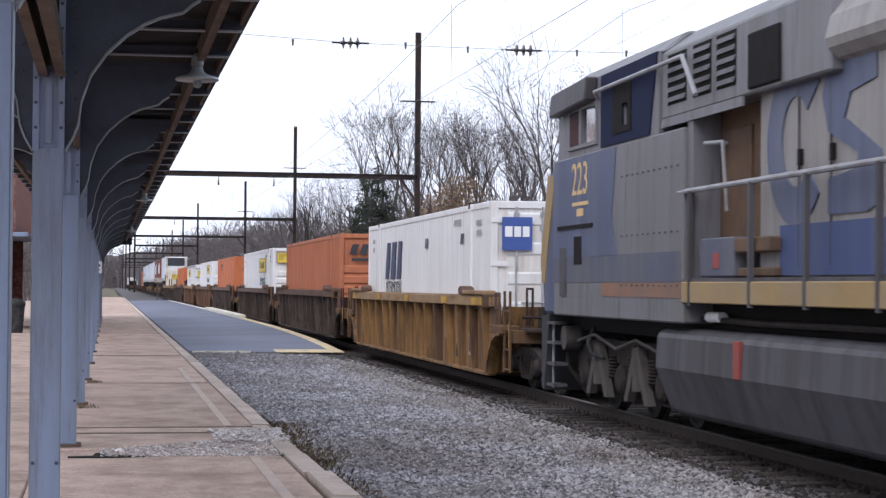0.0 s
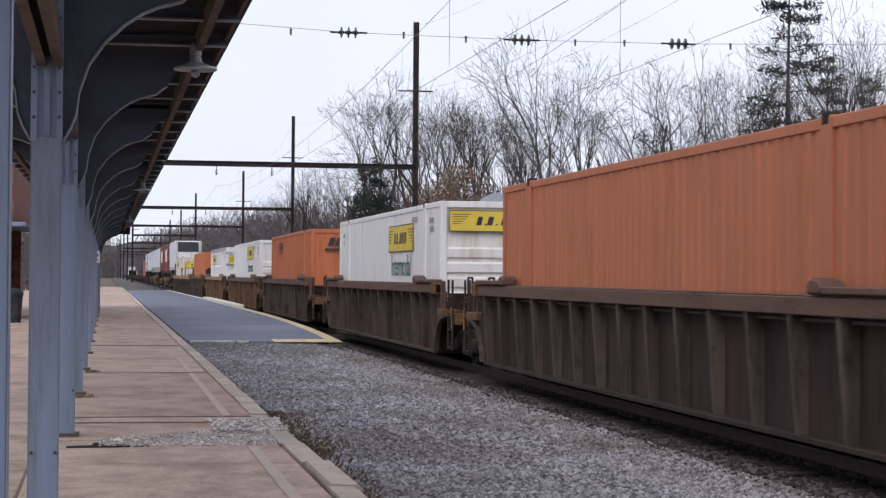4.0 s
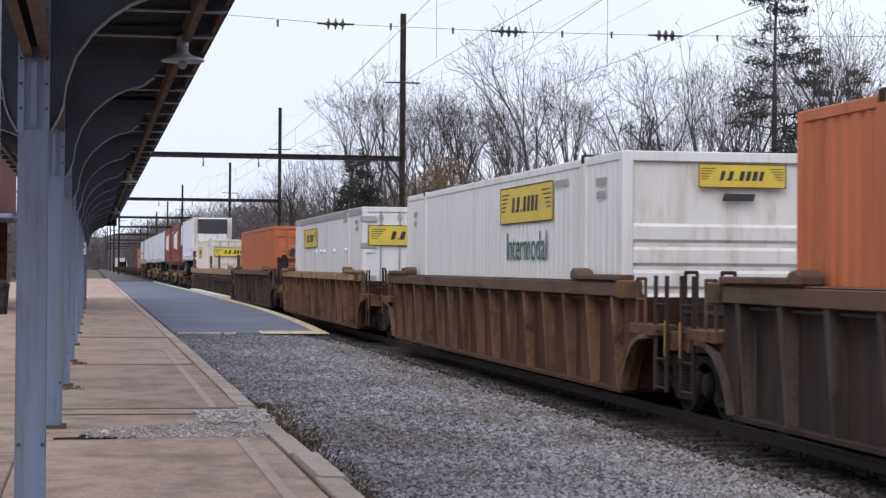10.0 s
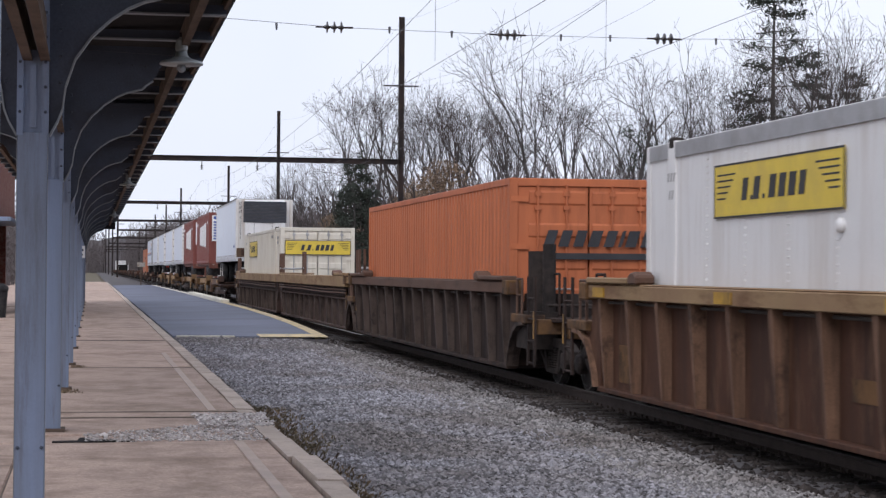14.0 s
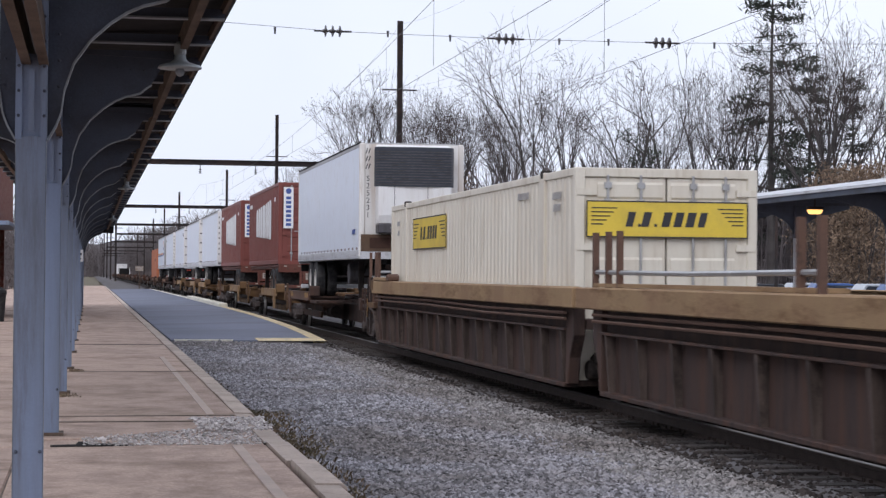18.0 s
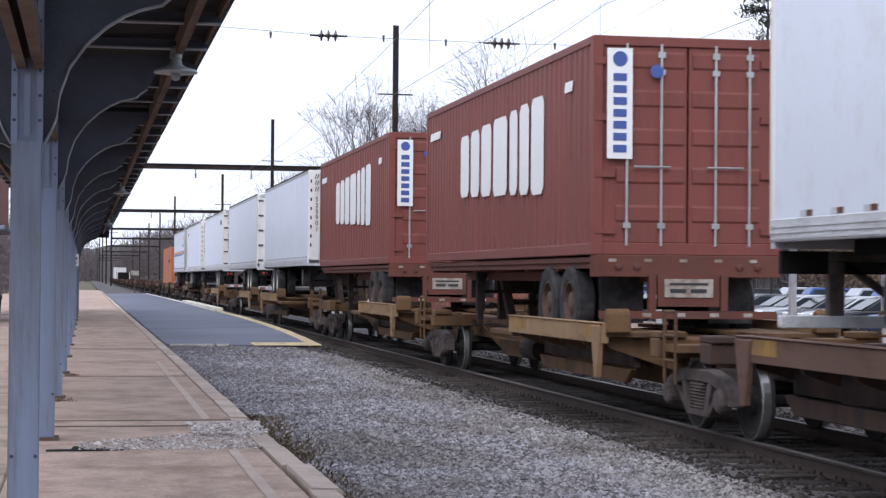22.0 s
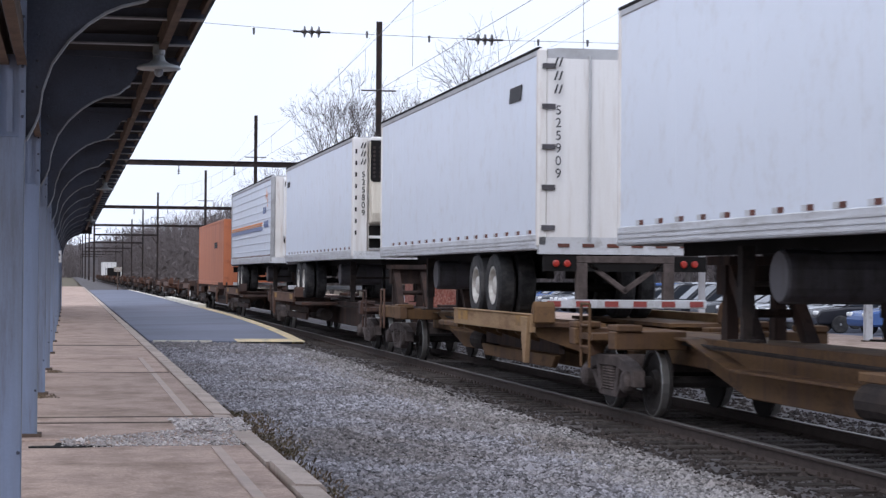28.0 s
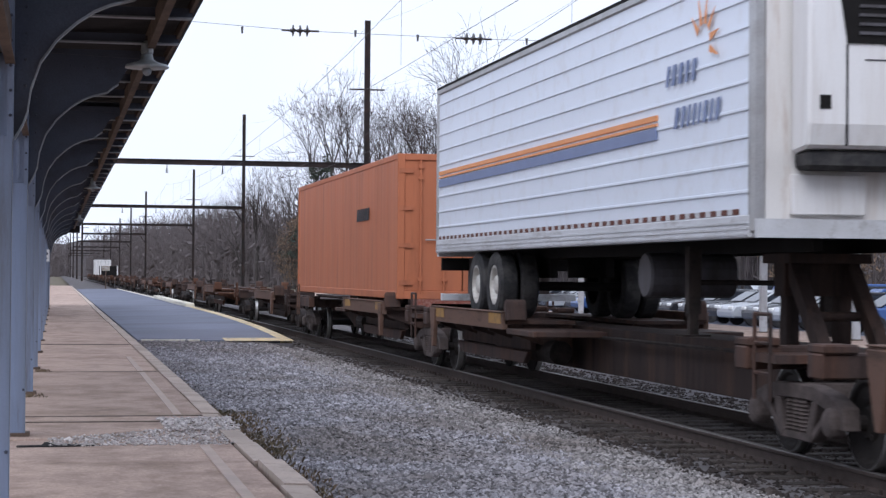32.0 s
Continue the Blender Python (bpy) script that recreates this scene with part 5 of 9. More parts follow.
def parked_car(paint, kind, x, y, turn):
    """A parked car, nose towards the tracks (-x)."""
    c = thing("parked_car", {"car_silver": "silver", "car_white": "white", "car_blue": "dark blue", "car_black": "black", "car_red": "dark red", "car_grey": "dark grey"}[paint] + " " + kind + " parked in the lot behind the platform", "car", "parked cars")
    roof = 1.45 if kind == "sedan" else 1.68
    tail = 2.2 if kind == "sedan" else 2.25
    lower = [(-2.25, 0.32), (-2.3, 0.62), (-2.15, 0.82), (-1.1, 0.95), (1.4, 0.98), (tail, 0.95 if kind == "sedan" else 1.02), (tail + 0.08, 0.6), (tail, 0.32)]
    part("body", Shape().prism("y", lower, -0.86, 0.86), paint, c, bevel=0.07)
    back = 1.75 if kind == "sedan" else 2.15
    cab = [(-1.15, 0.93), (-0.4, roof - 0.06), (-0.1, roof), (0.9 if kind == "sedan" else 1.6, roof), (back, 0.96)]
    part("roof", Shape().prism("y", cab, -0.68, 0.68), paint, c, bevel=0.05)
    glass = [(-1.0, 0.97), (-0.38, roof - 0.12), (0.85 if kind == "sedan" else 1.5, roof - 0.12), (back - 0.22, 0.97)]
    part("side_glass", Shape().prism("y", glass, -0.70, 0.70), "glass", c, "dark side windows")
    part("windscreen", Shape().prism("y", [(-1.12, 0.98), (-0.44, roof - 0.09), (-0.5, roof - 0.09), (-1.19, 0.98)], -0.6, 0.6), "glass", c)
    for wx in (-1.4, 1.35):
        for wy in (-0.82, 0.82):
            w = part("wheel", Shape().turned((wx, wy, 0.32), (0, 1, 0), [(0.2, -0.1), (0.3, -0.1), (0.325, -0.06), (0.325, 0.06), (0.3, 0.1), (0.2, 0.1)], 18), "black", c)
            part("rim", Shape().turned((wx, wy, 0.32), (0, 1 if wy > 0 else -1, 0), [(0.2, 0.06), (0.19, 0.1), (0.05, 0.08), (0.04, 0.11)], 14), "bare_metal", w)
    for wy in (-0.62, 0.62):
        part("headlight", Shape().box(-2.3, -2.18, wy - 0.18, wy + 0.18, 0.66, 0.8), "letter_white", c, bevel=0.03)
        part("tail_light", Shape().box(tail - 0.02, tail + 0.06, wy - 0.16, wy + 0.16, 0.72, 0.9), "red_lens", c, bevel=0.02)
    c.matrix_basis = pose(x, y, -0.36, 0, 0, turn)


crng = random.Random(8)
for k in range(24):
    parked_car(crng.choice(("car_silver", "car_black", "car_white", "car_blue", "car_black", "car_blue", "car_grey", "car_black", "car_silver")), crng.choice(("sedan", "sedan", "wagon")), 29.0 + crng.uniform(-0.3, 0.3), 62 + k * 2.75 + crng.uniform(-0.2, 0.2), crng.uniform(-4, 4))
for k in range(20):
    parked_car(crng.choice(("car_silver", "car_grey", "car_black", "car_blue", "car_blue", "car_white")), crng.choice(("sedan", "wagon")), 40.5 + crng.uniform(-0.4, 0.4), 80 + k * 2.9, 180 + crng.uniform(-4, 4))


def far_lamp(x, y, z):
    l = thing("canopy_light", "lit amber box light under the far canopy", "lamp", "far canopy lights", "", (x, y, z))
    part("housing", Shape().box(-0.2, 0.2, -0.12, 0.12, 0.12, 0.2).rod((0, 0, 0.2), (0, 0, 0.5), 0.02), "black_steel", l)
    part("lens", Shape().prism("y", [(-0.2, 0.12), (0.2, 0.12), (0.14, 0.0), (-0.14, 0.0)], -0.12, 0.12), "lamp_glow", l, "glowing amber lens", bevel=0.02)


for k in range(3):
    far_lamp(19.3, 29.5 + 18.9 * k, 3.33)


def street_lamp(x, y, h):
    l = thing("street_lamp", "lit street lamp on a tall pole in the parking lot", "lamp", "", "", (x, y, -0.4))
    part("pole", Shape().rod((0, 0, 0), (0, 0, h), 0.09, 0.06), "black_steel", l)
    part("arm", Shape().rod((0, 0, h), (-1.2, 0, h + 0.2), 0.04), "black_steel", l)
    part("head", Shape().prism("y", [(-1.8, h + 0.12), (-1.1, h + 0.12), (-1.2, h + 0.32), (-1.6, h + 0.32)], -0.2, 0.2), "black_steel", l, bevel=0.04)
    part("lens", Shape().prism("y", [(-1.75, h + 0.1), (-1.15, h + 0.1), (-1.25, h + 0.0), (-1.65, h + 0.0)], -0.17, 0.17), "lamp_glow", l, "glowing amber lens")


street_lamp(30.1, 80, 5.9)


def station_house():
    h = thing("station_house", "small brick station house with grey hipped roof and white trim", "house", "", "", (19.5, 84, 0))
    wall = part("wall", Shape().box(-3, 3, -4.2, -3.9, -0.3, 3.9).box(-3, 3, 3.9, 4.2, -0.3, 3.9).box(-3, -2.7, -3.9, 3.9, -0.3, 3.9).box(2.7, 3, -3.9, 3.9, -0.3, 3.9), "brick", h)
    part("roof", Shape().add([(-3.8, -5, 3.9), (3.8, -5, 3.9), (3.8, 5, 3.9), (-3.8, 5, 3.9), (0, -1.4, 5.75), (0, 1.4, 5.75), (-3.8, -5, 3.75), (3.8, -5, 3.75), (3.8, 5, 3.75), (-3.8, 5, 3.75)],
                             [(0, 1, 4), (1, 2, 5, 4), (2, 3, 5), (3, 0, 4, 5), (6, 7, 1, 0), (7, 8, 2, 1), (8, 9, 3, 2), (9, 6, 0, 3), (9, 8, 7, 6)]), "slate", h, "grey slate hipped roof")
    part("skylight", Shape().add([(0.15, -2.55, 5.2), (0.75, -2.55, 5.2), (0.75, -2.1, 5.45), (0.15, -2.1, 5.45), (0.15, -2.55, 5.12), (0.75, -2.55, 5.12), (0.75, -2.1, 5.3), (0.15, -2.1, 5.3)],
                                 [(0, 1, 2, 3), (0, 4, 5, 1), (1, 5, 6, 2), (2, 6, 7, 3), (3, 7, 4, 0), (4, 7, 6, 5)]), "letter_white", h, "white roof light")
    for x in (-1.9, 0.0, 1.9):
        w = part("window", Shape().box(x - 0.5, x + 0.5, -4.26, -4.2, 1.0, 2.9), "white_trim", h, "white framed window")
        for a in (-0.42, 0.02):
            for z in (1.08, 2.0):
                part("pane", box(x + a, x + a + 0.4, -4.27, -4.262, z, z + 0.82), "glass", w)
    h.matrix_basis = pose(19.0, 92, 0) @ Matrix.Diagonal((0.68, 0.8, 1.0, 1))


station_house()

# ---- the brick house behind the near platform ----
def brick_house():
    h = thing("brick_house", "red brick house with white windows and a dark porch", "house", "", "", (-3.15, 66, 0))
    part("wall", Shape().box(-12, 0, 0, 0.3, 3.3, 8).box(-0.3, 0, 0.3, 14, 3.3, 8).box(-12, 0, 6, 6.3, -0.1, 3.2), "brick", h)
    part("porch_roof", Shape().box(-12.5, 0.5, -1.5, 6, 3.15, 3.3), "blue_steel", h, "pale blue porch edge", bevel=0.02)
    for x in (-0.3, -4.0, -8.0):
        part("porch_post", box(x - 0.08, x + 0.08, -1.3, -1.14, -0.02, 3.15), "beam_wood", h)
    # near-black wall gives the open porch its shade by colour
    part("porch_wall", box(-12, -0.2, 1.8, 2.0, -0.1, 3.15), "roof_board", h, "dark wall for the shaded porch opening")
    for x in (-1.0, -3.6, -6.2):
        w = part("window", box(x - 0.55, x + 0.55, -0.06, 0.0, 4.3, 6.2), "white_trim", h, "white framed window")
        for z in (4.4, 5.3):
            part("pane", box(x - 0.45, x + 0.45, -0.075, -0.062, z, z + 0.8), "glass", w)
    part("roof", Shape().prism("y", [(-12.6, 8.0), (0.6, 8.0), (-6, 11.5)], -0.6, 14.5), "slate", h)


brick_house()
can = thing("trash_can", "black plastic trash can on the platform", "trash can", "", "", (-2.95, 62.0, 0))
part("bin", Shape().turned((0, 0, 0), (0, 0, 1), [(0.26, 0), (0.32, 0.85), (0.34, 0.86), (0.34, 0.92)], 18), "black", can)
part("lid", Shape().turned((0, 0, 0.92), (0, 0, 1), [(0.35, 0), (0.33, 0.08), (0.18, 0.18)], 18), "black", can)
sign = thing("sign_post", "small white sign on a post beside the track", "sign", "", "", (5.0, 196, 0))
part("post", box(-0.05, 0.05, -0.05, 0.05, -0.4, 2.0), "beam_wood", sign, "brown wooden post")
part("plate", box(-0.4, 0.4, -0.07, -0.05, 1.78, 2.26), "stencil", sign, "weathered white plate")
part("text_bar", Shape().box(-0.28, 0.28, -0.078, -0.071, 2.08, 2.14).box(-0.2, 0.2, -0.078, -0.071, 1.92, 1.97), "grey_mark", sign)
notice = thing("notice_plate", "small white notice fixed to a canopy post", "sign", "", "", (POST_X + 0.02, FIRST + BAY * 9 - 0.11, 1.95))
part("plate", box(-0.14, 0.14, -0.012, 0.0, 0, 0.4), "letter_white", notice)
part("text_bar", Shape().box(-0.09, 0.09, -0.018, -0.013, 0.22, 0.3).box(-0.07, 0.07, -0.018, -0.013, 0.08, 0.13), "letter_black", notice)

# a low wooded ridge closes the view down the line
def ridge():
    rng = np.random.default_rng(12)
    xs = np.linspace(-420, 700, 141)
    hs = 16 + np.clip(xs - 20, 0, 300) * 0.09 + 3 * np.sin(xs * 0.013) + 1.5 * np.sin(xs * 0.05 + 1) + rng.normal(0, 1.0, len(xs))
    verts, faces = [], []
    for j, (y, k) in enumerate(((900, 0.0), (960, 0.75), (1040, 1.0), (1250, 0.9), (1400, 0.0))):
        verts += [(x, y, -0.42 + h * k) for x, h in zip(xs, hs)]
    n = len(xs)
    faces = [(j * n + i, j * n + i + 1, (j + 1) * n + i + 1, (j + 1) * n + i) for j in range(4) for i in range(n - 1)]
    bulk("wooded_ridge", verts, faces, "ridge", "distant brown wooded ridge", "backdrop", "structure")


ridge()

# ---- the train: every car and load is keyed in motions() ----
MOVING, WHEELS = [], []          # (thing, place along the train, base height), wheelsets
WHEEL_R = 0.42


def on_train(name, label, category, group, p, z=RAIL):
    t = thing(name, label, category, group, "", (TRACK, p, z))
    MOVING.append((t, p, z))
    return t


def wheelset_mesh(r):
    s = Shape()
    for x in (-0.72, 0.72):
        o = 1 if x > 0 else -1
        s.turned((x, 0, 0), (o, 0, 0), [(r + 0.025, -0.075), (r + 0.025, -0.05), (r, -0.04), (r - 0.005, 0.055), (r - 0.06, 0.055), (r - 0.09, 0.02), (0.16, 0.0), (0.13, 0.06), (0.05, 0.065)], 24)
    s.rod((-1.0, 0, 0), (1.0, 0, 0), 0.07, 0.07, 10)
    # balance marks and bolts that show the turning
    for x in (-0.79, 0.79):
        for a in range(3):
            s.rod((x, 0.2 * math.cos(a * 2.1), 0.2 * math.sin(a * 2.1)), (x * 1.02, 0.2 * math.cos(a * 2.1), 0.2 * math.sin(a * 2.1)), 0.03, 0.03, 6)
    return s.mesh("wheelset")


WHEELSET = wheelset_mesh(WHEEL_R)
TREAD = Shape().turned((0, 0, 0), (1, 0, 0), [(WHEEL_R + 0.003, -0.035), (WHEEL_R + 0.002, 0.052), (WHEEL_R - 0.012, 0.058), (WHEEL_R - 0.012, -0.04)], 24)
TREAD = TREAD.mesh("tread")


def frame_mesh(base):
    """Cast side frame of a freight truck with its window openings."""
    b = base / 2
    s = Shape()
    s.prism("x", [(-b - 0.22, 0.36), (-b - 0.2, 0.56), (-b + 0.1, 0.66), (-0.42, 0.72), (0.42, 0.72), (b - 0.1, 0.66), (b + 0.2, 0.56), (b + 0.22, 0.36), (b - 0.12, 0.40), (b - 0.18, 0.52),
                  (0.40, 0.58), (-0.40, 0.58), (-b + 0.18, 0.52), (-b + 0.12, 0.40)], -0.08, 0.08)
    s.prism("x", [(-0.52, 0.58), (-0.38, 0.58), (-0.25, 0.28), (-0.36, 0.2)], -0.08, 0.08)
    s.prism("x", [(0.52, 0.58), (0.38, 0.58), (0.25, 0.28), (0.36, 0.2)], -0.08, 0.08)
    s.prism("x", [(-b + 0.1, 0.5), (-0.36, 0.2), (0.36, 0.2), (b - 0.1, 0.5), (b - 0.22, 0.5), (0.32, 0.28), (-0.32, 0.28), (-b + 0.22, 0.5)], -0.07, 0.07)
    for y in (-b, b):
        s.turned((-0.1, y, WHEEL_R), (-1, 0, 0), [(0.14, -0.1), (0.14, 0.02), (0.11, 0.05), (0.06, 0.06)], 14)
    return s.mesh("side_frame", 0.012)


SIDE_FRAME = {mat: frame_mesh(1.78) for mat in ("truck_iron", "truck_pale")}
SPRING = Shape().turned((0, 0, 0.28), (0, 0, 1), [(r, 0.018 * i) for i in range(17) for r in ((0.068,) if i % 2 else (0.048,))], 12)
SPRING = {mat: SPRING.mesh("spring") for mat in ("truck_iron", "truck_pale")}


def truck(parent, y, base=1.78, mat="truck_iron"):
    """Two axles in cast frames, under a car."""
    t = part("truck", Shape().box(-1.05, 1.05, -0.18, 0.18, 0.5, 0.72).rod((0, 0, 0.7), (0, 0, 0.86), 0.2, 0.2, 12), mat, parent, "grimy cast-iron truck")
    t.location = (0, y, 0)
    for x in (-1.0, 1.0):
        part("side_frame", SIDE_FRAME[mat], mat, t).location = (x, 0, 0)
        for dy in (-0.16, 0.0, 0.16):
            part("spring", SPRING[mat], mat, t).location = (x * 1.03, dy, 0)
    for dy in (-base / 2, base / 2):
        w = part("wheelset", WHEELSET, "wheel_steel", t, "steel wheels with worn treads")
        w.location = (0, dy, WHEEL_R)
        WHEELS.append((w, parent))
        for sx in (-1, 1):
            tr = part("tread", TREAD, "bright_tread", t, "bright worn wheel tread")
            tr.location, tr.scale.x = (sx * 0.72, dy, WHEEL_R), sx
    return t


def coupler(parent, y0, y1):
    s = 1 if y1 > y0 else -1
    part("coupler", Shape().box(-0.1, 0.1, min(y0, y1), max(y0, y1), 0.72, 0.9).box(-0.17, 0.17, y1 - 0.12, y1 + 0.12, 0.66, 0.96), "truck_iron", parent, "rusty knuckle coupler", bevel=0.02)


RIBS = {}
ARCH = [(1.2, 0.90), (0.86, 0.88), (0.58, 0.79), (0.36, 0.62), (0.2, 0.42), (0.12, 0.24)]      # out from the well and up
# ribs get a lighter paint than their panel, highlights included
RIB_PAINT = {"well_rust": "rib_rust", "well_brown": "rib_dark", "well_dark": "rib_dark"}


def rib_mesh(mat):
    """The outside rib of a well, one mesh for each paint."""
    if mat not in RIBS:
        RIBS[mat] = RIB.copy()
        RIBS[mat].materials.append(M[mat])
    return RIBS[mat]


def well_car(p, length, side, chord, label, accents="chord_brown", ribs=15, group="well cars", joints=(False, False), pipes=False, brake_wheel=False, tall_gear=False):
    """A container well car; p: near end of its well."""
    c = on_train("well_car", label, "rail car", group, p)
    zt = 1.53
    for sx in (-1, 1):
        part("side_panel", Shape().add([(sx * 1.335, 0, 0.24), (sx * 1.335, length, 0.24), (sx * 1.35, length, 1.4), (sx * 1.35, 0, 1.4),
                                        (sx * 1.30, 0, 0.24), (sx * 1.30, length, 0.24), (sx * 1.315, length, 1.4), (sx * 1.315, 0, 1.4)],
                                       [(0, 1, 2, 3), (7, 6, 5, 4), (0, 4, 5, 1), (3, 2, 6, 7), (0, 3, 7, 4), (1, 5, 6, 2)]), side, c, "rusty ribbed well side")
        part("top_chord", Shape().box(min(sx * 1.36, sx * 1.54), max(sx * 1.36, sx * 1.54), -0.5, length + 0.5, 1.36, zt)
             .box(min(sx * 1.30, sx * 1.52), max(sx * 1.30, sx * 1.52), -0.2, length + 0.2, zt, zt + 0.02), chord, c, "worn top chord", bevel=0.012)
        part("bottom_sill", box(min(sx * 1.30, sx * 1.46), max(sx * 1.30, sx * 1.46), 0, length, 0.19, 0.25), side, c, bevel=0.01)
        for k in range(ribs):
            y = 0.25 + (length - 0.5) * k / (ribs - 1)
            r = part("rib", rib_mesh(RIB_PAINT.get(side, side)), side, c)
            r.location, r.scale.x = (sx * 1.335, y, 0.2), sx
            if pipes:
                r.scale = (sx * 0.7, 0.8, 0.66)
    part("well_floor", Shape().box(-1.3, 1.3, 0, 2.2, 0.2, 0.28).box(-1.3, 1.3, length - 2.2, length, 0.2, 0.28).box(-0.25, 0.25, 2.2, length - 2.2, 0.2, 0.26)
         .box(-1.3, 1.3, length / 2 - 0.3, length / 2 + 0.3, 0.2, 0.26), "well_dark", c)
    for y, s in ((0.0, -1), (length, 1)):
        joint = joints[0] if s < 0 else joints[1]
        e = [(y, 0.24), (y, 1.4), (y + s * 0.44, 1.4), (y + s * 0.44, 1.04), (y + s * 1.2, 1.04)] + [(y + s * u, v) for u, v in ARCH]
        if joint:
            e = [(y, 0.24), (y, 1.4), (y + s * 0.42, 1.4), (y + s * 0.42, 0.9), (y + s * 0.2, 0.6), (y + s * 0.1, 0.24)]
            for sx in (-1, 1):
                part("end_bracket", Shape().prism("x", e, min(sx * 1.28, sx * 1.44), max(sx * 1.28, sx * 1.44)), side, c, "grimy end bracket", bevel=0.012)
            part("end_platform", Shape().box(-1.28, 1.28, min(y, y + s * 0.45), max(y, y + s * 0.45), 0.98, 1.12), side, c, bevel=0.01)
            if s < 0:
                truck(c, y - 0.9)
            continue
        for sx in (-1, 1):
            part("end_bracket", Shape().prism("x", e, min(sx * 1.30, sx * 1.42), max(sx * 1.30, sx * 1.42)), side, c, "grimy arched end of the well side", bevel=0.012)
            rim = ARCH + [(u - 0.045, v + (0.05 if u > 0.4 else 0.0)) for u, v in reversed(ARCH)]
            part("arch_rim", Shape().prism("x", [(y + s * u, v) for u, v in rim], min(sx * 1.30, sx * 1.50), max(sx * 1.30, sx * 1.50)), RIB_PAINT.get(side, side), c, "worn curved rim over the truck")
            part("end_step", Shape().box(min(sx * 1.2, sx * 1.50), max(sx * 1.2, sx * 1.50), min(y + s * 0.46, y + s * 1.42), max(y + s * 0.46, y + s * 1.42), 0.93, 1.06), accents, c, "worn brown end step", bevel=0.012)
            x = sx * 1.44
            lad = Shape()
            for yy in (1.32, 1.74):
                lad.box(x - 0.015, x + 0.015, min(y + s * yy, y + s * (yy + 0.075)), max(y + s * yy, y + s * (yy + 0.075)), 0.32, 1.62)
            for z in (0.36, 0.68, 1.0, 1.3):
                lad.rod((x, y + s * 1.35, z), (x, y + s * 1.78, z), 0.017, 0.017, 6)
            part("ladder", lad, accents if side == "well_tan" else "well_dark", c, "grimy ladder with flat side bars")
            part("paint_patch", box(min(x * 1.013, x * 1.017), max(x * 1.013, x * 1.017), min(y + s * 1.745, y + s * 1.81), max(y + s * 1.745, y + s * 1.81), 0.72, 1.12), "tan_patch", c, "patch of old yellow paint")
            part("hand_rail", Shape().tube([(x, y + s * 0.62, 1.06), (x, y + s * 0.62, 1.58), (x, y + s * 0.95, 1.58), (x, y + s * 0.95, 1.06)], 0.02, 6).rod((x, y + s * 0.62, 1.34), (x, y + s * 0.95, 1.34), 0.016, 0.016, 6), "chord_brown", c, "worn bent hand rail")
            part("inner_rail", Shape().tube([(x * 0.72, y + s * 1.2, 1.06), (x * 0.72, y + s * 1.2, 1.66), (x * 0.72, y + s * 1.62, 1.66), (x * 0.72, y + s * 1.62, 1.06)], 0.02, 6), "well_dark", c, "worn bent hand rail")
        part("end_platform", Shape().box(-1.2, 1.2, min(y + s * 0.1, y + s * 2.0), max(y + s * 0.1, y + s * 2.0), 0.96, 1.02).box(-0.3, 0.3, min(y, y + s * 2.5), max(y, y + s * 2.5), 0.6, 0.96), "well_dark", c, bevel=0.01)
        part("end_beam", Shape().box(-1.4, 1.4, min(y + s * 1.66, y + s * 1.80), max(y + s * 1.66, y + s * 1.80), 0.78, 1.0), accents, c, "worn end beam", bevel=0.012)
        part("bulkhead", Shape().add([(-1.3, y, 0.25), (1.3, y, 0.25), (1.3, y + s * 0.5, 1.36), (-1.3, y + s * 0.5, 1.36), (-1.3, y + s * 0.06, 0.25), (1.3, y + s * 0.06, 0.25), (1.3, y + s * 0.56, 1.36), (-1.3, y + s * 0.56, 1.36)],
                                     [(0, 1, 2, 3), (4, 5, 6, 7), (0, 1, 5, 4), (1, 2, 6, 5), (2, 3, 7, 6), (3, 0, 4, 7)]), side, c)
        gear = Shape().box(-0.8, -0.5, min(y + s * 1.0, y + s * 1.4), max(y + s * 1.0, y + s * 1.4), 1.02, 1.36).rod((0.5, y + s * 1.2, 1.02), (0.5, y + s * 1.2, 1.6), 0.035).rod((-1.2, y + s * 1.6, 1.2), (1.2, y + s * 1.6, 1.2), 0.025)
        if tall_gear and s < 0:
            gear.rod((-1.1, y + s * 0.75, 1.06), (-1.1, y + s * 0.75, 2.0), 0.2, 0.2, 14).rod((-1.1, y + s * 1.25, 1.06), (-1.1, y + s * 1.25, 2.1), 0.1, 0.1, 10).box(-1.42, -1.0, min(y + s * 0.5, y + s * 1.4), max(y + s * 0.5, y + s * 1.4), 0.55, 1.1)
        part("brake_gear", gear, "truck_iron", c, "brake cylinder and pipes")
        if s < 0 and brake_wheel:
            ring = [(-0.15 + 0.28 * math.cos(a), y + s * 1.3, 1.62 + 0.28 * math.sin(a)) for a in (2 * math.pi * i / 16 for i in range(17))]
            wheel = Shape().tube(ring, 0.02, 6)
            for i in range(0, 16, 3):
                wheel.rod((-0.15, y + s * 1.3, 1.62), ring[i], 0.014, 0.014, 5)
            part("brake_wheel", wheel.rod((-0.15, y + s * 1.36, 1.62), (-0.15, y + s * 1.1, 1.62), 0.05), "chassis_red", c, "rusty red brake wheel")
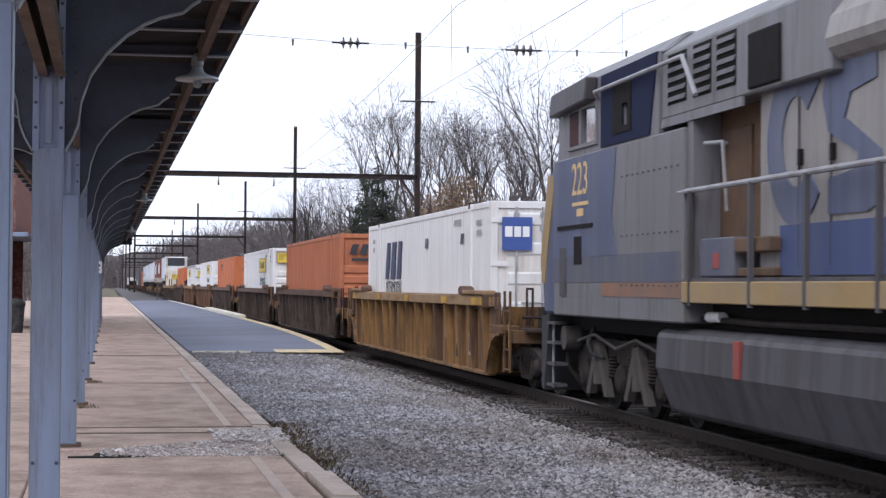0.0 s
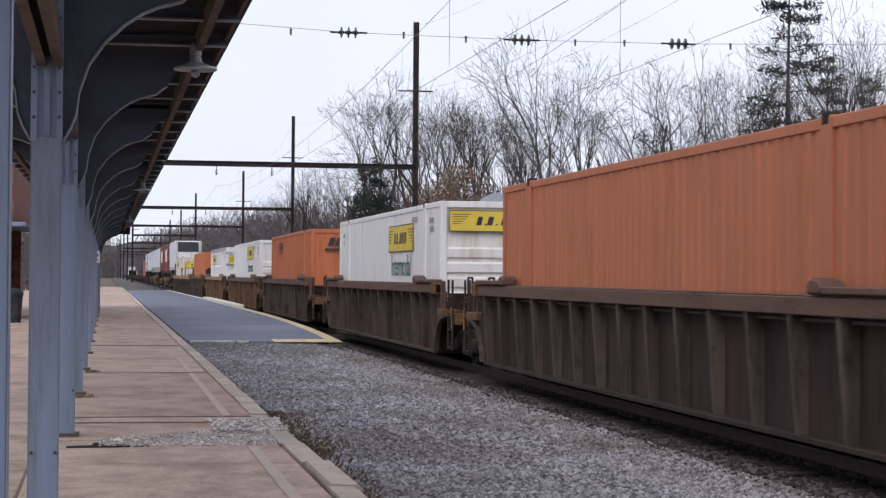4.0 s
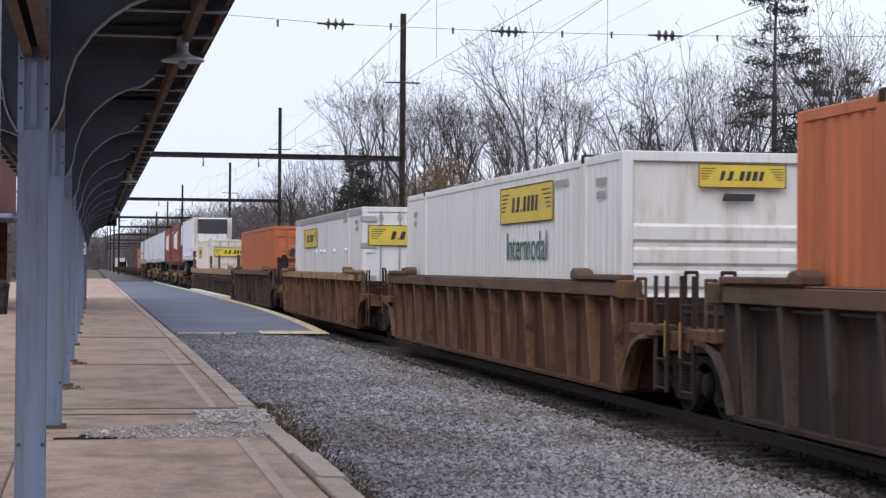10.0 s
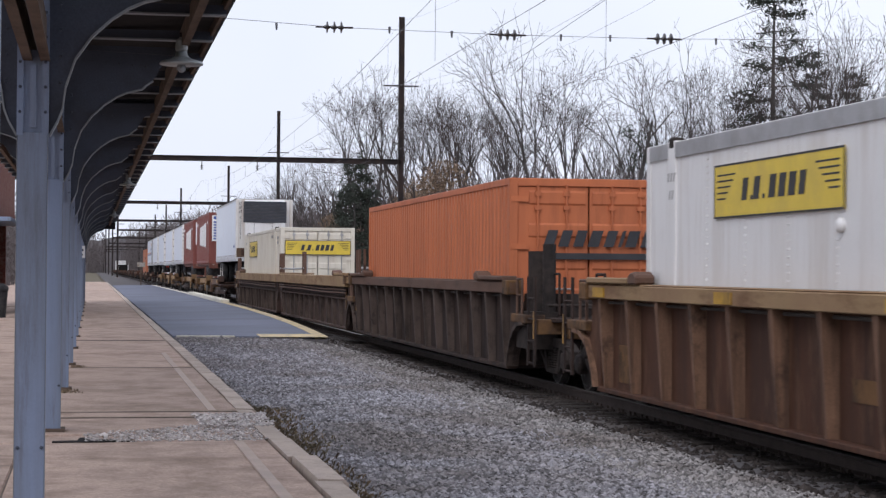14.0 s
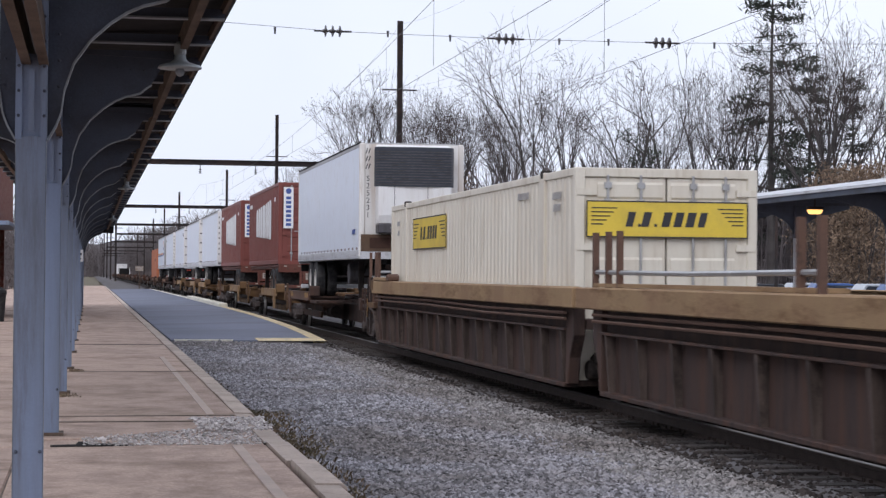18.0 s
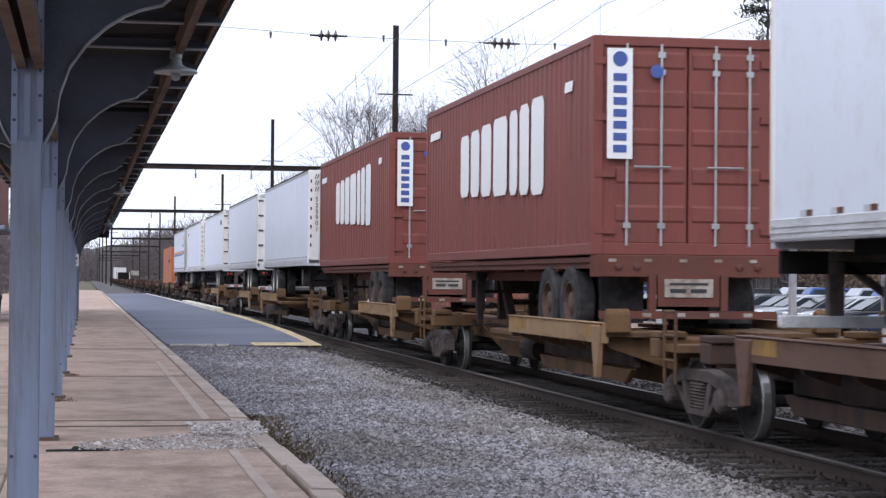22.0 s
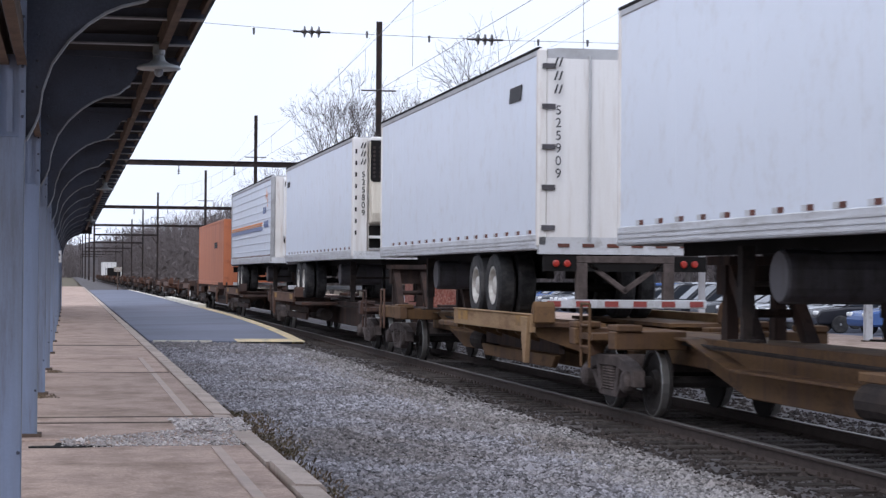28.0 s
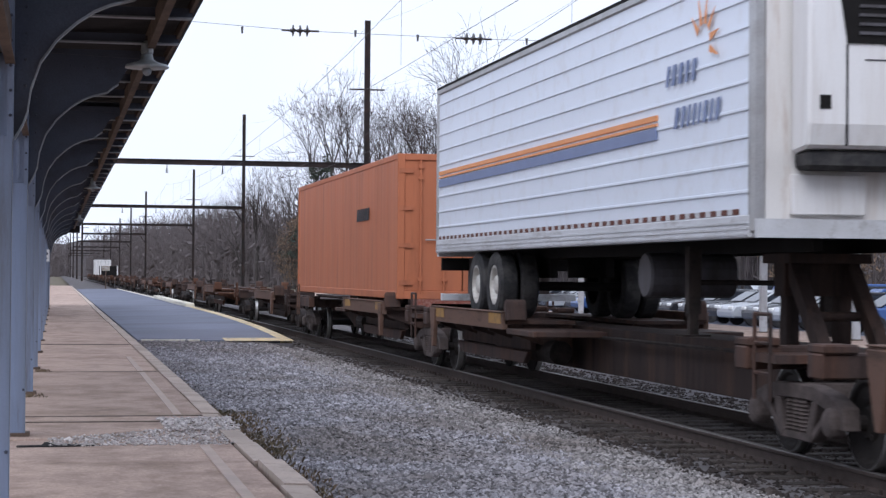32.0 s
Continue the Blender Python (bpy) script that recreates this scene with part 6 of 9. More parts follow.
        for sx in (-1, 1):
            x0, x1 = min(sx * 1.34, sx * 1.58), max(sx * 1.34, sx * 1.58)
            part("corner_guide", Shape().prism("x", [(y - s * 2.05, 1.55), (y - s * 1.72, 1.55), (y - s * 1.70, 1.62), (y - s * 1.78, 1.68), (y - s * 1.95, 1.70), (y - s * 2.06, 1.65)], x0, x1), "chord_brown", c, "brown container guide", bevel=0.02)
            part("guide_plate", box(x0, x1, min(y - s * 1.69, y + s * 0.15), max(y - s * 1.69, y + s * 0.15), 1.555, 1.625), chord, c, "worn raised guide plate", bevel=0.012)
            part("end_cap", box(x0, x1, min(y + s * 0.16, y + s * 0.5), max(y + s * 0.16, y + s * 0.5), 1.34, 1.56), accents, c, bevel=0.015)
        if pipes:
            for x in (-1.32, 1.32):
                for yy in (0.9, 1.35, 2.2):
                    part("rail_post", box(x - 0.03, x + 0.03, y + s * yy - 0.035, y + s * yy + 0.035, 1.1, 2.2), "chord_brown", c, "rusty upright post")
            part("cross_rail", Shape().rod((-1.32, y + s * 1.35, 1.75), (1.32, y + s * 1.35, 1.75), 0.03).box(-1.3, 1.3, min(y + s * 0.8, y + s * 2.3), max(y + s * 0.8, y + s * 2.3), 1.62, 1.66), "bare_metal", c, "grey end walkway")
        truck(c, y + s * 1.35)
        coupler(c, y + s * 1.9, y + s * 2.75)
    if pipes:
        for sx in (-1, 1):
            # dark strip laid on the panel as the shade under the chord
            part("pipe_recess", box(min(sx * 1.345, sx * 1.37), max(sx * 1.345, sx * 1.37), 0.0, length, 0.99, 1.28), "well_dark", c, "dark strip for the shade behind the pipes")
            part("ledge", box(min(sx * 1.33, sx * 1.47), max(sx * 1.33, sx * 1.47), 0.0, length, 0.955, 0.99), side, c, "narrow ledge over the ribs", bevel=0.006)
            part("deep_chord", box(min(sx * 1.42, sx * 1.57), max(sx * 1.42, sx * 1.57), -0.42 - 0.4 * joints[0], length + 0.42 + 0.4 * joints[1], 1.27, 1.545), chord, c, "deep tan top chord", bevel=0.015)
    if chord == "chord_tan":
        for k, yy in enumerate((0.0, 3.4, 7.9, 12.1, length - 0.6)):
            part("reflector", box(-1.562, -1.541, yy, yy + (0.9 if k == 0 else 0.5), 1.38, 1.50), "yellow_patch", c, "worn yellow patch")
    part("train_line", Shape().rod((-1.40, 0.1, 1.315), (-1.40, length - 0.1, 1.315), 0.018, 0.018, 6), "pale_iron", c, "thin dusty pipe under the chord")
    if not pipes:
        well_marks(c, length, ribs, side, chord == "chord_tan")
    if pipes:
        for z in (1.12, 1.2):
            part("pipe", Shape().tube([(-1.5, -0.2, z), (-1.5, length * 0.3, z - 0.02), (-1.5, length * 0.6, z + 0.01), (-1.5, length + 0.2, z)], 0.022, 6), "chord_brown", c)
    return c


RIB = Shape().add([(0, -0.055, 0), (0, 0.055, 0), (0.01, 0.075, 1.18), (0.01, -0.075, 1.18), (0.10, -0.035, 0), (0.10, 0.035, 0), (0.185, 0.06, 1.18), (0.185, -0.06, 1.18)],
                  [(0, 1, 2, 3), (4, 5, 6, 7), (0, 1, 5, 4), (1, 2, 6, 5), (2, 3, 7, 6), (3, 0, 4, 7)]).mesh("rib")


def well_marks(c, length, ribs, side, old_paint):
    """Worn stencils and patches of old paint between the ribs of a well side."""
    pitch = (length - 0.5) / (ribs - 1)

    def panel(k, u0, u1, z0, z1, mat, label):
        y = 0.25 + pitch * k
        part("stencil" if mat == "stencil" else "paint_patch", box(-1.351, -1.344, y + pitch * u0, y + pitch * u1, z0, z1), mat, c, label)

    if not old_paint:
        return
    panel(1, 0.28, 0.66, 0.46, 0.86, "stencil", "worn white stencil plate")
    panel(2, 0.22, 0.7, 0.92, 0.95, "stencil", "faded white stencil line")
    for z in (0.86, 0.80, 0.74, 0.68):
        panel(2, 0.25, 0.66, z, z + 0.028, "stencil", "faded white stencil line")
    for k, u0, u1 in ((3, 0.28, 0.46), (3, 0.52, 0.72), (4, 0.24, 0.34), (4, 0.38, 0.66)):
        panel(k, u0, u1, 0.72, 0.98, "stencil", "faded white stencil block")
    y = 0.25 + pitch
    part("dark_symbol", box(-1.355, -1.352, y + pitch * 0.34, y + pitch * 0.6, 0.53, 0.79), "well_dark", c, "dark square on the plate")
    for k, z0, z1 in ((0, 0.75, 1.2), (1, 0.92, 1.2), (2, 0.4, 0.62), (5, 0.62, 1.0), (7, 0.6, 0.8), (ribs - 2, 0.34, 0.8)):
        panel(k, 0.25, 0.7, z0, z1, "end_tan", "faint patch of old yellow paint")


def spine_car(p0, p1, tan, label, tray=0.0, near_truck=True, far_truck=False, stops=True, near_at=0.2, loaded=True):
    """One unit of a spine car between two trucks; tray: side of the wheel platform, as a share of the length."""
    c = on_train("spine_car", label, "rail car", "spine cars", p0)
    n = p1 - p0
    sill = [(-0.2, 0.62), (1.6, 0.62), (2.9, 0.36), (n - 2.9, 0.36), (n - 1.6, 0.62), (n + 0.2, 0.62), (n + 0.2, 0.98), (-0.2, 0.98)]
    # brown units take a darker sill: its shade is put into the colour
    part("centre_sill", Shape().prism("x", sill, -0.38, 0.38), tan if tan == "spine_tan" else "well_dark", c, "grimy fish-belly centre sill", bevel=0.012)
    y0, y1 = (2.4, 7.6) if tray < 0.5 else (n - 7.6, n - 2.4)
    for sx in (-1, 1):
        part("wheel_tray", Shape().box(min(sx * 0.46, sx * 1.5), max(sx * 0.46, sx * 1.5), y0, y1, 1.0, 1.05), tan, c)
        part("tray_edge", Shape().box(min(sx * 1.46, sx * 1.54), max(sx * 1.46, sx * 1.54), y0, y1, 0.92, 1.16).box(min(sx * 1.40, sx * 1.56), max(sx * 1.40, sx * 1.56), y0, y1, 1.16, 1.175), "chord_tan" if tan == "spine_tan" else "chord_brown", c, "worn tray edge", bevel=0.008)
        for yy in (y0 + 0.1, y1 - 1.1) if sx < 0 and p0 < 380 else ():
            part("paint_patch", box(-1.545, -1.541, yy, yy + 0.75, 1.0, 1.15), "tan_patch", c, "patch of old yellow paint")
        ye = y0 + 0.25 if tray < 0.5 else y1 - 0.25
        part("tray_gusset", Shape().prism("x", [(ye - 0.22, 1.14), (ye + 0.22, 1.14), (ye + 0.12, 0.75), (ye + 0.04, 0.5), (ye - 0.06, 0.5)], min(sx * 1.5, sx * 1.57), max(sx * 1.5, sx * 1.57)), "chord_tan" if tan == "spine_tan" else "chord_brown", c, "worn pointed side gusset", bevel=0.01)
        inner, outer = min(sx * 0.98, sx * 1.06), max(sx * 0.98, sx * 1.06)
        # darker than the tray, as shade painted below its edge
        part("tray_side", box(inner, outer, y0 + 0.25, y1 - 0.3, 0.62, 1.0), "well_dark", c, "recessed tray side with shade in its colour")
        part("lower_sill", Shape().prism("x", [(y0 + 0.2, 0.60), (y1 - 0.2, 0.60), (y1 - 0.45, 0.42), (y0 + 0.45, 0.42)], min(sx * 1.04, sx * 1.12), max(sx * 1.04, sx * 1.12)), tan, c, "worn lower sill under the tray", bevel=0.01)
        step_end = y1 if tray < 0.5 else y0
        part("low_step", box(min(sx * 0.46, sx * 1.48), max(sx * 0.46, sx * 1.48), min(step_end, step_end + (1.6 if tray < 0.5 else -1.6)), max(step_end, step_end + (1.6 if tray < 0.5 else -1.6)), 0.86, 0.94), tan, c, "low deck beyond the tray", bevel=0.01)
        for y in np.linspace(y0 + 0.2, y1 - 0.2, 5):
            part("tray_bracket", Shape().prism("y", [(sx * 0.46, 0.55), (sx * 0.46, 0.99), (sx * 1.46, 0.99), (sx * 1.4, 0.86)], y - 0.04, y + 0.04), tan, c)
        for yy in (0.9, n - 0.9):
            part("corner_pedestal", Shape().box(min(sx * 0.46, sx * 1.35), max(sx * 0.46, sx * 1.35), yy - 0.16, yy + 0.16, 0.82, 1.04).box(min(sx * 1.02, sx * 1.34), max(sx * 1.02, sx * 1.34), yy - 0.2, yy + 0.2, 1.04, 1.12), tan, c, bevel=0.015)
        part("chock", Shape().prism("x", [(y0 - 0.1, 1.05), (y0 + 0.15, 1.05), (y0 + 0.1, 1.3), (y0, 1.36), (y0 - 0.06, 1.3)], min(sx * 1.2, sx * 1.5), max(sx * 1.2, sx * 1.5)), tan, c, bevel=0.02)
    yh = n - 2.2 if tray < 0.5 else 2.2
    part("hitch", Shape().prism("x", [(yh - 0.95, 0.98), (yh - 0.72, 0.98), (yh + 0.05, 1.82), (yh - 0.12, 1.88)], -0.38, -0.24).prism("x", [(yh - 0.95, 0.98), (yh - 0.72, 0.98), (yh + 0.05, 1.82), (yh - 0.12, 1.88)], 0.24, 0.38)
         .prism("x", [(yh, 0.98), (yh + 0.2, 0.98), (yh + 0.14, 1.86), (yh, 1.86)], -0.36, -0.22).prism("x", [(yh, 0.98), (yh + 0.2, 0.98), (yh + 0.14, 1.86), (yh, 1.86)], 0.22, 0.36)
         .box(-0.45, 0.45, yh - 0.3, yh + 0.45, 1.84, 1.94).box(-0.42, 0.42, yh - 0.1, yh + 0.2, 1.5, 1.86).rod((-0.36, yh - 0.45, 1.3), (0.36, yh - 0.45, 1.3), 0.05) if stops else
         Shape().box(-0.35, 0.35, yh - 0.9, yh + 0.4, 0.98, 1.14), "well_dark" if stops else tan, c, "dark grimy trailer hitch" if stops else "folded trailer hitch")
    part("air_tank", Shape().rod((-0.75, n * 0.55, 0.6), (-0.75, n * 0.55 + 0.9, 0.6), 0.17, 0.17, 14), "truck_iron", c)
    part("brake_pipe", Shape().tube([(-0.5, 1.0, 0.9), (-0.52, n / 2, 0.86), (-0.5, n - 1.0, 0.9)], 0.025, 6), "truck_iron", c)
    for x in (-1.3, 1.3):
        part("grab_iron", Shape().tube([(x, 0.25, 0.55), (x, 0.25, 1.35), (x, 0.65, 1.35), (x, 0.65, 0.55)], 0.02, 6).rod((x, 0.25, 0.8), (x, 0.65, 0.8), 0.018, 0.018, 6).rod((x, 0.25, 1.08), (x, 0.65, 1.08), 0.018, 0.018, 6), tan, c)
    part("end_deck", Shape().box(-1.3, 1.3, 0.1, 0.75, 0.9, 0.98), tan, c)
    for sx in (-1, 1) if far_truck and loaded else ():
        part("end_beam", box(min(sx * 1.22, sx * 1.36), max(sx * 1.22, sx * 1.36), n - 1.5, n + 1.1, 0.84, 1.08), tan, c, "worn tan end beam", bevel=0.012)
        part("end_rail", Shape().tube([(sx * 1.4, n + 0.2, 0.62), (sx * 1.4, n + 0.2, 1.4), (sx * 1.4, n + 0.6, 1.4), (sx * 1.4, n + 0.6, 0.62)], 0.02, 6), "chord_brown", c, "worn bent hand rail")
    if tan == "spine_tan":
        for sx in (-1, 1):
            part("sill_flange", Shape().prism("x", [(0.2, 0.96), (1.5, 0.94), (3.0, 0.66), (n - 3.0, 0.66), (n - 1.5, 0.94), (n - 0.2, 0.96), (n - 0.2, 0.99), (n - 1.45, 0.97), (n - 2.95, 0.69), (2.95, 0.69), (1.45, 0.97), (0.2, 0.99)], min(sx * 0.38, sx * 0.62), max(sx * 0.38, sx * 0.62)), tan, c, "narrow sloping flange along the sill")
    # trucks between units stand under the joint, those at the car's ends a little inside
    if near_truck:
        truck(c, near_at, mat="truck_pale" if loaded else "truck_iron")
    if far_truck:
        truck(c, n + 0.5, mat="truck_pale" if loaded else "truck_iron")
    return c


def words(text, size, mat, parent, name, m, label="", squeeze=1.0):
    """Painted letters as a thin mesh; m: pose in the parent's space, letters in the pose's xy plane."""
    me = LETTERS[text].copy()
    me.materials.append(M[mat])
    ob = new(name, me)
    ob.parent = parent
    ob.matrix_basis = m @ Matrix.Diagonal((squeeze * size, size, 1, 1))
    if label:
        tagged(ob, label)
    return ob


def side_face(w, y, z):
    """Pose on the face towards the near platform: text reads from far to near."""
    return Matrix.Translation((-w / 2 - 0.006, y, z)) @ Matrix(((0, 0, -1, 0), (-1, 0, 0, 0), (0, 1, 0, 0), (0, 0, 0, 1)))


def end_face(x, z, out=0.03):
    return Matrix.Translation((x, -out, z)) @ Matrix(((1, 0, 0, 0), (0, 0, -1, 0), (0, 1, 0, 0), (0, 0, 0, 1)))


def bars(parent, face, widths, height, mat, name, label, gap=0.3, thick=0.006):
    """A row of plain upright blocks the size of letters; centred on the face's pose."""
    s = Shape()
    total = sum(widths) + gap * (len(widths) - 1)
    x = -total / 2
    for w in widths:
        h, lean = height / 2, height * 0.16
        bar = [(x - lean, -h), (x + w * 0.82 - lean, -h), (x + w * 0.82 + lean, h), (x + lean, h)]
        s.prism("z", bar, -0.004, thick)
        x += w + gap
    ob = part(name, s, mat, parent, label)
    ob.matrix_basis = face
    return ob


def container(p, length, z, mat, label, height=2.9, corrugated="fine", posts=(), doors="ribs", width=2.59, roof=None, group="containers", frame_mat=None, end_mat=None):
    """A freight container; p: its near end. posts: places of the side lifting posts along it."""
    c = on_train("container", label, "container", group, p, RAIL + z)
    w, fm = width / 2, frame_mat or mat
    pitch, depth = {"fine": (0.28, 0.02), "deep": (0.42, 0.045), "flat": (1.2, 0.006)}[corrugated]
    if mat == "white_box":
        depth *= 0.5
    for sx in (-1, 1):
        prof, y = [], 0.12
        while y < length - 0.12:
            for dy, o in ((0, 0), (0.35, 0), (0.5, 1), (0.85, 1)):
                yy = min(y + dy * pitch, length - 0.12)
                prof.append((sx * (w - 0.012 - depth * o), yy))
            y += pitch
        prof += [(sx * (w - 0.1), length - 0.12), (sx * (w - 0.1), 0.12)]
        part("side_wall", Shape().prism("z", prof, 0.14, height - 0.1), mat, c, "ribbed side wall" if corrugated != "flat" else "smooth riveted side wall")
        part("top_rail", box(min(sx * (w - 0.09), sx * w), max(sx * (w - 0.09), sx * w), 0.1, length - 0.1, height - 0.11, height), fm, c, bevel=0.01)
        part("bottom_rail", box(min(sx * (w - 0.09), sx * (w + 0.004)), max(sx * (w - 0.09), sx * (w + 0.004)), 0.1, length - 0.1, 0, 0.15), fm, c, bevel=0.01)
        for yy in (0.0, length - 0.14):
            part("corner_post", box(min(sx * (w - 0.14), sx * (w + 0.003)), max(sx * (w - 0.14), sx * (w + 0.003)), yy, yy + 0.14, 0.0, height), fm, c, bevel=0.012)
        for yy in posts:
            part("lifting_post", Shape().box(min(sx * (w - 0.1), sx * (w + 0.012)), max(sx * (w - 0.1), sx * (w + 0.012)), yy - 0.14, yy + 0.14, 0, height + 0.012), fm, c, "flat lifting post", bevel=0.01)
            part("corner_casting", box(min(sx * (w - 0.12), sx * (w + 0.016)), max(sx * (w - 0.12), sx * (w + 0.016)), yy - 0.09, yy + 0.09, height - 0.08, height + 0.05), "truck_iron", c, bevel=0.015)
    part("roof", Shape().box(-w + 0.06, w - 0.06, 0.06, length - 0.06, height - 0.06, height - 0.02), roof or mat, c)
    part("floor", Shape().box(-w + 0.06, w - 0.06, 0.06, length - 0.06, 0.02, 0.14), "well_dark", c)
    part("far_end", box(-w + 0.1, w - 0.1, length - 0.1, length - 0.03, 0.1, height - 0.08), mat, c)
    part("end_header", box(-w + 0.13, w - 0.13, 0.0, 0.1, height - 0.13, height - 0.002), fm, c, bevel=0.01)
    part("end_sill", box(-w + 0.13, w - 0.13, 0.0, 0.1, 0, 0.16), fm, c, bevel=0.01)
    if doors == "plain":
        part("end_wall", box(-w + 0.12, w - 0.12, 0.03, 0.1, 0.15, height - 0.12), mat, c, "plain end wall")
        part("placard", Shape().prism("y", [(0.75, 1.7), (0.93, 1.5), (0.75, 1.3), (0.57, 1.5)], 0.018, 0.031), "void_black", c, "dark diamond placard")
    elif doors == "ribs":
        part("end_wall", box(-w + 0.12, w - 0.12, 0.06, 0.1, 0.15, height - 0.12), end_mat or mat, c)
        for i in range(6):
            zz = 0.3 + i * (height - 1.3) / 5.5
            part("end_rib", Shape().prism("x", [(0.06, zz), (0.02, zz + 0.04), (0.02, zz + 0.2), (0.06, zz + 0.24)], -w + 0.14, w - 0.14), end_mat or mat, c)
    else:
        for sx in (-1, 1):
            d = part("door", box(min(sx * 0.012, sx * (w - 0.13)), max(sx * 0.012, sx * (w - 0.13)), 0.03, 0.08, 0.16, height - 0.13), end_mat or mat, c, "closed container door", bevel=0.01)
            for k in (0.32, 0.72):
                x = sx * (w - 0.13) * k
                part("lock_rod", Shape().rod((x, 0.0, 0.12), (x, 0.0, height - 0.1), 0.02, 0.02, 8).box(x - 0.05, x + 0.05, -0.02, 0.03, 0.35, 0.42).box(x - 0.05, x + 0.05, -0.02, 0.03, height - 0.5, height - 0.43).box(x - 0.05, x + 0.05, -0.02, 0.03, height - 0.28, height - 0.2), mat if "orange" in mat else "bare_metal", d, "locking rod")
            for k in range(4):
                zz = 0.32 + k * (height - 0.65) / 3
                part("hinge", box(min(sx * (w - 0.3), sx * (w - 0.02)), max(sx * (w - 0.3), sx * (w - 0.02)), -0.012, 0.03, zz - 0.045, zz + 0.045), mat, d)
            for k in range(5):
                zz = 0.42 + k * (height - 0.85) / 4
                part("door_rib", Shape().prism("x", [(0.032, zz), (0.012, zz + 0.035), (0.012, zz + 0.2), (0.032, zz + 0.24)], min(sx * 0.06, sx * (w - 0.32)), max(sx * 0.06, sx * (w - 0.32))), mat, d) if corrugated != "flat" else None
            part("handle", Shape().rod((sx * 0.25, -0.03, 1.15), (sx * 0.75, -0.03, 1.15), 0.015, 0.015, 6), "bare_metal", d)
    return c


def tyre_mesh():
    return Shape().turned((0, 0, 0), (-1, 0, 0), [(0.30, -0.14), (0.46, -0.14), (0.505, -0.10), (0.51, 0.0), (0.505, 0.10), (0.46, 0.14), (0.31, 0.135), (0.29, 0.08), (0.29, -0.08)], 28).mesh("tyre", 0, False)


TYRE = tyre_mesh()
RIM = Shape().turned((0, 0, 0), (-1, 0, 0), [(0.30, -0.10), (0.30, 0.12), (0.27, 0.12), (0.25, 0.02), (0.17, 0.0), (0.14, 0.09), (0.09, 0.11), (0.02, 0.11)], 24)
RIM = {hub: RIM.mesh("rim") for hub in ("hub", "dark_hub")}


def bogie(parent, y, hub="hub", z=0.0):
    """Tandem road axles of a trailer."""
    # near-black frame: the shade under the trailer is in its colour
    b = part("axle_frame", Shape().box(-0.5, -0.38, y - 1.1, y + 1.1, z - 0.42, z - 0.02).box(0.38, 0.5, y - 1.1, y + 1.1, z - 0.42, z - 0.02).rod((-1.0, y - 0.62, z - 0.55), (1.0, y - 0.62, z - 0.55), 0.07).rod((-1.0, y + 0.62, z - 0.55), (1.0, y + 0.62, z - 0.55), 0.07), "void_black", parent)
    for dy in (-0.62, 0.62):
        for x in (-1.12, -0.8, 0.8, 1.12):
            t = part("wheel", TYRE, "black", b, "worn black tyre")
            t.location = (x, y + dy, z - 0.53)
            if abs(x) > 1:
                r = part("rim", RIM[hub], hub, b)
                r.location = (x * 1.005, y + dy, z - 0.53)
                r.rotation_euler.z = 0 if x < 0 else math.pi
    return b


def legs(parent, y, z=0.0):
    for x in (-0.8, 0.8):
        part("landing_leg", Shape().box(x - 0.07, x + 0.07, y - 0.07, y + 0.07, z - 0.75, z).box(x - 0.05, x + 0.05, y - 0.05, y + 0.05, z - 0.98, z - 0.75).box(x - 0.16, x + 0.16, y - 0.14, y + 0.14, z - 1.0, z - 0.98), "truck_iron", parent, "landing leg")
    part("leg_brace", Shape().rod((-0.8, y, z - 0.4), (0.8, y, z - 0.4), 0.03).rod((-0.8, y, z - 0.5), (-0.5, y + 0.9, z - 0.02), 0.03).rod((0.8, y, z - 0.5), (0.5, y + 0.9, z - 0.02), 0.03), "truck_iron", parent)


RED_MARK = box(-0.003, 0.01, 0, 0.13, -0.028, 0.028).mesh("reflector")
RED_MARK.materials.append(M["chassis_red"])
WHITE_MARK = box(-0.003, 0.01, 0, 0.13, -0.028, 0.028).mesh("reflector")
WHITE_MARK.materials.append(M["pale_metal"])


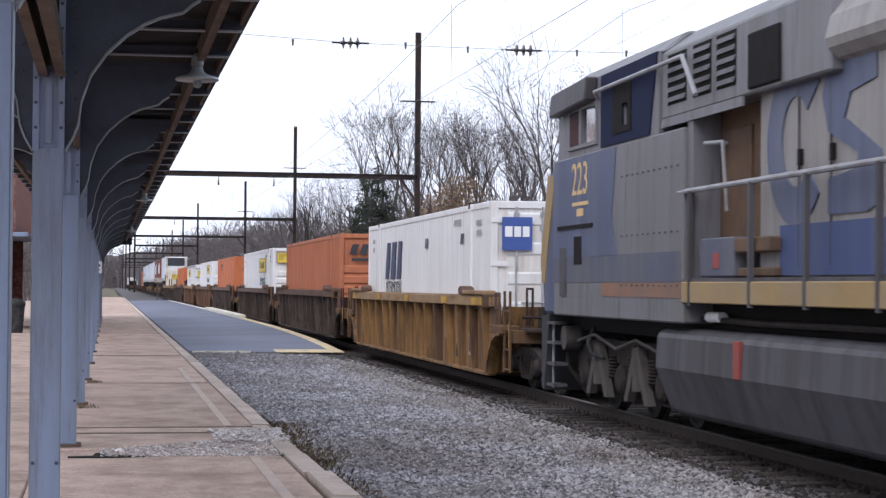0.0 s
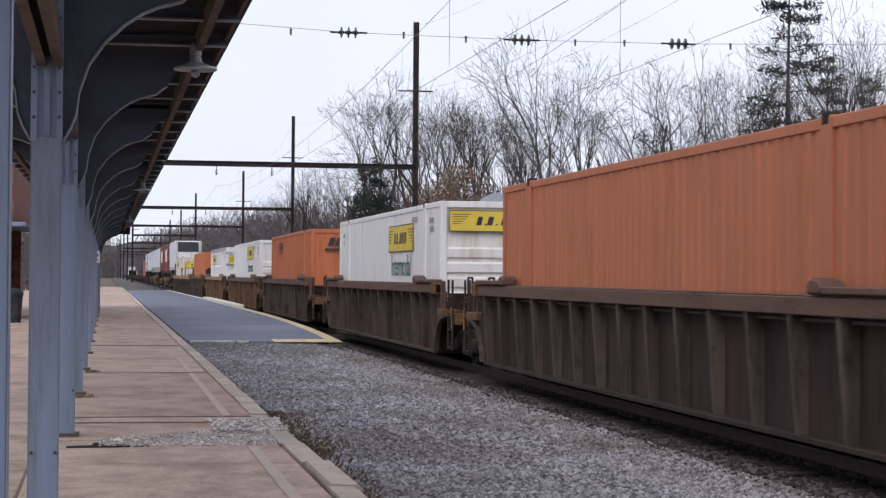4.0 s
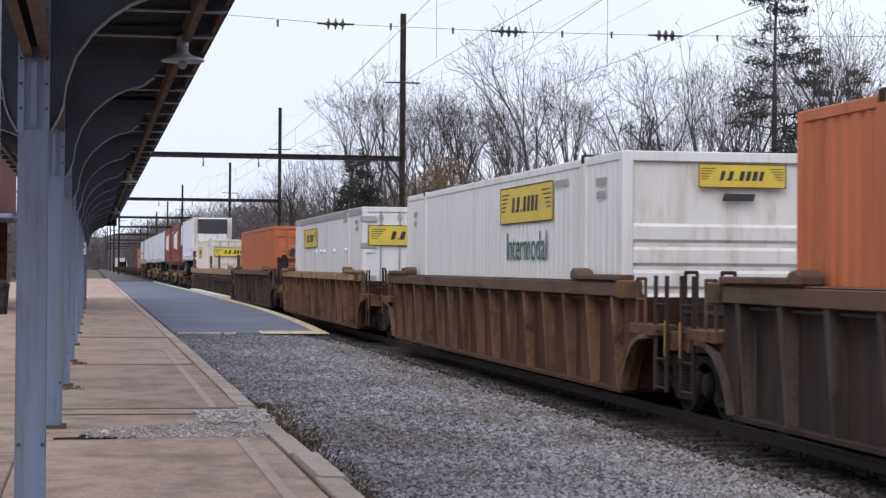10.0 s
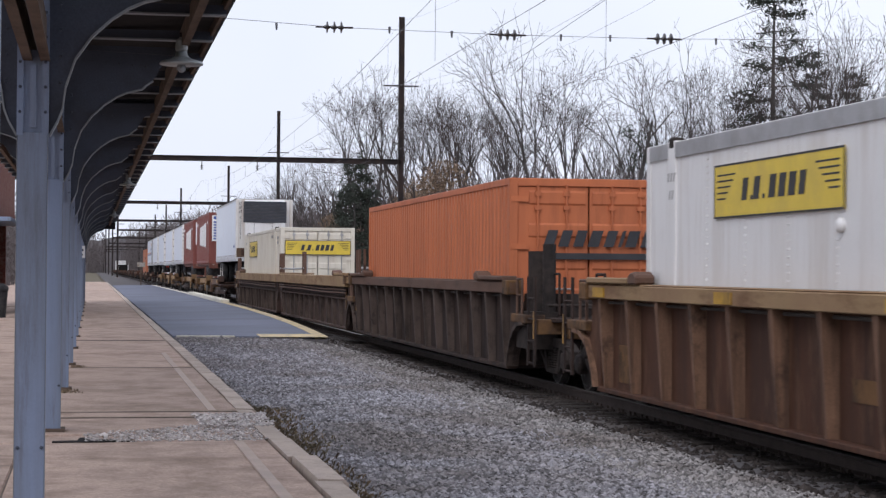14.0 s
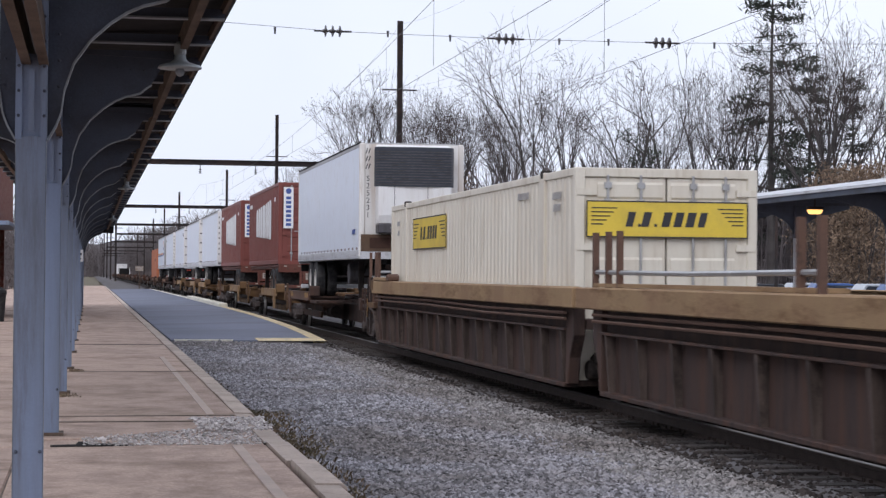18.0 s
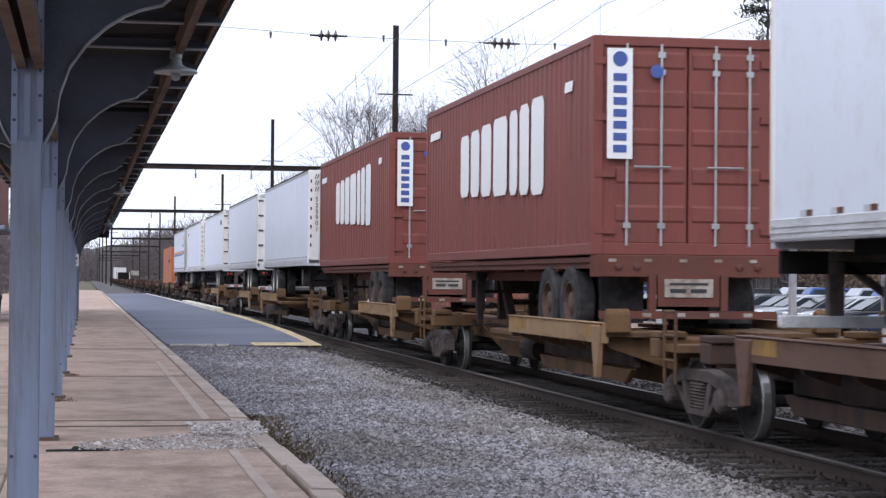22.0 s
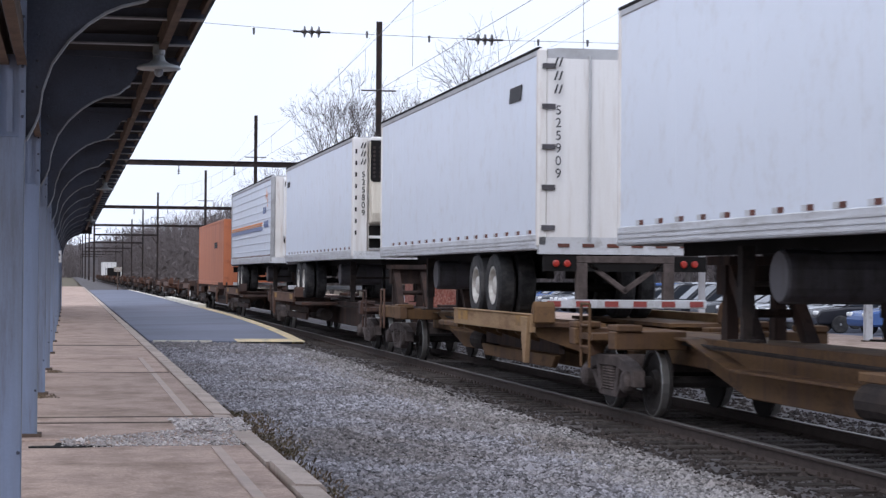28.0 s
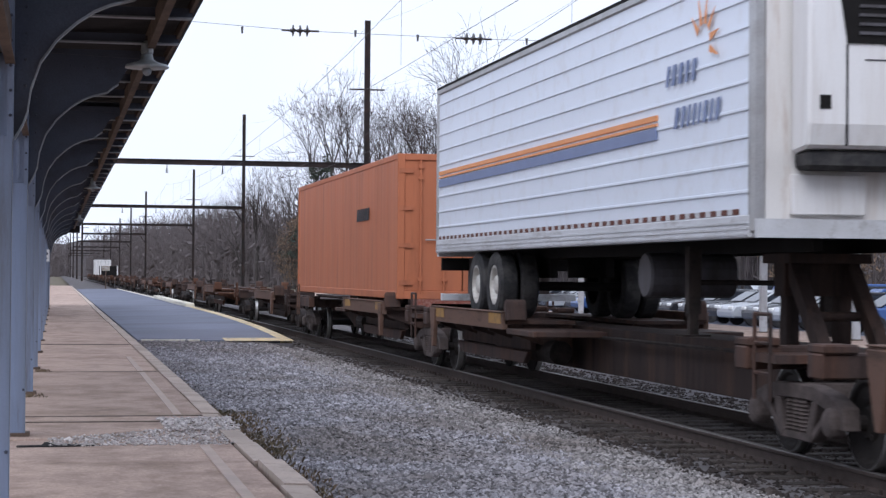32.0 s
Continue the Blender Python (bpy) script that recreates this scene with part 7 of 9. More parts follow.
def cooling_unit(c, front, s, height, body, side_grille=False, square=False):
    """Boxy cooling unit on a trailer's front: pale cheeks, black upper grille with level slats, dark port and skirt."""
    def slab(x0, x1, d0, d1, z0, z1):
        return box(x0, x1, min(front - s * d0, front - s * d1), max(front - s * d0, front - s * d1), z0, z1)

    u = part("cooling_unit", Shape().prism("x", [(front, 0.74), (front - s * 0.38, 0.78), (front - s * 0.44, 1.0), (front - s * 0.44, height - 0.3), (front - s * 0.36, height - 0.1), (front, height - 0.04)], -0.91, 0.91), body, c, "boxy cooling unit with pale cheeks", bevel=0.03)
    top = height - 0.1
    if side_grille:
        # tall black side grille, pale cap, tan doors with seams
        g = part("side_grille", Shape().prism("y", [(-0.94, 1.78), (-0.90, 1.72), (-0.62, 1.72), (-0.56, 1.8), (-0.56, top - 0.12), (-0.62, top), (-0.94, top)], min(front - s * 0.41, front - s * 0.475), max(front - s * 0.41, front - s * 0.475)), "void_black", u, "tall black side grille", bevel=0.02)
        for k in range(8):
            for x in (-0.86, -0.72):
                part("vent_hole", Shape().turned((x, front - s * 0.474, 1.84 + 0.095 * k), (0, -s, 0), [(0.035, 0), (0.035, 0.006), (0.02, 0.008)], 8), "black_steel", g)
        part("cap", slab(-0.93, 0.93, 0.0, 0.47, top - 0.04, top + 0.08), "white_box", u, "white top cap", bevel=0.04)
        part("door_gap", slab(-0.56, 0.9, 0.43, 0.446, 1.80, 1.82), "void_black", u)
        part("door_gap", slab(-0.12, -0.10, 0.43, 0.446, 0.8, 1.80), "void_black", u)
        part("open_shelf", slab(-0.9, 0.9, 0.0, 0.05, 0.2, 0.72), "void_black", u, "dark open shelf")
        part("shelf_bar", slab(-0.92, 0.92, 0.0, 0.3, 0.42, 0.48), "white_box", u)
        for sx in (-1, 1):
            p = part("front_pillar", slab(min(sx * 1.285, sx * 0.95), max(sx * 1.285, sx * 0.95), 0.0, 0.06, 0.0, height - 0.02), "white_box", c, "white front pillar with dark slots", bevel=0.015)
            for k in range(8):
                part("slot", slab(sx * 1.22 - 0.02, sx * 1.22 + 0.02, 0.058, 0.064, 0.5 + k * 0.27, 0.6 + k * 0.27), "void_black", p)
        return
    if square:
        # wide rounded grille over plain doors, grey skirt, rusty beams under it
        g = part("grille", Shape().prism("z", [(-0.98, front - s * 0.30), (-0.9, front - s * 0.44), (0.0, front - s * 0.50), (0.9, front - s * 0.44), (0.98, front - s * 0.30)], 1.70, top - 0.02), "grille_blue", u, "wide rounded dark grille")
        for k in range(13):
            zz = 1.74 + k * (top - 1.82) / 13
            part("slat", Shape().prism("z", [(-0.985, front - s * 0.31), (-0.905, front - s * 0.452), (0.0, front - s * 0.512), (0.905, front - s * 0.452), (0.985, front - s * 0.31)], zz, zz + 0.026), "tank_grey", g)
        for x in (-0.5, 0.32):
            part("panel_gap", slab(x - 0.006, x + 0.006, 0.43, 0.446, 0.8, 1.70), "tank_grey", u)
        part("skirt", slab(-0.9, 0.9, 0.0, 0.42, 0.56, 0.80), "tank_grey", u, "grey skirt", bevel=0.03)
        part("front_beam", slab(-1.26, 1.26, 0.0, 0.07, 0.12, 0.54), "rusty_panel", c, "rusty front beam", bevel=0.01)
        for x, mat in ((-1.05, "rust_dark"), (-0.45, "tan_patch"), (0.2, "rusty_white")):
            part("beam_panel", slab(x, x + 0.5, 0.07, 0.085, 0.2, 0.46), mat, c, "rust-stained panel")
        return
    y0, y1 = front - s * 0.43, front - s * 0.462
    part("grille", Shape().prism("y", [(-0.53, 1.76), (0.9, 1.76), (0.9, top - 0.1), (-0.9, top - 0.1), (-0.9, top - 0.26), (-0.62, top - 0.34)], min(y0, y1), max(y0, y1)), "void_black", u, "black cooling grille")
    for k in range(8):
        part("slat", slab(-0.42, 0.84, 0.46, 0.478, 1.84 + k * 0.085, 1.868 + k * 0.085), "tank_grey", u)
    part("panel_gap", slab(-0.54, -0.52, 0.43, 0.445, 0.8, 1.75), "void_black", u)
    part("port", slab(-0.80, -0.69, 0.43, 0.45, 1.14, 1.27), "void_black", u, "small square dark port")
    part("door_line", slab(-0.35, 0.5, 0.43, 0.446, 1.6, 1.615), "tank_grey", u)
    part("skirt", slab(-0.88, 0.88, 0.0, 0.33, 0.58, 0.76), "black", u, "black rounded skirt", bevel=0.04)


def trailer(p, length, label, nose_near, height=2.78, z=2.13, ribbed=False, tank=True, side_grille=False):
    """A refrigerated road trailer; nose_near: its cooling unit faces the near end."""
    c = on_train("semi_trailer", label, "trailer", "trailers", p, RAIL + z)
    w = 1.29
    for sx in (-1, 1):
        if ribbed:
            prof = []
            zz = 0.14
            while zz < height - 0.12:
                prof += [(sx * (w - 0.02), zz), (sx * (w - 0.02), zz + 0.225), (sx * (w - 0.002), zz + 0.235), (sx * (w - 0.002), zz + 0.258)]
                zz += 0.265
            prof += [(sx * (w - 0.08), zz), (sx * (w - 0.08), 0.14)]
            part("side_wall", Shape().prism("y", prof, 0.12, length - 0.12), "aluminium", c, "pale side with level ribs")
        else:
            part("side_wall", box(min(sx * (w - 0.08), sx * (w - 0.006)), max(sx * (w - 0.08), sx * (w - 0.006)), 0.12, length - 0.12, 0.16, height - 0.1), "aluminium", c, "smooth pale side")
            seam = Shape()
            for k in range(1, int(length / 1.22)):
                seam.box(min(sx * (w - 0.007), sx * (w - 0.004)), max(sx * (w - 0.007), sx * (w - 0.004)), k * 1.22 - 0.0015, k * 1.22 + 0.0015, 0.17, height - 0.11)
            part("panel_seams", seam, "aluminium", c)
        part("bottom_rail", Shape().box(min(sx * (w - 0.1), sx * (w + 0.012)), max(sx * (w - 0.1), sx * (w + 0.012)), 0.06, length - 0.06, -0.06, 0.16), "pale_metal", c, "scuffed pale metal bottom rail", bevel=0.01)
        for zz in (-0.035, 0.02, 0.075):
            part("rail_bead", box(min(sx * (w + 0.01), sx * (w + 0.022)), max(sx * (w + 0.01), sx * (w + 0.022)), 0.08, length - 0.08, zz, zz + 0.022), "pale_metal", c)
        part("top_rail", Shape().box(min(sx * (w - 0.1), sx * (w + 0.006)), max(sx * (w - 0.1), sx * (w + 0.006)), 0.06, length - 0.06, height - 0.11, height - 0.005), "bare_metal", c, bevel=0.02)
        for yy in (0.0, length - 0.13):
            part("corner_post", box(min(sx * (w - 0.14), sx * (w + 0.008)), max(sx * (w - 0.14), sx * (w + 0.008)), yy, yy + 0.13, -0.02, height), "bare_metal" if ribbed else "rusty_white", c, bevel=0.03)
    step = 0.32 if ribbed else 0.72
    for k in range(int(length / step) - 1):
        for q, mesh in enumerate((RED_MARK, WHITE_MARK)):
            part("reflector", mesh, "red_paint", c).location = (-w, 0.4 + k * step + q * 0.14, 0.195)
    for sx in (-1, 1):
        part("roof_edge", box(min(sx * (w - 0.05), sx * (w + 0.012)), max(sx * (w - 0.05), sx * (w + 0.012)), 0.03, length - 0.03, height - 0.02, height + 0.018), "void_black", c, "dark roof edge")
    part("roof", Shape().prism("y", [(-w + 0.05, height - 0.02), (-w + 0.3, height + 0.015), (w - 0.3, height + 0.015), (w - 0.05, height - 0.02)], 0.05, length - 0.05), "bare_metal", c)
    # floor and beams carry the under-trailer shade as near-black colour
    part("floor", box(-w + 0.08, w - 0.08, 0.05, length - 0.05, -0.03, 0.12), "void_black", c)
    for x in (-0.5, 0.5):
        part("cross_member", box(x - 0.05, x + 0.05, 0.3, length - 0.3, -0.18, -0.03), "void_black", c)
    front, back = (0.0, length) if nose_near else (length, 0.0)
    s = 1 if nose_near else -1
    part("front_wall", box(-w + 0.13, w - 0.13, min(front + s * 0.04, front + s * 0.1), max(front + s * 0.04, front + s * 0.1), -0.02, height - 0.02), "rusty_white", c, "stained pale front wall")
    cooling_unit(c, front, s, height, "cream_box" if side_grille else "white_box", side_grille, not ribbed)
    part("bumper", box(-w + 0.02, w - 0.02, min(front, front - s * 0.06), max(front, front - s * 0.06), -0.06, 0.12), "pale_metal", c, "scuffed pale front sill")
    for sx in (-1, 1) if side_grille or ribbed else ():
        part("front_panel", box(min(sx * 0.15, sx * 0.9), max(sx * 0.15, sx * 0.9), min(front - s * 0.03, front + s * 0.05), max(front - s * 0.03, front + s * 0.05), 0.16, 0.55), "white_box", c, "white lower front panel", bevel=0.01)
    for sx in (-1, 1):
        d = part("door", box(min(sx * 0.012, sx * (w - 0.13)), max(sx * 0.012, sx * (w - 0.13)), min(back + s * 0.0, back - s * 0.06), max(back + s * 0.0, back - s * 0.06), 0.12, height - 0.14), "white_box", c, "closed rear door")
        part("lock_rod", Shape().rod((sx * 0.55, back + s * 0.03, 0.08), (sx * 0.55, back + s * 0.03, height - 0.1), 0.02), "bare_metal", d)
        for k in range(5):
            zz = 0.25 + k * (height - 0.5) / 4
            part("hinge", box(min(sx * (w - 0.24), sx * (w - 0.05)), max(sx * (w - 0.24), sx * (w - 0.05)), min(back, back + s * 0.03), max(back, back + s * 0.03), zz - 0.035, zz + 0.035), "tank_grey", d)
    lo, hi = min(back, back - s * 0.11), max(back, back - s * 0.11)
    part("rear_header", box(-w + 0.13, w - 0.13, lo, hi, height - 0.14, height - 0.01), "bare_metal", c)
    part("rear_sill", box(-w + 0.02, w - 0.02, lo, hi, -0.12, 0.12), "pale_metal", c, "scuffed rear sill")
    guard = part("rear_guard", Shape().box(-0.72, 0.72, lo, hi, -0.24, -0.14).box(-0.72, -0.56, lo, hi, -0.78, -0.24).box(0.56, 0.72, lo, hi, -0.78, -0.24)
                 .prism("y", [(-0.56, -0.28), (-0.5, -0.24), (0.05, -0.62), (0.0, -0.68)], lo + 0.02, hi - 0.02).prism("y", [(0.56, -0.28), (0.5, -0.24), (-0.05, -0.62), (0.0, -0.68)], lo + 0.02, hi - 0.02), "truck_pale", c, "worn brown rear guard with crossed braces", bevel=0.008)
    part("guard_bar", box(-1.2, 1.2, lo - 0.01, hi + 0.01, -0.88, -0.76), "pale_metal", guard, "striped bumper bar", bevel=0.008)
    for k in range(6):
        part("bumper_stripe", box(-1.15 + k * 0.42, -0.95 + k * 0.42, min(back + s * 0.014, back + s * 0.018), max(back + s * 0.014, back + s * 0.018), -0.86, -0.78), "red_paint", guard)
    part("light_bar", box(-1.2, 1.2, lo + 0.02, hi - 0.02, -0.36, -0.14), "void_black", c, "dark light bar")
    for x in (-1.02, -0.86, 0.86, 1.02):
        part("tail_lamp", Shape().turned((x, back + s * 0.0, -0.25), (0, s, 0), [(0.05, -0.02), (0.05, 0.012), (0.03, 0.02)], 12), "red_lens", c)
    for k in range(6):
        a = -1.0 + k * 0.36
        part("tape", box(a, a + 0.17, min(back + s * 0.012, back - s * 0.0), max(back + s * 0.012, back - s * 0.0), -0.02, 0.03), "chassis_red", c, "red reflective tape")
    bogie(c, back - s * 3.65, "hub", -0.05)
    legs(c, front + s * 3.1, -0.1)
    if tank:
        part("fuel_tank", Shape().turned((-0.95, front + s * 4.4, -0.42), (1, 0, 0), [(0.25, 0), (0.27, 0.03), (0.27, 1.05), (0.25, 1.08)], 18), "tank_grey", c, "cylindrical fuel tank")
    return c


def chassis(p, length, label):
    """A road chassis under a sea container."""
    c = on_train("container_chassis", label, "trailer chassis", "container chassis", p, RAIL + 1.98)
    part("main_rail", Shape().box(-0.5, -0.38, 0.05, length, -0.3, 0.05).box(0.38, 0.5, 0.05, length, -0.3, 0.05), "chassis_red", c)
    for y in np.linspace(0.3, length - 0.3, 7):
        part("cross_bar", box(-1.2, 1.2, y - 0.05, y + 0.05, -0.16, 0.04), "chassis_red", c)
    for sx in (-1, 1):
        part("side_rail", Shape().prism("y", [(sx * 1.16, -0.13), (sx * 1.21, -0.13), (sx * 1.21, -0.06), (sx * 1.25, -0.05), (sx * 1.25, 0.02), (sx * 1.16, 0.02)], 0.25, length - 0.1), "chassis_red", c, "dusty red stepped side rail", bevel=0.006)
    part("rear_bolster", box(-1.27, 1.27, -0.02, 0.22, -0.24, 0.05), "chassis_red", c, "rusty red rear bolster with lamps", bevel=0.01)
    part("plate_panel", Shape().box(-0.42, 0.42, -0.04, 0.0, -0.62, -0.2), "chassis_red", c)
    part("plate", box(-0.33, 0.33, -0.055, -0.041, -0.5, -0.26), "stencil", c, "pale plate with plain bars")
    part("plate_bars", Shape().box(-0.26, 0.26, -0.062, -0.056, -0.34, -0.31).box(-0.26, -0.04, -0.062, -0.056, -0.44, -0.39).box(0.02, 0.24, -0.062, -0.056, -0.44, -0.39), "letter_black", c)
    part("bumper", box(-1.2, 1.2, -0.08, 0.02, -0.78, -0.68), "chassis_red", c, "dirty red and white striped bumper")
    for k in range(5):
        part("bumper_stripe", box(-1.1 + k * 0.46, -0.98 + k * 0.46, -0.086, -0.081, -0.755, -0.705), "stencil", c)
        part("tape", box(-1.08 + k * 0.48, -0.98 + k * 0.48, -0.028, -0.021, -0.04, 0.0), "stencil", c, "worn pale tape")
    for sx in (-1, 1):
        part("guard_post", box(min(sx * 0.44, sx * 0.54), max(sx * 0.44, sx * 0.54), -0.05, 0.05, -0.68, -0.2), "chassis_red", c, "rusty red guard post", bevel=0.006)
    for x in (-0.95, -0.7, 0.7, 0.95):
        part("tail_lamp", Shape().turned((x, -0.02, -0.1), (0, -1, 0), [(0.05, 0), (0.05, 0.02), (0.02, 0.03)], 12), "chassis_red", c)
    for x in (-0.75, 0.75):
        part("mud_flap", box(x - 0.3, x + 0.3, 0.5, 0.52, -0.85, -0.1), "black", c)
    bogie(c, 2.0, "dark_hub", -0.06)
    legs(c, length - 2.8, -0.1)
    return c


# loads and cars, from the locomotive back
def letter_row(c, y, z, widths, height, mat, label, width=2.59, gap=0.06):
    return bars(c, side_face(width, y, z), widths, height, mat, "lettering", label, gap)


def large_forms(c, y, z):
    """Seven large white upright blocks with cut corners, growing a little towards the near end."""
    x = -3.1
    for k, w in enumerate((0.74, 0.72, 0.8, 1.05, 0.55, 0.62, 0.8)):
        h, cc, b = 0.53 + 0.03 * k, 0.1, w * 0.94
        form = [(x + cc, -h), (x + b - cc, -h), (x + b, -h + cc), (x + b, h - cc), (x + b - cc, h), (x + cc, h), (x, h - cc), (x, -h + cc)]
        ob = part("block_form", Shape().prism("z", form, -0.004, 0.004), "letter_white", c, "large white block form")
        ob.matrix_basis = side_face(2.59, y, z)
        x += w + 0.14


def yellow_sign(c, y, z, w, h, width=2.59):
    """Yellow panel with dark wing lines and plain letter blocks."""
    s = part("sign_panel", Shape().box(-w / 2, w / 2, -h / 2, h / 2, -0.003, 0.004), "sign_yellow", c, "yellow panel with dark bars")
    s.matrix_basis = side_face(width, y, z)
    sign_marks(s, w, h)


def sign_marks(s, w, h):
    e = h * 0.035
    part("border", Shape().box(-w / 2, w / 2, -h / 2, -h / 2 + e, 0.004, 0.007).box(-w / 2, w / 2, h / 2 - e, h / 2, 0.004, 0.007).box(-w / 2, -w / 2 + e, -h / 2 + e, h / 2 - e, 0.004, 0.007).box(w / 2 - e, w / 2, -h / 2 + e, h / 2 - e, 0.004, 0.007), "letter_black", s)
    for k in range(5):
        for sx in (-1, 1):
            a, q, zz = sx * w * 0.47, sx * w * (0.31 + 0.022 * k), h * (0.3 - 0.11 * k)
            part("wing_line", box(min(a, q), max(a, q), zz - h * 0.016, zz + h * 0.016, 0.004, 0.007), "letter_black", s)
    x = -w * 0.25
    for k, lw in enumerate((0.055, 0.016, 0.06, 0.016, 0.0, 0.062, 0.062, 0.065, 0.055)):
        if lw > 0.03:
            q = h * 0.05
            part("letter_block", Shape().prism("z", [(x - q, -h * 0.2), (x + w * lw * 0.8 - q, -h * 0.2), (x + w * lw * 0.8 + q, h * 0.2), (x + q, h * 0.2)], 0.004, 0.008), "letter_black", s)
        elif lw:
            part("letter_block", box(x, x + w * lw, -h * 0.2, -h * 0.12, 0.004, 0.008), "letter_black", s)
        x += w * (lw + 0.012 if lw else 0.025)


def end_sign(c, z, w, h, x=0.0):
    s = part("sign_panel", Shape().box(-w / 2, w / 2, -h / 2, h / 2, -0.003, 0.004), "sign_yellow", c, "yellow panel with dark bars")
    s.matrix_basis = end_face(x, z, 0.03)
    sign_marks(s, w, h)


def faint_marks(c, length):
    """Faint grey rows of small blocks where codes are painted near the ends of a container side."""
    for yy, z, n in ((1.0, 2.55, 5), (1.0, 2.38, 4), (3.1, 2.62, 7), (length - 1.0, 2.5, 3), (length - 1.0, 2.3, 2)):
        letter_row(c, yy, z, (0.07,) * n, 0.10, "grey_mark", "faint grey code blocks", gap=0.035)


# first well car: white container
well_car(31.2, 17.0, "well_tan", "chord_tan", "rusty tan well car with ribbed sides", "spine_tan")
c = container(31.75, 15.4, 0.27, "white_box", "white steel container with a blue end panel and dark lettering blocks", posts=(1.9, 13.5), doors="doors", end_mat="rusty_white")
faint_marks(c, 15.4)
panel = part("blue_panel", box(-1.1, -0.57, -0.05, -0.032, 2.05, 2.62), "letter_blue", c, "blue square panel")
for x0, x1 in ((-1.05, -0.92), (-0.89, -0.77), (-0.74, -0.62)):
    part("panel_mark", box(x0, x1, -0.056, -0.051, 2.28, 2.46), "letter_white", panel)
letter_row(c, 11.08, 2.0, (0.6, 0.75, 0.6), 0.85, "letter_navy", "three dark blue letter blocks", gap=0.2)
for yy in (6.6, 2.6):
    letter_row(c, yy, 2.3, (0.12, 0.12), 0.2, "slate_blue", "small faded marking", gap=0.06)
words("INTERMODAL", 0.42, "letter_black", c, "lettering", side_face(2.59, 11.08, 1.24), "dark painted word", 0.93)
# second: faded orange container
well_car(52.9, 17.3, "well_dark", "chord_brown", "dark grimy well car with ribbed sides", "end_tan", brake_wheel=True)
c = container(53.3, 16.15, 0.27, "faded_orange", "faded orange steel container with ribbed end", posts=(1.9, 14.2))
bars(c, end_face(0.25, 2.45), (0.24, 0.24, 0.24, 0.26, 0.24, 0.08, 0.26, 0.24, 0.24), 0.3, "letter_black", "lettering", "dark lettering blocks on the end", 0.05)
part("stripe", Shape().box(-0.95, 1.15, -0.036, -0.03, 2.12, 2.2), "letter_black", c)
part("tag_box", Shape().box(-0.15, 0.25, -0.1, -0.02, 2.05, 2.3), "letter_white", c, "small white box with a dark square", bevel=0.01)
part("tag_square", box(0.05, 0.18, -0.108, -0.101, 2.1, 2.25), "letter_black", c)
# third: white container with yellow panel
well_car(75.0, 17.4, "well_brown", "chord_brown", "grimy brown well car with ribbed sides", "end_tan")
c = container(75.4, 16.2, 0.27, "white_box", "white steel container with yellow side panel and a rust-stained end", posts=(1.9, 14.2), end_mat="rusty_white")
faint_marks(c, 16.2)
yellow_sign(c, 5.06, 2.25, 3.5, 0.6)
words("Intermodal", 0.68, "letter_green", c, "lettering", side_face(2.59, 5.0, 1.42), "dark painted word", 0.93)
end_sign(c, 2.51, 2.25, 0.42)
# fourth: orange container
well_car(98.7, 16.4, "well_dark", "chord_brown", "dark grimy well car with ribbed sides", "end_tan")
c = container(99.2, 14.65, 0.27, "orange_box", "orange steel container with a plain end and dark lettering", posts=(1.9, 12.7), doors="plain")
bars(c, end_face(0.3, 2.5), (0.2, 0.2, 0.2, 0.22, 0.2, 0.07, 0.22, 0.2, 0.2), 0.26, "letter_black", "lettering", "dark lettering blocks on the end", 0.04)
part("stripe", Shape().box(-0.85, 1.1, -0.046, -0.04, 2.2, 2.28), "letter_black", c)
letter_row(c, 10.5, 2.5, (0.2, 0.2, 0.22, 0.2, 0.07, 0.22, 0.2), 0.22, "letter_faded", "faded dark lettering blocks", gap=0.05)
letter_row(c, 10.5, 2.28, (1.6,), 0.12, "letter_faded", "dark bar under the lettering")
# fifth: white container
well_car(119.2, 17.4, "well_rust", "chord_brown", "rust-brown well car with ribbed sides", "end_tan")
c = container(119.75, 16.3, 0.27, "white_box", "white steel container with yellow side panel and green letters", posts=(1.9, 14.2), end_mat="rusty_white")
faint_marks(c, 16.3)
yellow_sign(c, 5.35, 2.4, 3.5, 0.58)
words("Intermodal", 0.62, "letter_green", c, "lettering", side_face(2.59, 5.3, 1.55), "dark green painted word", 1.0)
end_sign(c, 2.6, 1.15, 0.3, 0.25)
bars(c, end_face(0.25, 2.33), (0.5,), 0.09, "letter_black", "lettering", "small dark lettering bar", 0.05)
# sixth: white container with riveted sides
well_car(142.3, 17.4, "well_rust", "chord_tan", "rusty well car with tan top chord and ribbed sides", "end_tan", ribs=15)
c = container(142.75, 15.4, 0.27, "white_box", "white riveted container with doors and yellow panels", corrugated="flat", posts=(2.6, 14.4), doors="doors", roof="bare_metal", frame_mat="white_box")
faint_marks(c, 15.4)
for k in range(1, 13):
    s = Shape()
    for i in range(34):
        for dy in (-0.025, 0.025):
            s.box(-1.289, -1.281, k * 1.2 + dy - 0.01, k * 1.2 + dy + 0.01, 0.2 + i * 0.076, 0.222 + i * 0.076)
    tagged(part("rivet_strip", s, "white_box", c), "row of small rivets", kind="stuff")
for yy in (3.0, 5.4, 7.6, 8.4, 9.5):
    part("vent_knob", Shape().turned((-1.285, yy, 1.85), (-1, 0, 0), [(0.07, -0.01), (0.07, 0.02), (0.045, 0.05), (0.02, 0.055)], 12), "white_box", c, "round white vent knob", smooth=True)
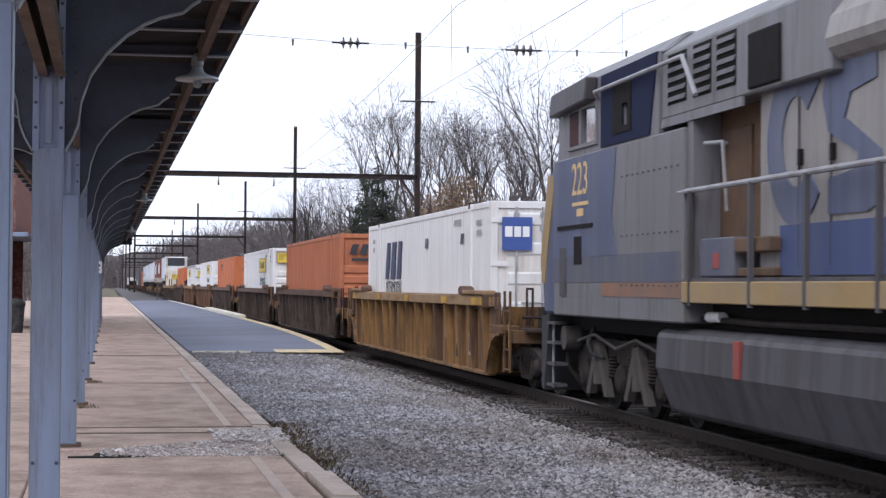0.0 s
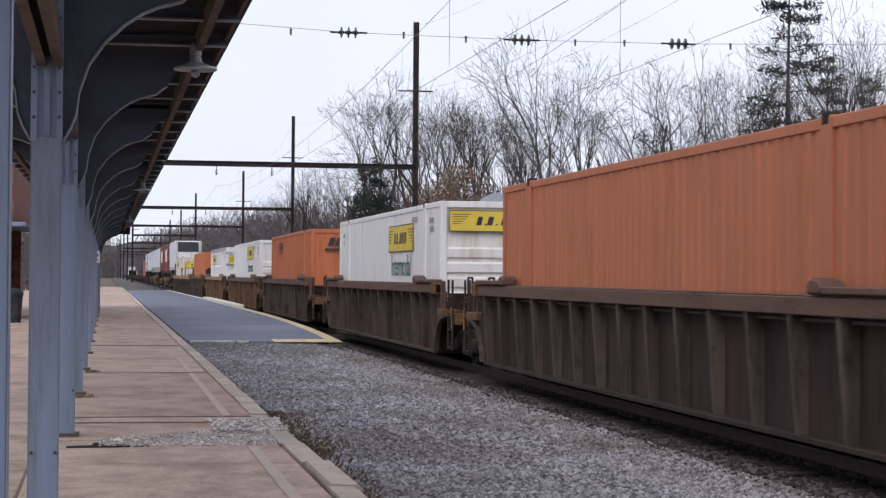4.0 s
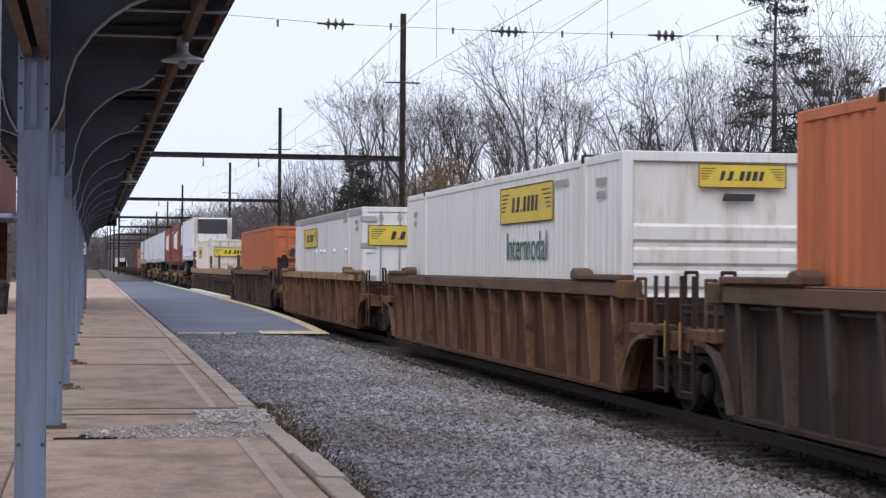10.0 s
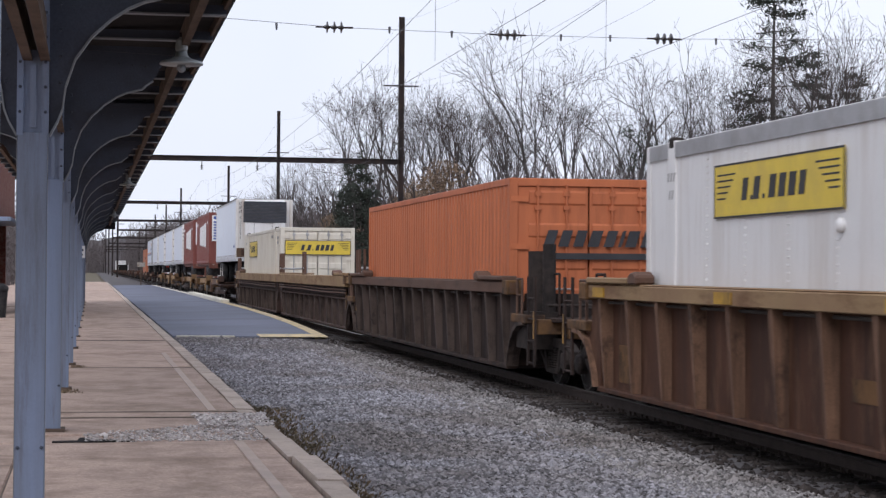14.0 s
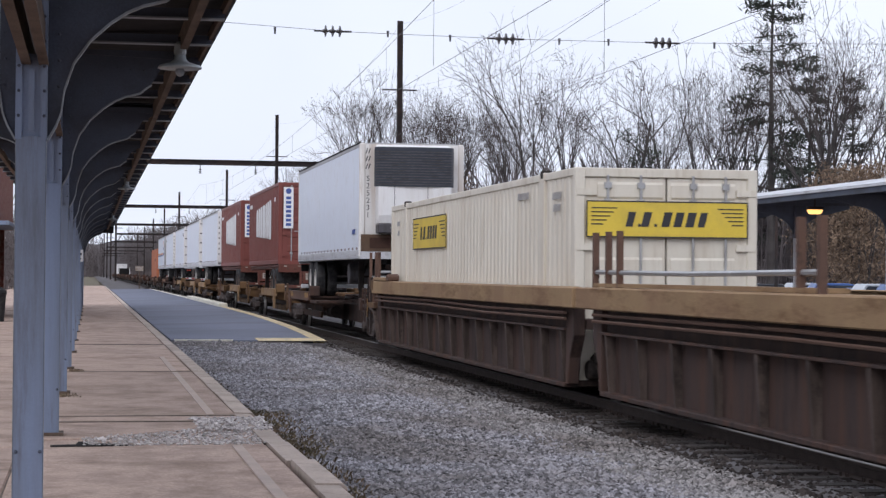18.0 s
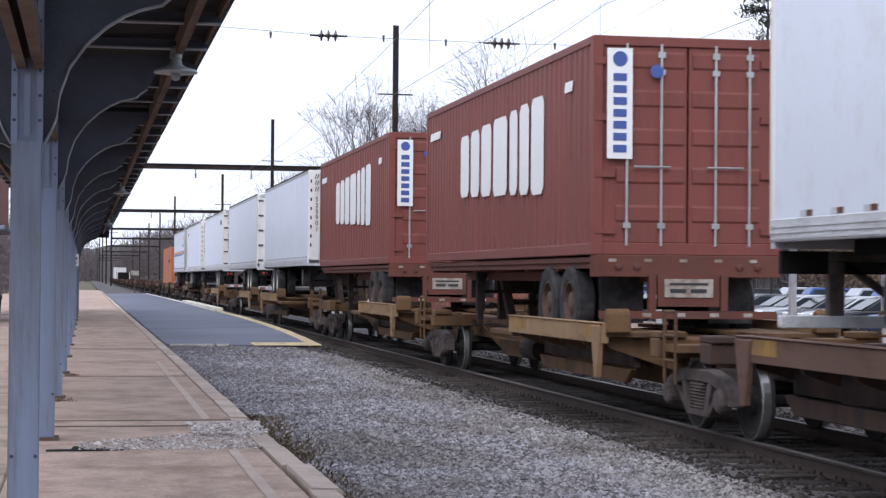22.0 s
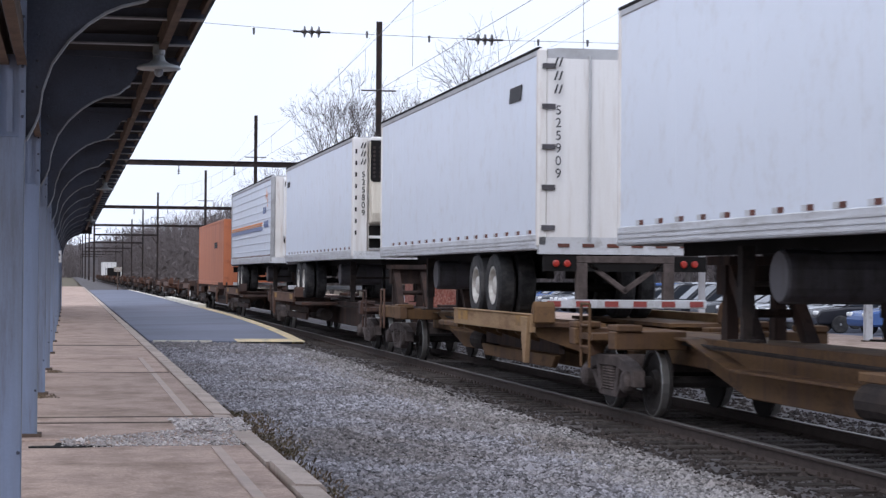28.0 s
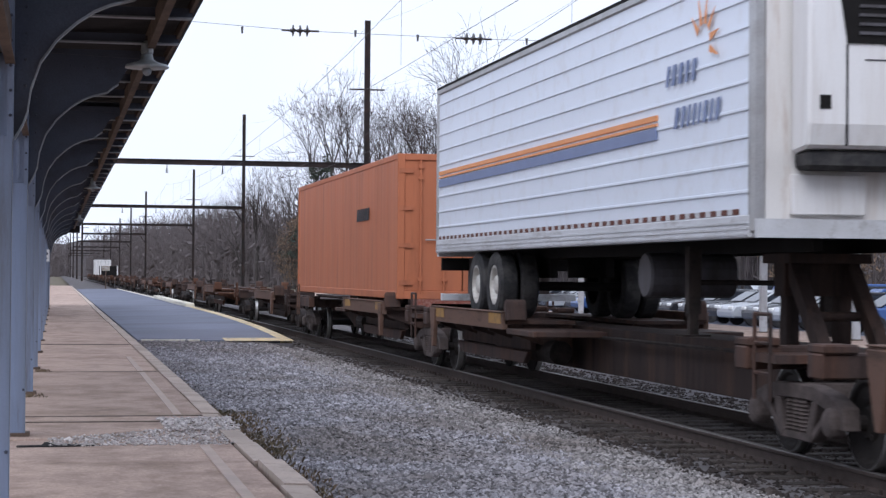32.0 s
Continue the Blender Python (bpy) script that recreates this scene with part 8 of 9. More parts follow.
for sx in (-1, 1):
    for zz in (0.35, 1.15, 1.95, 2.6):
        part("hinge_strap", box(min(sx * 0.95, sx * 1.31), max(sx * 0.95, sx * 1.31), -0.03, 0.02, zz - 0.07, zz + 0.07).box(min(sx * 1.29, sx * 1.312), max(sx * 1.29, sx * 1.312), -0.03, 0.22, zz - 0.07, zz + 0.07), "bare_metal", c, "grey corner hinge", bevel=0.008)
part("upper_rail", box(-1.306, -1.285, 0.15, 15.25, 2.72, 2.89), "bare_metal", c, "dull grey top rail")
yellow_sign(c, 11.15, 2.27, 3.5, 0.56)
end_sign(c, 2.2, 2.3, 0.5, 0.0)
# seventh: orange container
well_car(165.0, 16.9, "well_dark", "chord_brown", "dark brown well car with ribbed sides", "end_tan", ribs=15, tall_gear=True)
c = container(165.6, 15.3, 0.27, "orange_box", "orange steel container with closed doors", doors="doors", posts=())
bars(c, end_face(0.3, 1.95), (0.2, 0.2, 0.2, 0.22, 0.2, 0.07, 0.22, 0.2, 0.2), 0.26, "letter_black", "lettering", "dark lettering blocks on the end", 0.04)
part("stripe", Shape().box(-0.85, 1.1, -0.046, -0.04, 1.62, 1.72), "letter_black", c)
# an empty well, then the cream container
c = well_car(183.6, 16.6, "well_brown", "chord_tan", "empty brown well car with tan top chord", "spine_tan", ribs=13, joints=(False, True), pipes=True)
for yy in (9.3, 9.8, 15.7, 16.2, 16.8):
    part("rail_post", box(-1.50, -1.43, yy - 0.04, yy + 0.04, 1.53, 2.24), "chord_brown", c, "rusty upright post")
part("side_rail", Shape().tube([(-1.46, 9.3, 1.74), (-1.46, 13.0, 1.72), (-1.46, 16.8, 1.74)], 0.03, 6), "bare_metal", c, "pale side rail")
part("side_walk", box(-1.5, -1.2, 9.3, 16.8, 1.555, 1.6), "chord_tan", c, "tan walkway plate")
well_car(202.0, 16.6, "well_brown", "chord_tan", "brown well car with tan top chord and pipes", "spine_tan", ribs=15, joints=(True, False), pipes=True)
c = container(202.1, 15.85, 0.27, "cream_box", "cream steel container with yellow panels and closed doors", posts=(1.9, 14.0), doors="doors")
faint_marks(c, 15.85)
yellow_sign(c, 11.2, 2.24, 3.6, 0.63)
end_sign(c, 2.2, 2.3, 0.5)

# spine cars with trailers and chassis
for a, b, mat, tray, trucks in ((221.6, 239.3, "well_brown", 1, (True, False)), (239.3, 255.1, "spine_tan", 0, (True, False)), (255.1, 270.6, "spine_tan", 0, (True, True)),
                                (273.4, 289.6, "spine_tan", 1, (True, False)), (289.6, 307.2, "spine_tan", 0, (True, False)), (307.2, 322.4, "spine_tan", 0, (True, True)),
                                (325.4, 345.0, "well_brown", 1, (True, False)), (345.0, 362.5, "well_brown", 1, (True, False)), (362.5, 378.6, "well_brown", 0, (True, True))):
    spine_car(a, b, mat, "rusty tan spine car with wheel trays" if mat == "spine_tan" else "dark brown spine car with wheel trays", tray, trucks[0], trucks[1], stops=(a != 362.5), near_at={221.6: 0.8, 273.4: 1.2, 325.4: 1.5}.get(a, 0.2))

TRAILER = "pale refrigerated trailer with scuffed metal rails on road wheels"
def trailer_marks(c, number, x=-1.05):
    for i, ch in enumerate(number):
        words(ch, 0.19, "letter_black", c, "unit_number", end_face(x, 1.84 - 0.178 * i, 0.075), "black painted unit number", 0.95)
    for i in range(3):
        bars(c, end_face(x, 2.58 - 0.19 * i, 0.075), (0.03, 0.03), 0.13, "letter_black", "lettering", "small dark mark", 0.035)


c = trailer(222.95, 13.72, TRAILER, True)
trailer_marks(c, "525231", -1.1)
letter_row(c, 1.0, 0.62, (0.6,), 0.12, "letter_blue", "small blue lettering bar", 2.58)
for p, n in ((243.1, 12.19), (259.85, 12.19)):
    chassis(p, n, "rusty red container chassis with striped bumper")
    c = container(p, n, 2.03, "maroon_box", "maroon corrugated sea container with large white letter blocks", height=2.86, corrugated="fine", doors="doors")
    large_forms(c, 5.65, 1.62)
    letter_row(c, n - 1.1, 2.35, (1.2,), 0.14, "letter_white", "small white lettering bar")
    letter_row(c, 1.2, 2.3, (0.5,), 0.14, "letter_white", "small white lettering bar")
    s = part("name_board", Shape().box(-1.12, -0.78, -0.05, -0.03, 1.25, 2.69), "letter_white", c, "white upright panel with blue blocks")
    for k in range(7):
        part("letter_block", Shape().box(-1.04, -0.86, -0.056, -0.051, 1.33 + k * 0.155, 1.43 + k * 0.155), "letter_blue", s)
    part("round_mark", Shape().turned((-0.95, -0.051, 2.55), (0, -1, 0), [(0.1, 0), (0.1, 0.005)], 16), "letter_blue", s)
    part("round_badge", Shape().turned((-0.45, -0.03, 2.4), (0, -1, 0), [(0.09, 0), (0.09, 0.012)], 18), "letter_blue", c, "round blue badge")
trailer_marks(trailer(274.95, 13.72, TRAILER, True, side_grille=True), "525901")
trailer_marks(trailer(291.9, 14.4, TRAILER, False), "525897", -0.85)
c = trailer(310.2, 13.6, TRAILER, False)
trailer_marks(c, "525909", -1.02)
letter_row(c, 1.3, 2.25, (0.9,), 0.22, "letter_black", "dark lettering bar", 2.58)
c = trailer(327.85, 13.72, TRAILER, True, side_grille=True)
trailer_marks(c, "525809")
letter_row(c, 12.9, 2.25, (0.7,), 0.16, "letter_black", "dark lettering bar", 2.58)
# ribbed trailer with an orange and blue band
c = trailer(345.75, 15.2, "white ribbed refrigerated trailer with orange and blue stripes", True, ribbed=True)
for mat, z0, z1, y0, y1 in (("letter_orange", 1.28, 1.34, 2.95, 15.0), ("letter_orange", 1.22, 1.25, 2.95, 15.0), ("letter_fade", 1.07, 1.2, 2.95, 15.0)):
    part("stripe", box(-1.294, -1.268, y0, y1, z0, z1), mat, c, "painted side stripe")
letter_row(c, 2.1, 1.72, (0.09, 0.12, 0.12, 0.1, 0.12), 0.22, "letter_fade", "faded blue lettering blocks", 2.58, 0.1)
letter_row(c, 1.6, 1.25, (0.12, 0.1, 0.07, 0.07, 0.05, 0.1, 0.07, 0.1), 0.22, "letter_fade", "faded blue lettering blocks", 2.58, 0.1)
ray = Shape()
for k in range(6):
    a = math.radians(-20 + k * 32)
    ray.add([(0.18 * math.cos(a - 0.2), 0.18 * math.sin(a - 0.2), 0), (0.18 * math.cos(a + 0.2), 0.18 * math.sin(a + 0.2), 0), (0.42 * math.cos(a), 0.42 * math.sin(a), 0),
             (0.18 * math.cos(a - 0.2), 0.18 * math.sin(a - 0.2), 0.006), (0.18 * math.cos(a + 0.2), 0.18 * math.sin(a + 0.2), 0.006), (0.42 * math.cos(a), 0.42 * math.sin(a), 0.006)],
            [(0, 1, 2), (3, 4, 5), (0, 1, 4, 3), (1, 2, 5, 4), (2, 0, 3, 5)])
part("sun_mark", ray, "letter_orange", c, "orange sun rays").matrix_basis = side_face(2.58, 1.4, 1.95) @ Matrix.Diagonal((1.15, 1.15, 1, 1))
# last load: orange container, then empty units
c = container(364.7, 15.3, 1.22, "faded_orange", "orange container with plain panelled side and closed doors", height=2.82, corrugated="flat", doors="doors")
letter_row(c, 4.2, 1.75, (0.2, 0.2, 0.22, 0.2, 0.07, 0.22, 0.2), 0.26, "letter_black", "dark lettering blocks", gap=0.05)
p = 381.5
while p < 690:
    for k in range(3):
        spine_car(p, p + 15.6, ("well_dark", "well_rust", "well_brown")[k], "empty dark brown spine car with wheel trays", k % 2, True, k == 2, stops=False, loaded=False)
        p += 15.6
    p += 2.8
container(650, 14.6, 1.22, "white_box", "white container on a distant spine car", height=2.6, doors="doors")
c = on_train("box_trailer", "open dark box with a white frame on a distant spine car", "trailer", "", 614, RAIL + 1.2)
part("body", box(-1.2, 1.2, 0, 11, 0.0, 1.45), "void_black", c, "dark open box")
part("end_frame", Shape().box(-1.3, -1.15, -0.06, 0.1, 0, 1.5).box(1.15, 1.3, -0.06, 0.1, 0, 1.5), "white_trim", c, "white end posts")

# ---- the locomotive ----
LOCO_WHEELSET = wheelset_mesh(0.5)
HOOD_X = -1.36


def along(y):
    """Place along the hood side."""
    return (26.95 + y) * 0.942 - 26.95


def up(z):
    return 1.69 + (z - 1.69) * 0.95 + 0.13 * (z > 2)


ON_SIDE = Matrix(((0, 0, -1, 0), (-1, 0, 0, 0), (0, 1, 0, 0), (0, 0, 0, 1)))


def locomotive(p):
    """A six-axle diesel running backwards; p: its cab end. It lies ahead of that end (-y)."""
    c = on_train("locomotive", "weathered grey and blue diesel locomotive with gold stripe", "locomotive", "", p)
    n = 22.0
    # black colour stands in for the shade above the tank
    part("underframe", Shape().box(-1.2, 1.2, -n, -0.3, 1.1, 1.52), "void_black", c)
    part("gold_stripe", box(-1.56, -1.40, -n + 0.3, -7.02, 1.53, 1.76), "gold", c, "faded gold sill stripe", bevel=0.01)
    part("walkway", box(-1.54, 1.54, -n, -6.9, 1.76, 1.80), "tank_grey", c)
    part("far_sill", box(1.4, 1.56, -n + 0.3, -7.02, 1.53, 1.76), "gold", c)
    # nose and cab
    part("nose", Shape().prism("x", [(-0.16, 1.3), (0.0, 2.1), (-0.45, 3.35), (-1.05, 3.45), (-1.05, 1.3)], -1.5, 1.5), "blue_loco", c, "faded blue sloping nose", bevel=0.05)
    part("nose_flash", Shape().prism("x", [(0.004, 2.0), (0.012, 2.12), (-0.40, 3.28), (-0.85, 3.3), (-0.35, 2.1), (-0.25, 1.75), (-0.06, 1.75)], -1.512, -1.49), "gold", c, "faded gold nose flash")
    part("cab_side", Shape().box(-1.555, 1.555, -7.05, -1.0, 1.3, 3.46), "grey_loco", c, "grey cab side with rivet lines", bevel=0.02)
    part("side_flash", Shape().prism("x", [(-0.98, 2.1), (-0.98, 3.44), (-4.3, 3.44), (-4.1, 2.6), (-4.35, 2.1)], -1.566, -1.545), "blue_loco", c, "faded blue painted flash")
    part("lower_band", box(-1.562, -1.545, -7.0, -1.0, 1.76, 2.1), "slate_blue", c, "grey-blue lower cab band")
    part("orange_band", box(-1.562, -1.545, -7.0, -3.6, 1.58, 1.75), "dull_orange", c, "dirty orange band")
    # the upper cab is hollow: daylight shows through its side and front windows
    for sx in (-1, 1):
        a, b = min(sx * 1.53, sx * 1.47), max(sx * 1.53, sx * 1.47)
        part("cab_upper_wall", Shape().box(a, b, -6.05, -1.1, 3.46, 3.6).box(a, b, -6.05, -1.35, 4.06, 4.42).box(a, b, -2.5, -1.15, 3.6, 4.06).box(a, b, -4.55, -3.25, 3.6, 4.06)
             .box(a, b, -4.8, -4.55, 3.6, 3.68).box(a, b, -4.8, -4.55, 3.95, 4.06).box(a, b, -6.05, -4.8, 3.6, 4.06), "grey_loco", c, "grey upper cab wall with window openings")
    part("cab_front_wall", Shape().box(-1.47, 1.47, -1.2, -1.1, 3.46, 3.58).box(-1.47, 1.47, -1.45, -1.35, 4.2, 4.42).box(-1.47, -1.3, -1.25, -1.12, 3.58, 4.3).box(1.3, 1.47, -1.25, -1.12, 3.58, 4.3), "grey_loco", c, "cab front wall round the windscreen")
    part("cab_rear_wall", box(-1.47, 1.47, -6.05, -5.99, 3.46, 4.42), "tank_grey", c)
    part("cab_roof", Shape().prism("y", [(-1.53, 4.4), (-1.2, 4.66), (1.2, 4.66), (1.53, 4.4)], -6.1, -1.45), "grey_loco", c, "rounded grey cab roof", bevel=0.03)
    part("blue_panel", Shape().prism("x", [(-3.5, 3.48), (-3.5, 4.4), (-4.55, 4.41), (-4.55, 3.48)], -1.55, -1.525).prism("x", [(-4.8, 3.48), (-4.8, 4.41), (-6.0, 4.42), (-5.7, 3.48)], -1.55, -1.525)
         .box(-1.55, -1.525, -4.8, -4.55, 3.48, 3.68).box(-1.55, -1.525, -4.8, -4.55, 3.95, 4.41), "dark_blue", c, "dark blue upper cab panel")
    part("sun_visor", Shape().prism("x", [(-1.2, 4.05), (-3.2, 4.12), (-3.3, 4.42), (-1.35, 4.36)], -1.7, -1.54), "tank_grey", c, "grey window visor", bevel=0.02)
    win = part("side_window", Shape().box(-1.56, -1.525, -3.3, -1.75, 3.55, 3.6).box(-1.56, -1.525, -3.3, -1.75, 4.06, 4.1).box(-1.56, -1.525, -3.3, -3.25, 3.6, 4.06).box(-1.56, -1.525, -2.5, -2.4, 3.6, 4.06), "grey_loco", c, "sliding cab window")
    part("pane", box(-1.55, -1.532, -2.4, -1.85, 3.6, 4.06), "glass", win, "dark window pane")
    part("pane", box(-1.512, -1.506, -3.25, -2.5, 3.6, 4.06), "clear_glass", win, "clear window pane").visible_shadow = False
    part("rear_window", Shape().box(-1.562, -1.551, -4.95, -4.8, 3.6, 4.25).box(-1.562, -1.551, -4.55, -4.1, 3.6, 4.25).box(-1.562, -1.551, -4.8, -4.55, 3.6, 3.68).box(-1.562, -1.551, -4.8, -4.55, 3.95, 4.25), "void_black", c, "dark rear window frame")
    part("rear_pane", box(-1.512, -1.506, -4.8, -4.55, 3.68, 3.95), "clear_glass", c, "clear window pane").visible_shadow = False
    part("front_window", box(-1.3, 1.3, -1.2, -1.19, 3.58, 4.2), "clear_glass", c, "clear windscreen").visible_shadow = False
    part("cab_rail", Shape().tube([(-1.56, -3.4, 4.12), (-1.62, -3.45, 4.2), (-1.62, -7.2, 4.22), (-1.62, -7.7, 3.75)], 0.028, 8), "rail_grey", c, "pale cab hand rail")
    words("223", 0.62, "orange_letter", c, "unit_number", Matrix.Translation((-1.57, -2.5, 2.93)) @ ON_SIDE, "faded gold unit number", 0.95)
    part("emblem", Shape().box(-1.572, -1.565, -2.95, -2.1, 2.78, 2.83).box(-1.572, -1.565, -2.7, -2.35, 2.64, 2.74), "orange_letter", c, "small faded gold emblem bars")
    part("slot", box(-1.572, -1.56, -2.6, -2.2, 2.0, 2.37), "void_black", c, "dark slot")
    part("slotted_panel", box(-1.572, -1.56, -1.75, -1.4, 1.57, 2.23), "tank_grey", c, "slotted grey panel")
    part("latch_bar", box(-1.585, -1.565, -3.2, -1.3, 2.48, 2.53), "void_black", c)
    for z in (3.05, 2.32, 1.72):
        for k in range(11):
            part("rivet", RIVET, "tank_grey", c).location = (-1.567, -4.6 - k * 0.23, z)
    # hood and housings
    part("hood", Shape().prism("y", [(HOOD_X, 1.8), (HOOD_X, 4.2), (-0.9, 4.5), (0.9, 4.5), (-HOOD_X, 4.2), (-HOOD_X, 1.8)], -n + 0.6, -9.0), "hood_grey", c, "long pale grey hood", bevel=0.02)
    part("inner_hood", Shape().box(-1.18, 1.18, -9.0, -7.0, 1.8, 4.5), "rusty_panel", c, "rusty brown inner hood wall", bevel=0.02)
    part("hood_blue", Shape().box(HOOD_X - 0.014, HOOD_X + 0.005, -n + 0.7, -9.6, 1.82, 2.3), "deep_blue", c, "deep blue lower hood")
    part("equipment_housing", Shape().prism("y", [(-1.5, 3.62), (-1.5, 4.38), (-1.1, 4.66), (1.1, 4.66), (1.5, 4.38), (1.5, 3.62)], -11.2, -6.06), "grey_loco", c, "grey upper equipment housing", bevel=0.02)
    part("housing_lip", box(-1.52, -1.49, -8.9, -6.1, 3.52, 3.62), "grey_loco", c)
    for y0, y1 in ((-7.0, -6.3), (-7.87, -7.24), (-8.67, -8.05)):
        g = part("louvre_grille", box(-1.506, -1.495, y0, y1, 3.76, 4.33), "void_black", c, "dark louvred grille")
        for i in range(5):
            part("louvre", Shape().prism("y", [(-1.507, 3.80 + i * 0.11), (-1.53, 3.79 + i * 0.11), (-1.507, 3.85 + i * 0.11)], y0 + 0.02, y1 - 0.02), "tank_grey", g)
    part("intake_screen", box(-1.53, -1.49, -9.98, -9.08, 3.66, 4.22), "void_black", c, "square dark intake screen", bevel=0.02)
    part("radiator_pod", Shape().prism("y", [(-0.98, 3.66), (-1.4, 3.7), (-1.56, 3.85), (-1.5, 4.1), (-1.3, 4.35), (1.3, 4.35), (1.5, 4.1), (1.56, 3.85), (1.4, 3.7), (0.98, 3.66)], -19, -11.15), "hood_grey", c, "rounded pale grey radiator pod", bevel=0.05)
    # painted hood letters as plain forms
    ring = Shape()
    cy, cz = -8.98, 3.02
    out = [(along(cy - 0.82 * math.cos(t)), up(cz + 0.84 * math.sin(t))) for t in (math.radians(40 + 280 * i / 26) for i in range(27))]
    inn = [(along(cy - 0.40 * math.cos(t)), up(cz + 0.45 * math.sin(t))) for t in (math.radians(320 - 280 * i / 26) for i in range(27))]
    for i in range(26):
        a, b, d, e = out[i], out[i + 1], inn[25 - i], inn[26 - i]
        ring.prism("x", [a, b, d, e], HOOD_X - 0.018, HOOD_X + 0.004)
    part("letter_form", ring, "blue_loco", c, "large blue open ring form")
    part("letter_form", Shape().prism("x", [(along(a), up(b)) for a, b in [(-9.85, 3.75), (-11.0, 3.78), (-11.0, 3.45), (-10.4, 3.38), (-10.25, 3.15), (-11.1, 2.8), (-11.15, 2.35), (-10.8, 2.26), (-9.85, 2.26), (-9.85, 2.6), (-10.5, 2.66), (-10.6, 2.8), (-9.85, 3.05), (-9.7, 3.4)]], HOOD_X - 0.018, HOOD_X + 0.004), "blue_loco", c, "large blue bent form")
    part("letter_form", Shape().prism("x", [(along(a), up(b)) for a, b in [(-11.4, 3.8), (-11.9, 3.8), (-12.3, 3.3), (-12.8, 3.8), (-13.2, 3.8), (-12.6, 3.0), (-13.2, 2.25), (-12.8, 2.25), (-12.3, 2.75), (-11.9, 2.25), (-11.4, 2.25), (-12.0, 3.0)]], HOOD_X - 0.018, HOOD_X + 0.004), "blue_loco", c, "large blue crossed form")
    for y in (-10.1, -10.9, -12.2, -13.5, -14.8):
        part("hood_door_seam", box(HOOD_X - 0.02, HOOD_X + 0.004, y - 0.008, y + 0.008, 1.9, 3.6), "tank_grey", c)
        part("door_latch", box(HOOD_X - 0.04, HOOD_X, y - 0.1, y - 0.03, 2.85, 3.0), "void_black", c)
    # behind the cab: door, cabinet, box
    part("rear_bulkhead", box(-1.5, -1.185, -7.25, -7.06, 1.8, 3.6), "grey_loco", c, "grey cab bulkhead")
    part("rusty_door", Shape().box(-1.21, -1.17, -8.3, -7.4, 1.85, 3.4), "rusty_panel", c, "rusty brown hood door", bevel=0.01)
    part("cabinet", Shape().box(-1.5, -1.19, -8.6, -7.5, 1.81, 2.22), "slate_blue", c, "grey-blue side cabinet with a red mark", bevel=0.015)
    part("cabinet_mark", box(-1.508, -1.5, -8.15, -7.95, 1.9, 2.06), "red_paint", c)
    part("step_box", Shape().box(-1.5, -1.0, -9.65, -8.62, 2.05, 2.2).box(-1.46, -1.0, -9.65, -8.62, 1.81, 1.9), "rusty_panel", c, "rusty step box", bevel=0.015)
    part("hand_rail", Shape().tube([(-1.53, -6.85, 2.75), (-1.53, -14, 2.75), (-1.53, -21, 2.75)], 0.03, 8), "rail_grey", c, "pale hand rail")
    for y in (-7.3, -9.25, -10.75, -12.4, -14.4, -16.4, -18.4, -20.4):
        part("stanchion", Shape().box(-1.57, -1.52, y - 0.03, y + 0.03, 1.5, 2.74), "tank_grey", c)
    part("grab_iron", Shape().tube([(-1.19, -7.55, 3.25), (-1.45, -7.5, 3.25), (-1.45, -8.1, 3.22), (-1.4, -8.1, 2.5)], 0.022, 8), "rail_grey", c, "pale bent grab iron")
    # fuel tank
    part("fuel_tank", Shape().prism("y", [(-1.50, 1.16), (-1.52, 0.78), (-1.32, 0.28), (-1.1, 0.2), (1.1, 0.2), (1.32, 0.28), (1.52, 0.78), (1.50, 1.16), (1.4, 1.24), (-1.4, 1.24)], -15.6, -5.9), "tank_grey", c, "grimy grey fuel tank", bevel=0.03)
    part("fuel_gauge", box(-1.54, -1.50, -8.9, -8.72, 0.78, 1.16), "red_paint", c, "red sight gauge")
    part("air_pipe", Shape().tube([(-1.3, -6.2, 1.36), (-1.34, -9, 1.34), (-1.3, -15, 1.36)], 0.035, 8), "truck_iron", c)
    part("cylinder", Shape().rod((-1.32, -7.3, 1.38), (-1.32, -7.75, 1.38), 0.06, 0.06, 12), "white_trim", c, "pale air cylinder")
    for y0 in (-3.3, -18.2):
        t = part("truck", Shape().box(-1.05, 1.05, y0 - 2.2, y0 + 2.2, 0.62, 0.95), "truck_iron", c, "six-wheel grimy truck")
        for sx in (-1, 1):
            s = Shape().prism("x", [(y0 - 2.5, 0.5), (y0 - 2.4, 0.85), (y0 - 1.4, 1.0), (y0 + 1.4, 1.0), (y0 + 2.4, 0.85), (y0 + 2.5, 0.5), (y0 + 2.1, 0.52), (y0 + 1.6, 0.74), (y0 + 0.5, 0.72), (y0, 0.64), (y0 - 0.5, 0.72), (y0 - 1.6, 0.74), (y0 - 2.1, 0.52)], min(sx * 1.0, sx * 1.16), max(sx * 1.0, sx * 1.16))
            part("side_frame", s, "truck_iron", t, bevel=0.015)
            for yy in (-1.85, 0, 1.85):
                part("axle_box", Shape().turned((sx * 1.1, y0 + yy, 0.5), (sx, 0, 0), [(0.2, 0), (0.2, 0.1), (0.15, 0.15), (0.06, 0.16)], 16), "truck_iron", t)
                part("pedestal", Shape().prism("x", [(y0 + yy - 0.28, 0.26), (y0 + yy + 0.28, 0.26), (y0 + yy + 0.2, 0.74), (y0 + yy - 0.2, 0.74)], min(sx * 1.02, sx * 1.12), max(sx * 1.02, sx * 1.12)), "truck_iron", t)
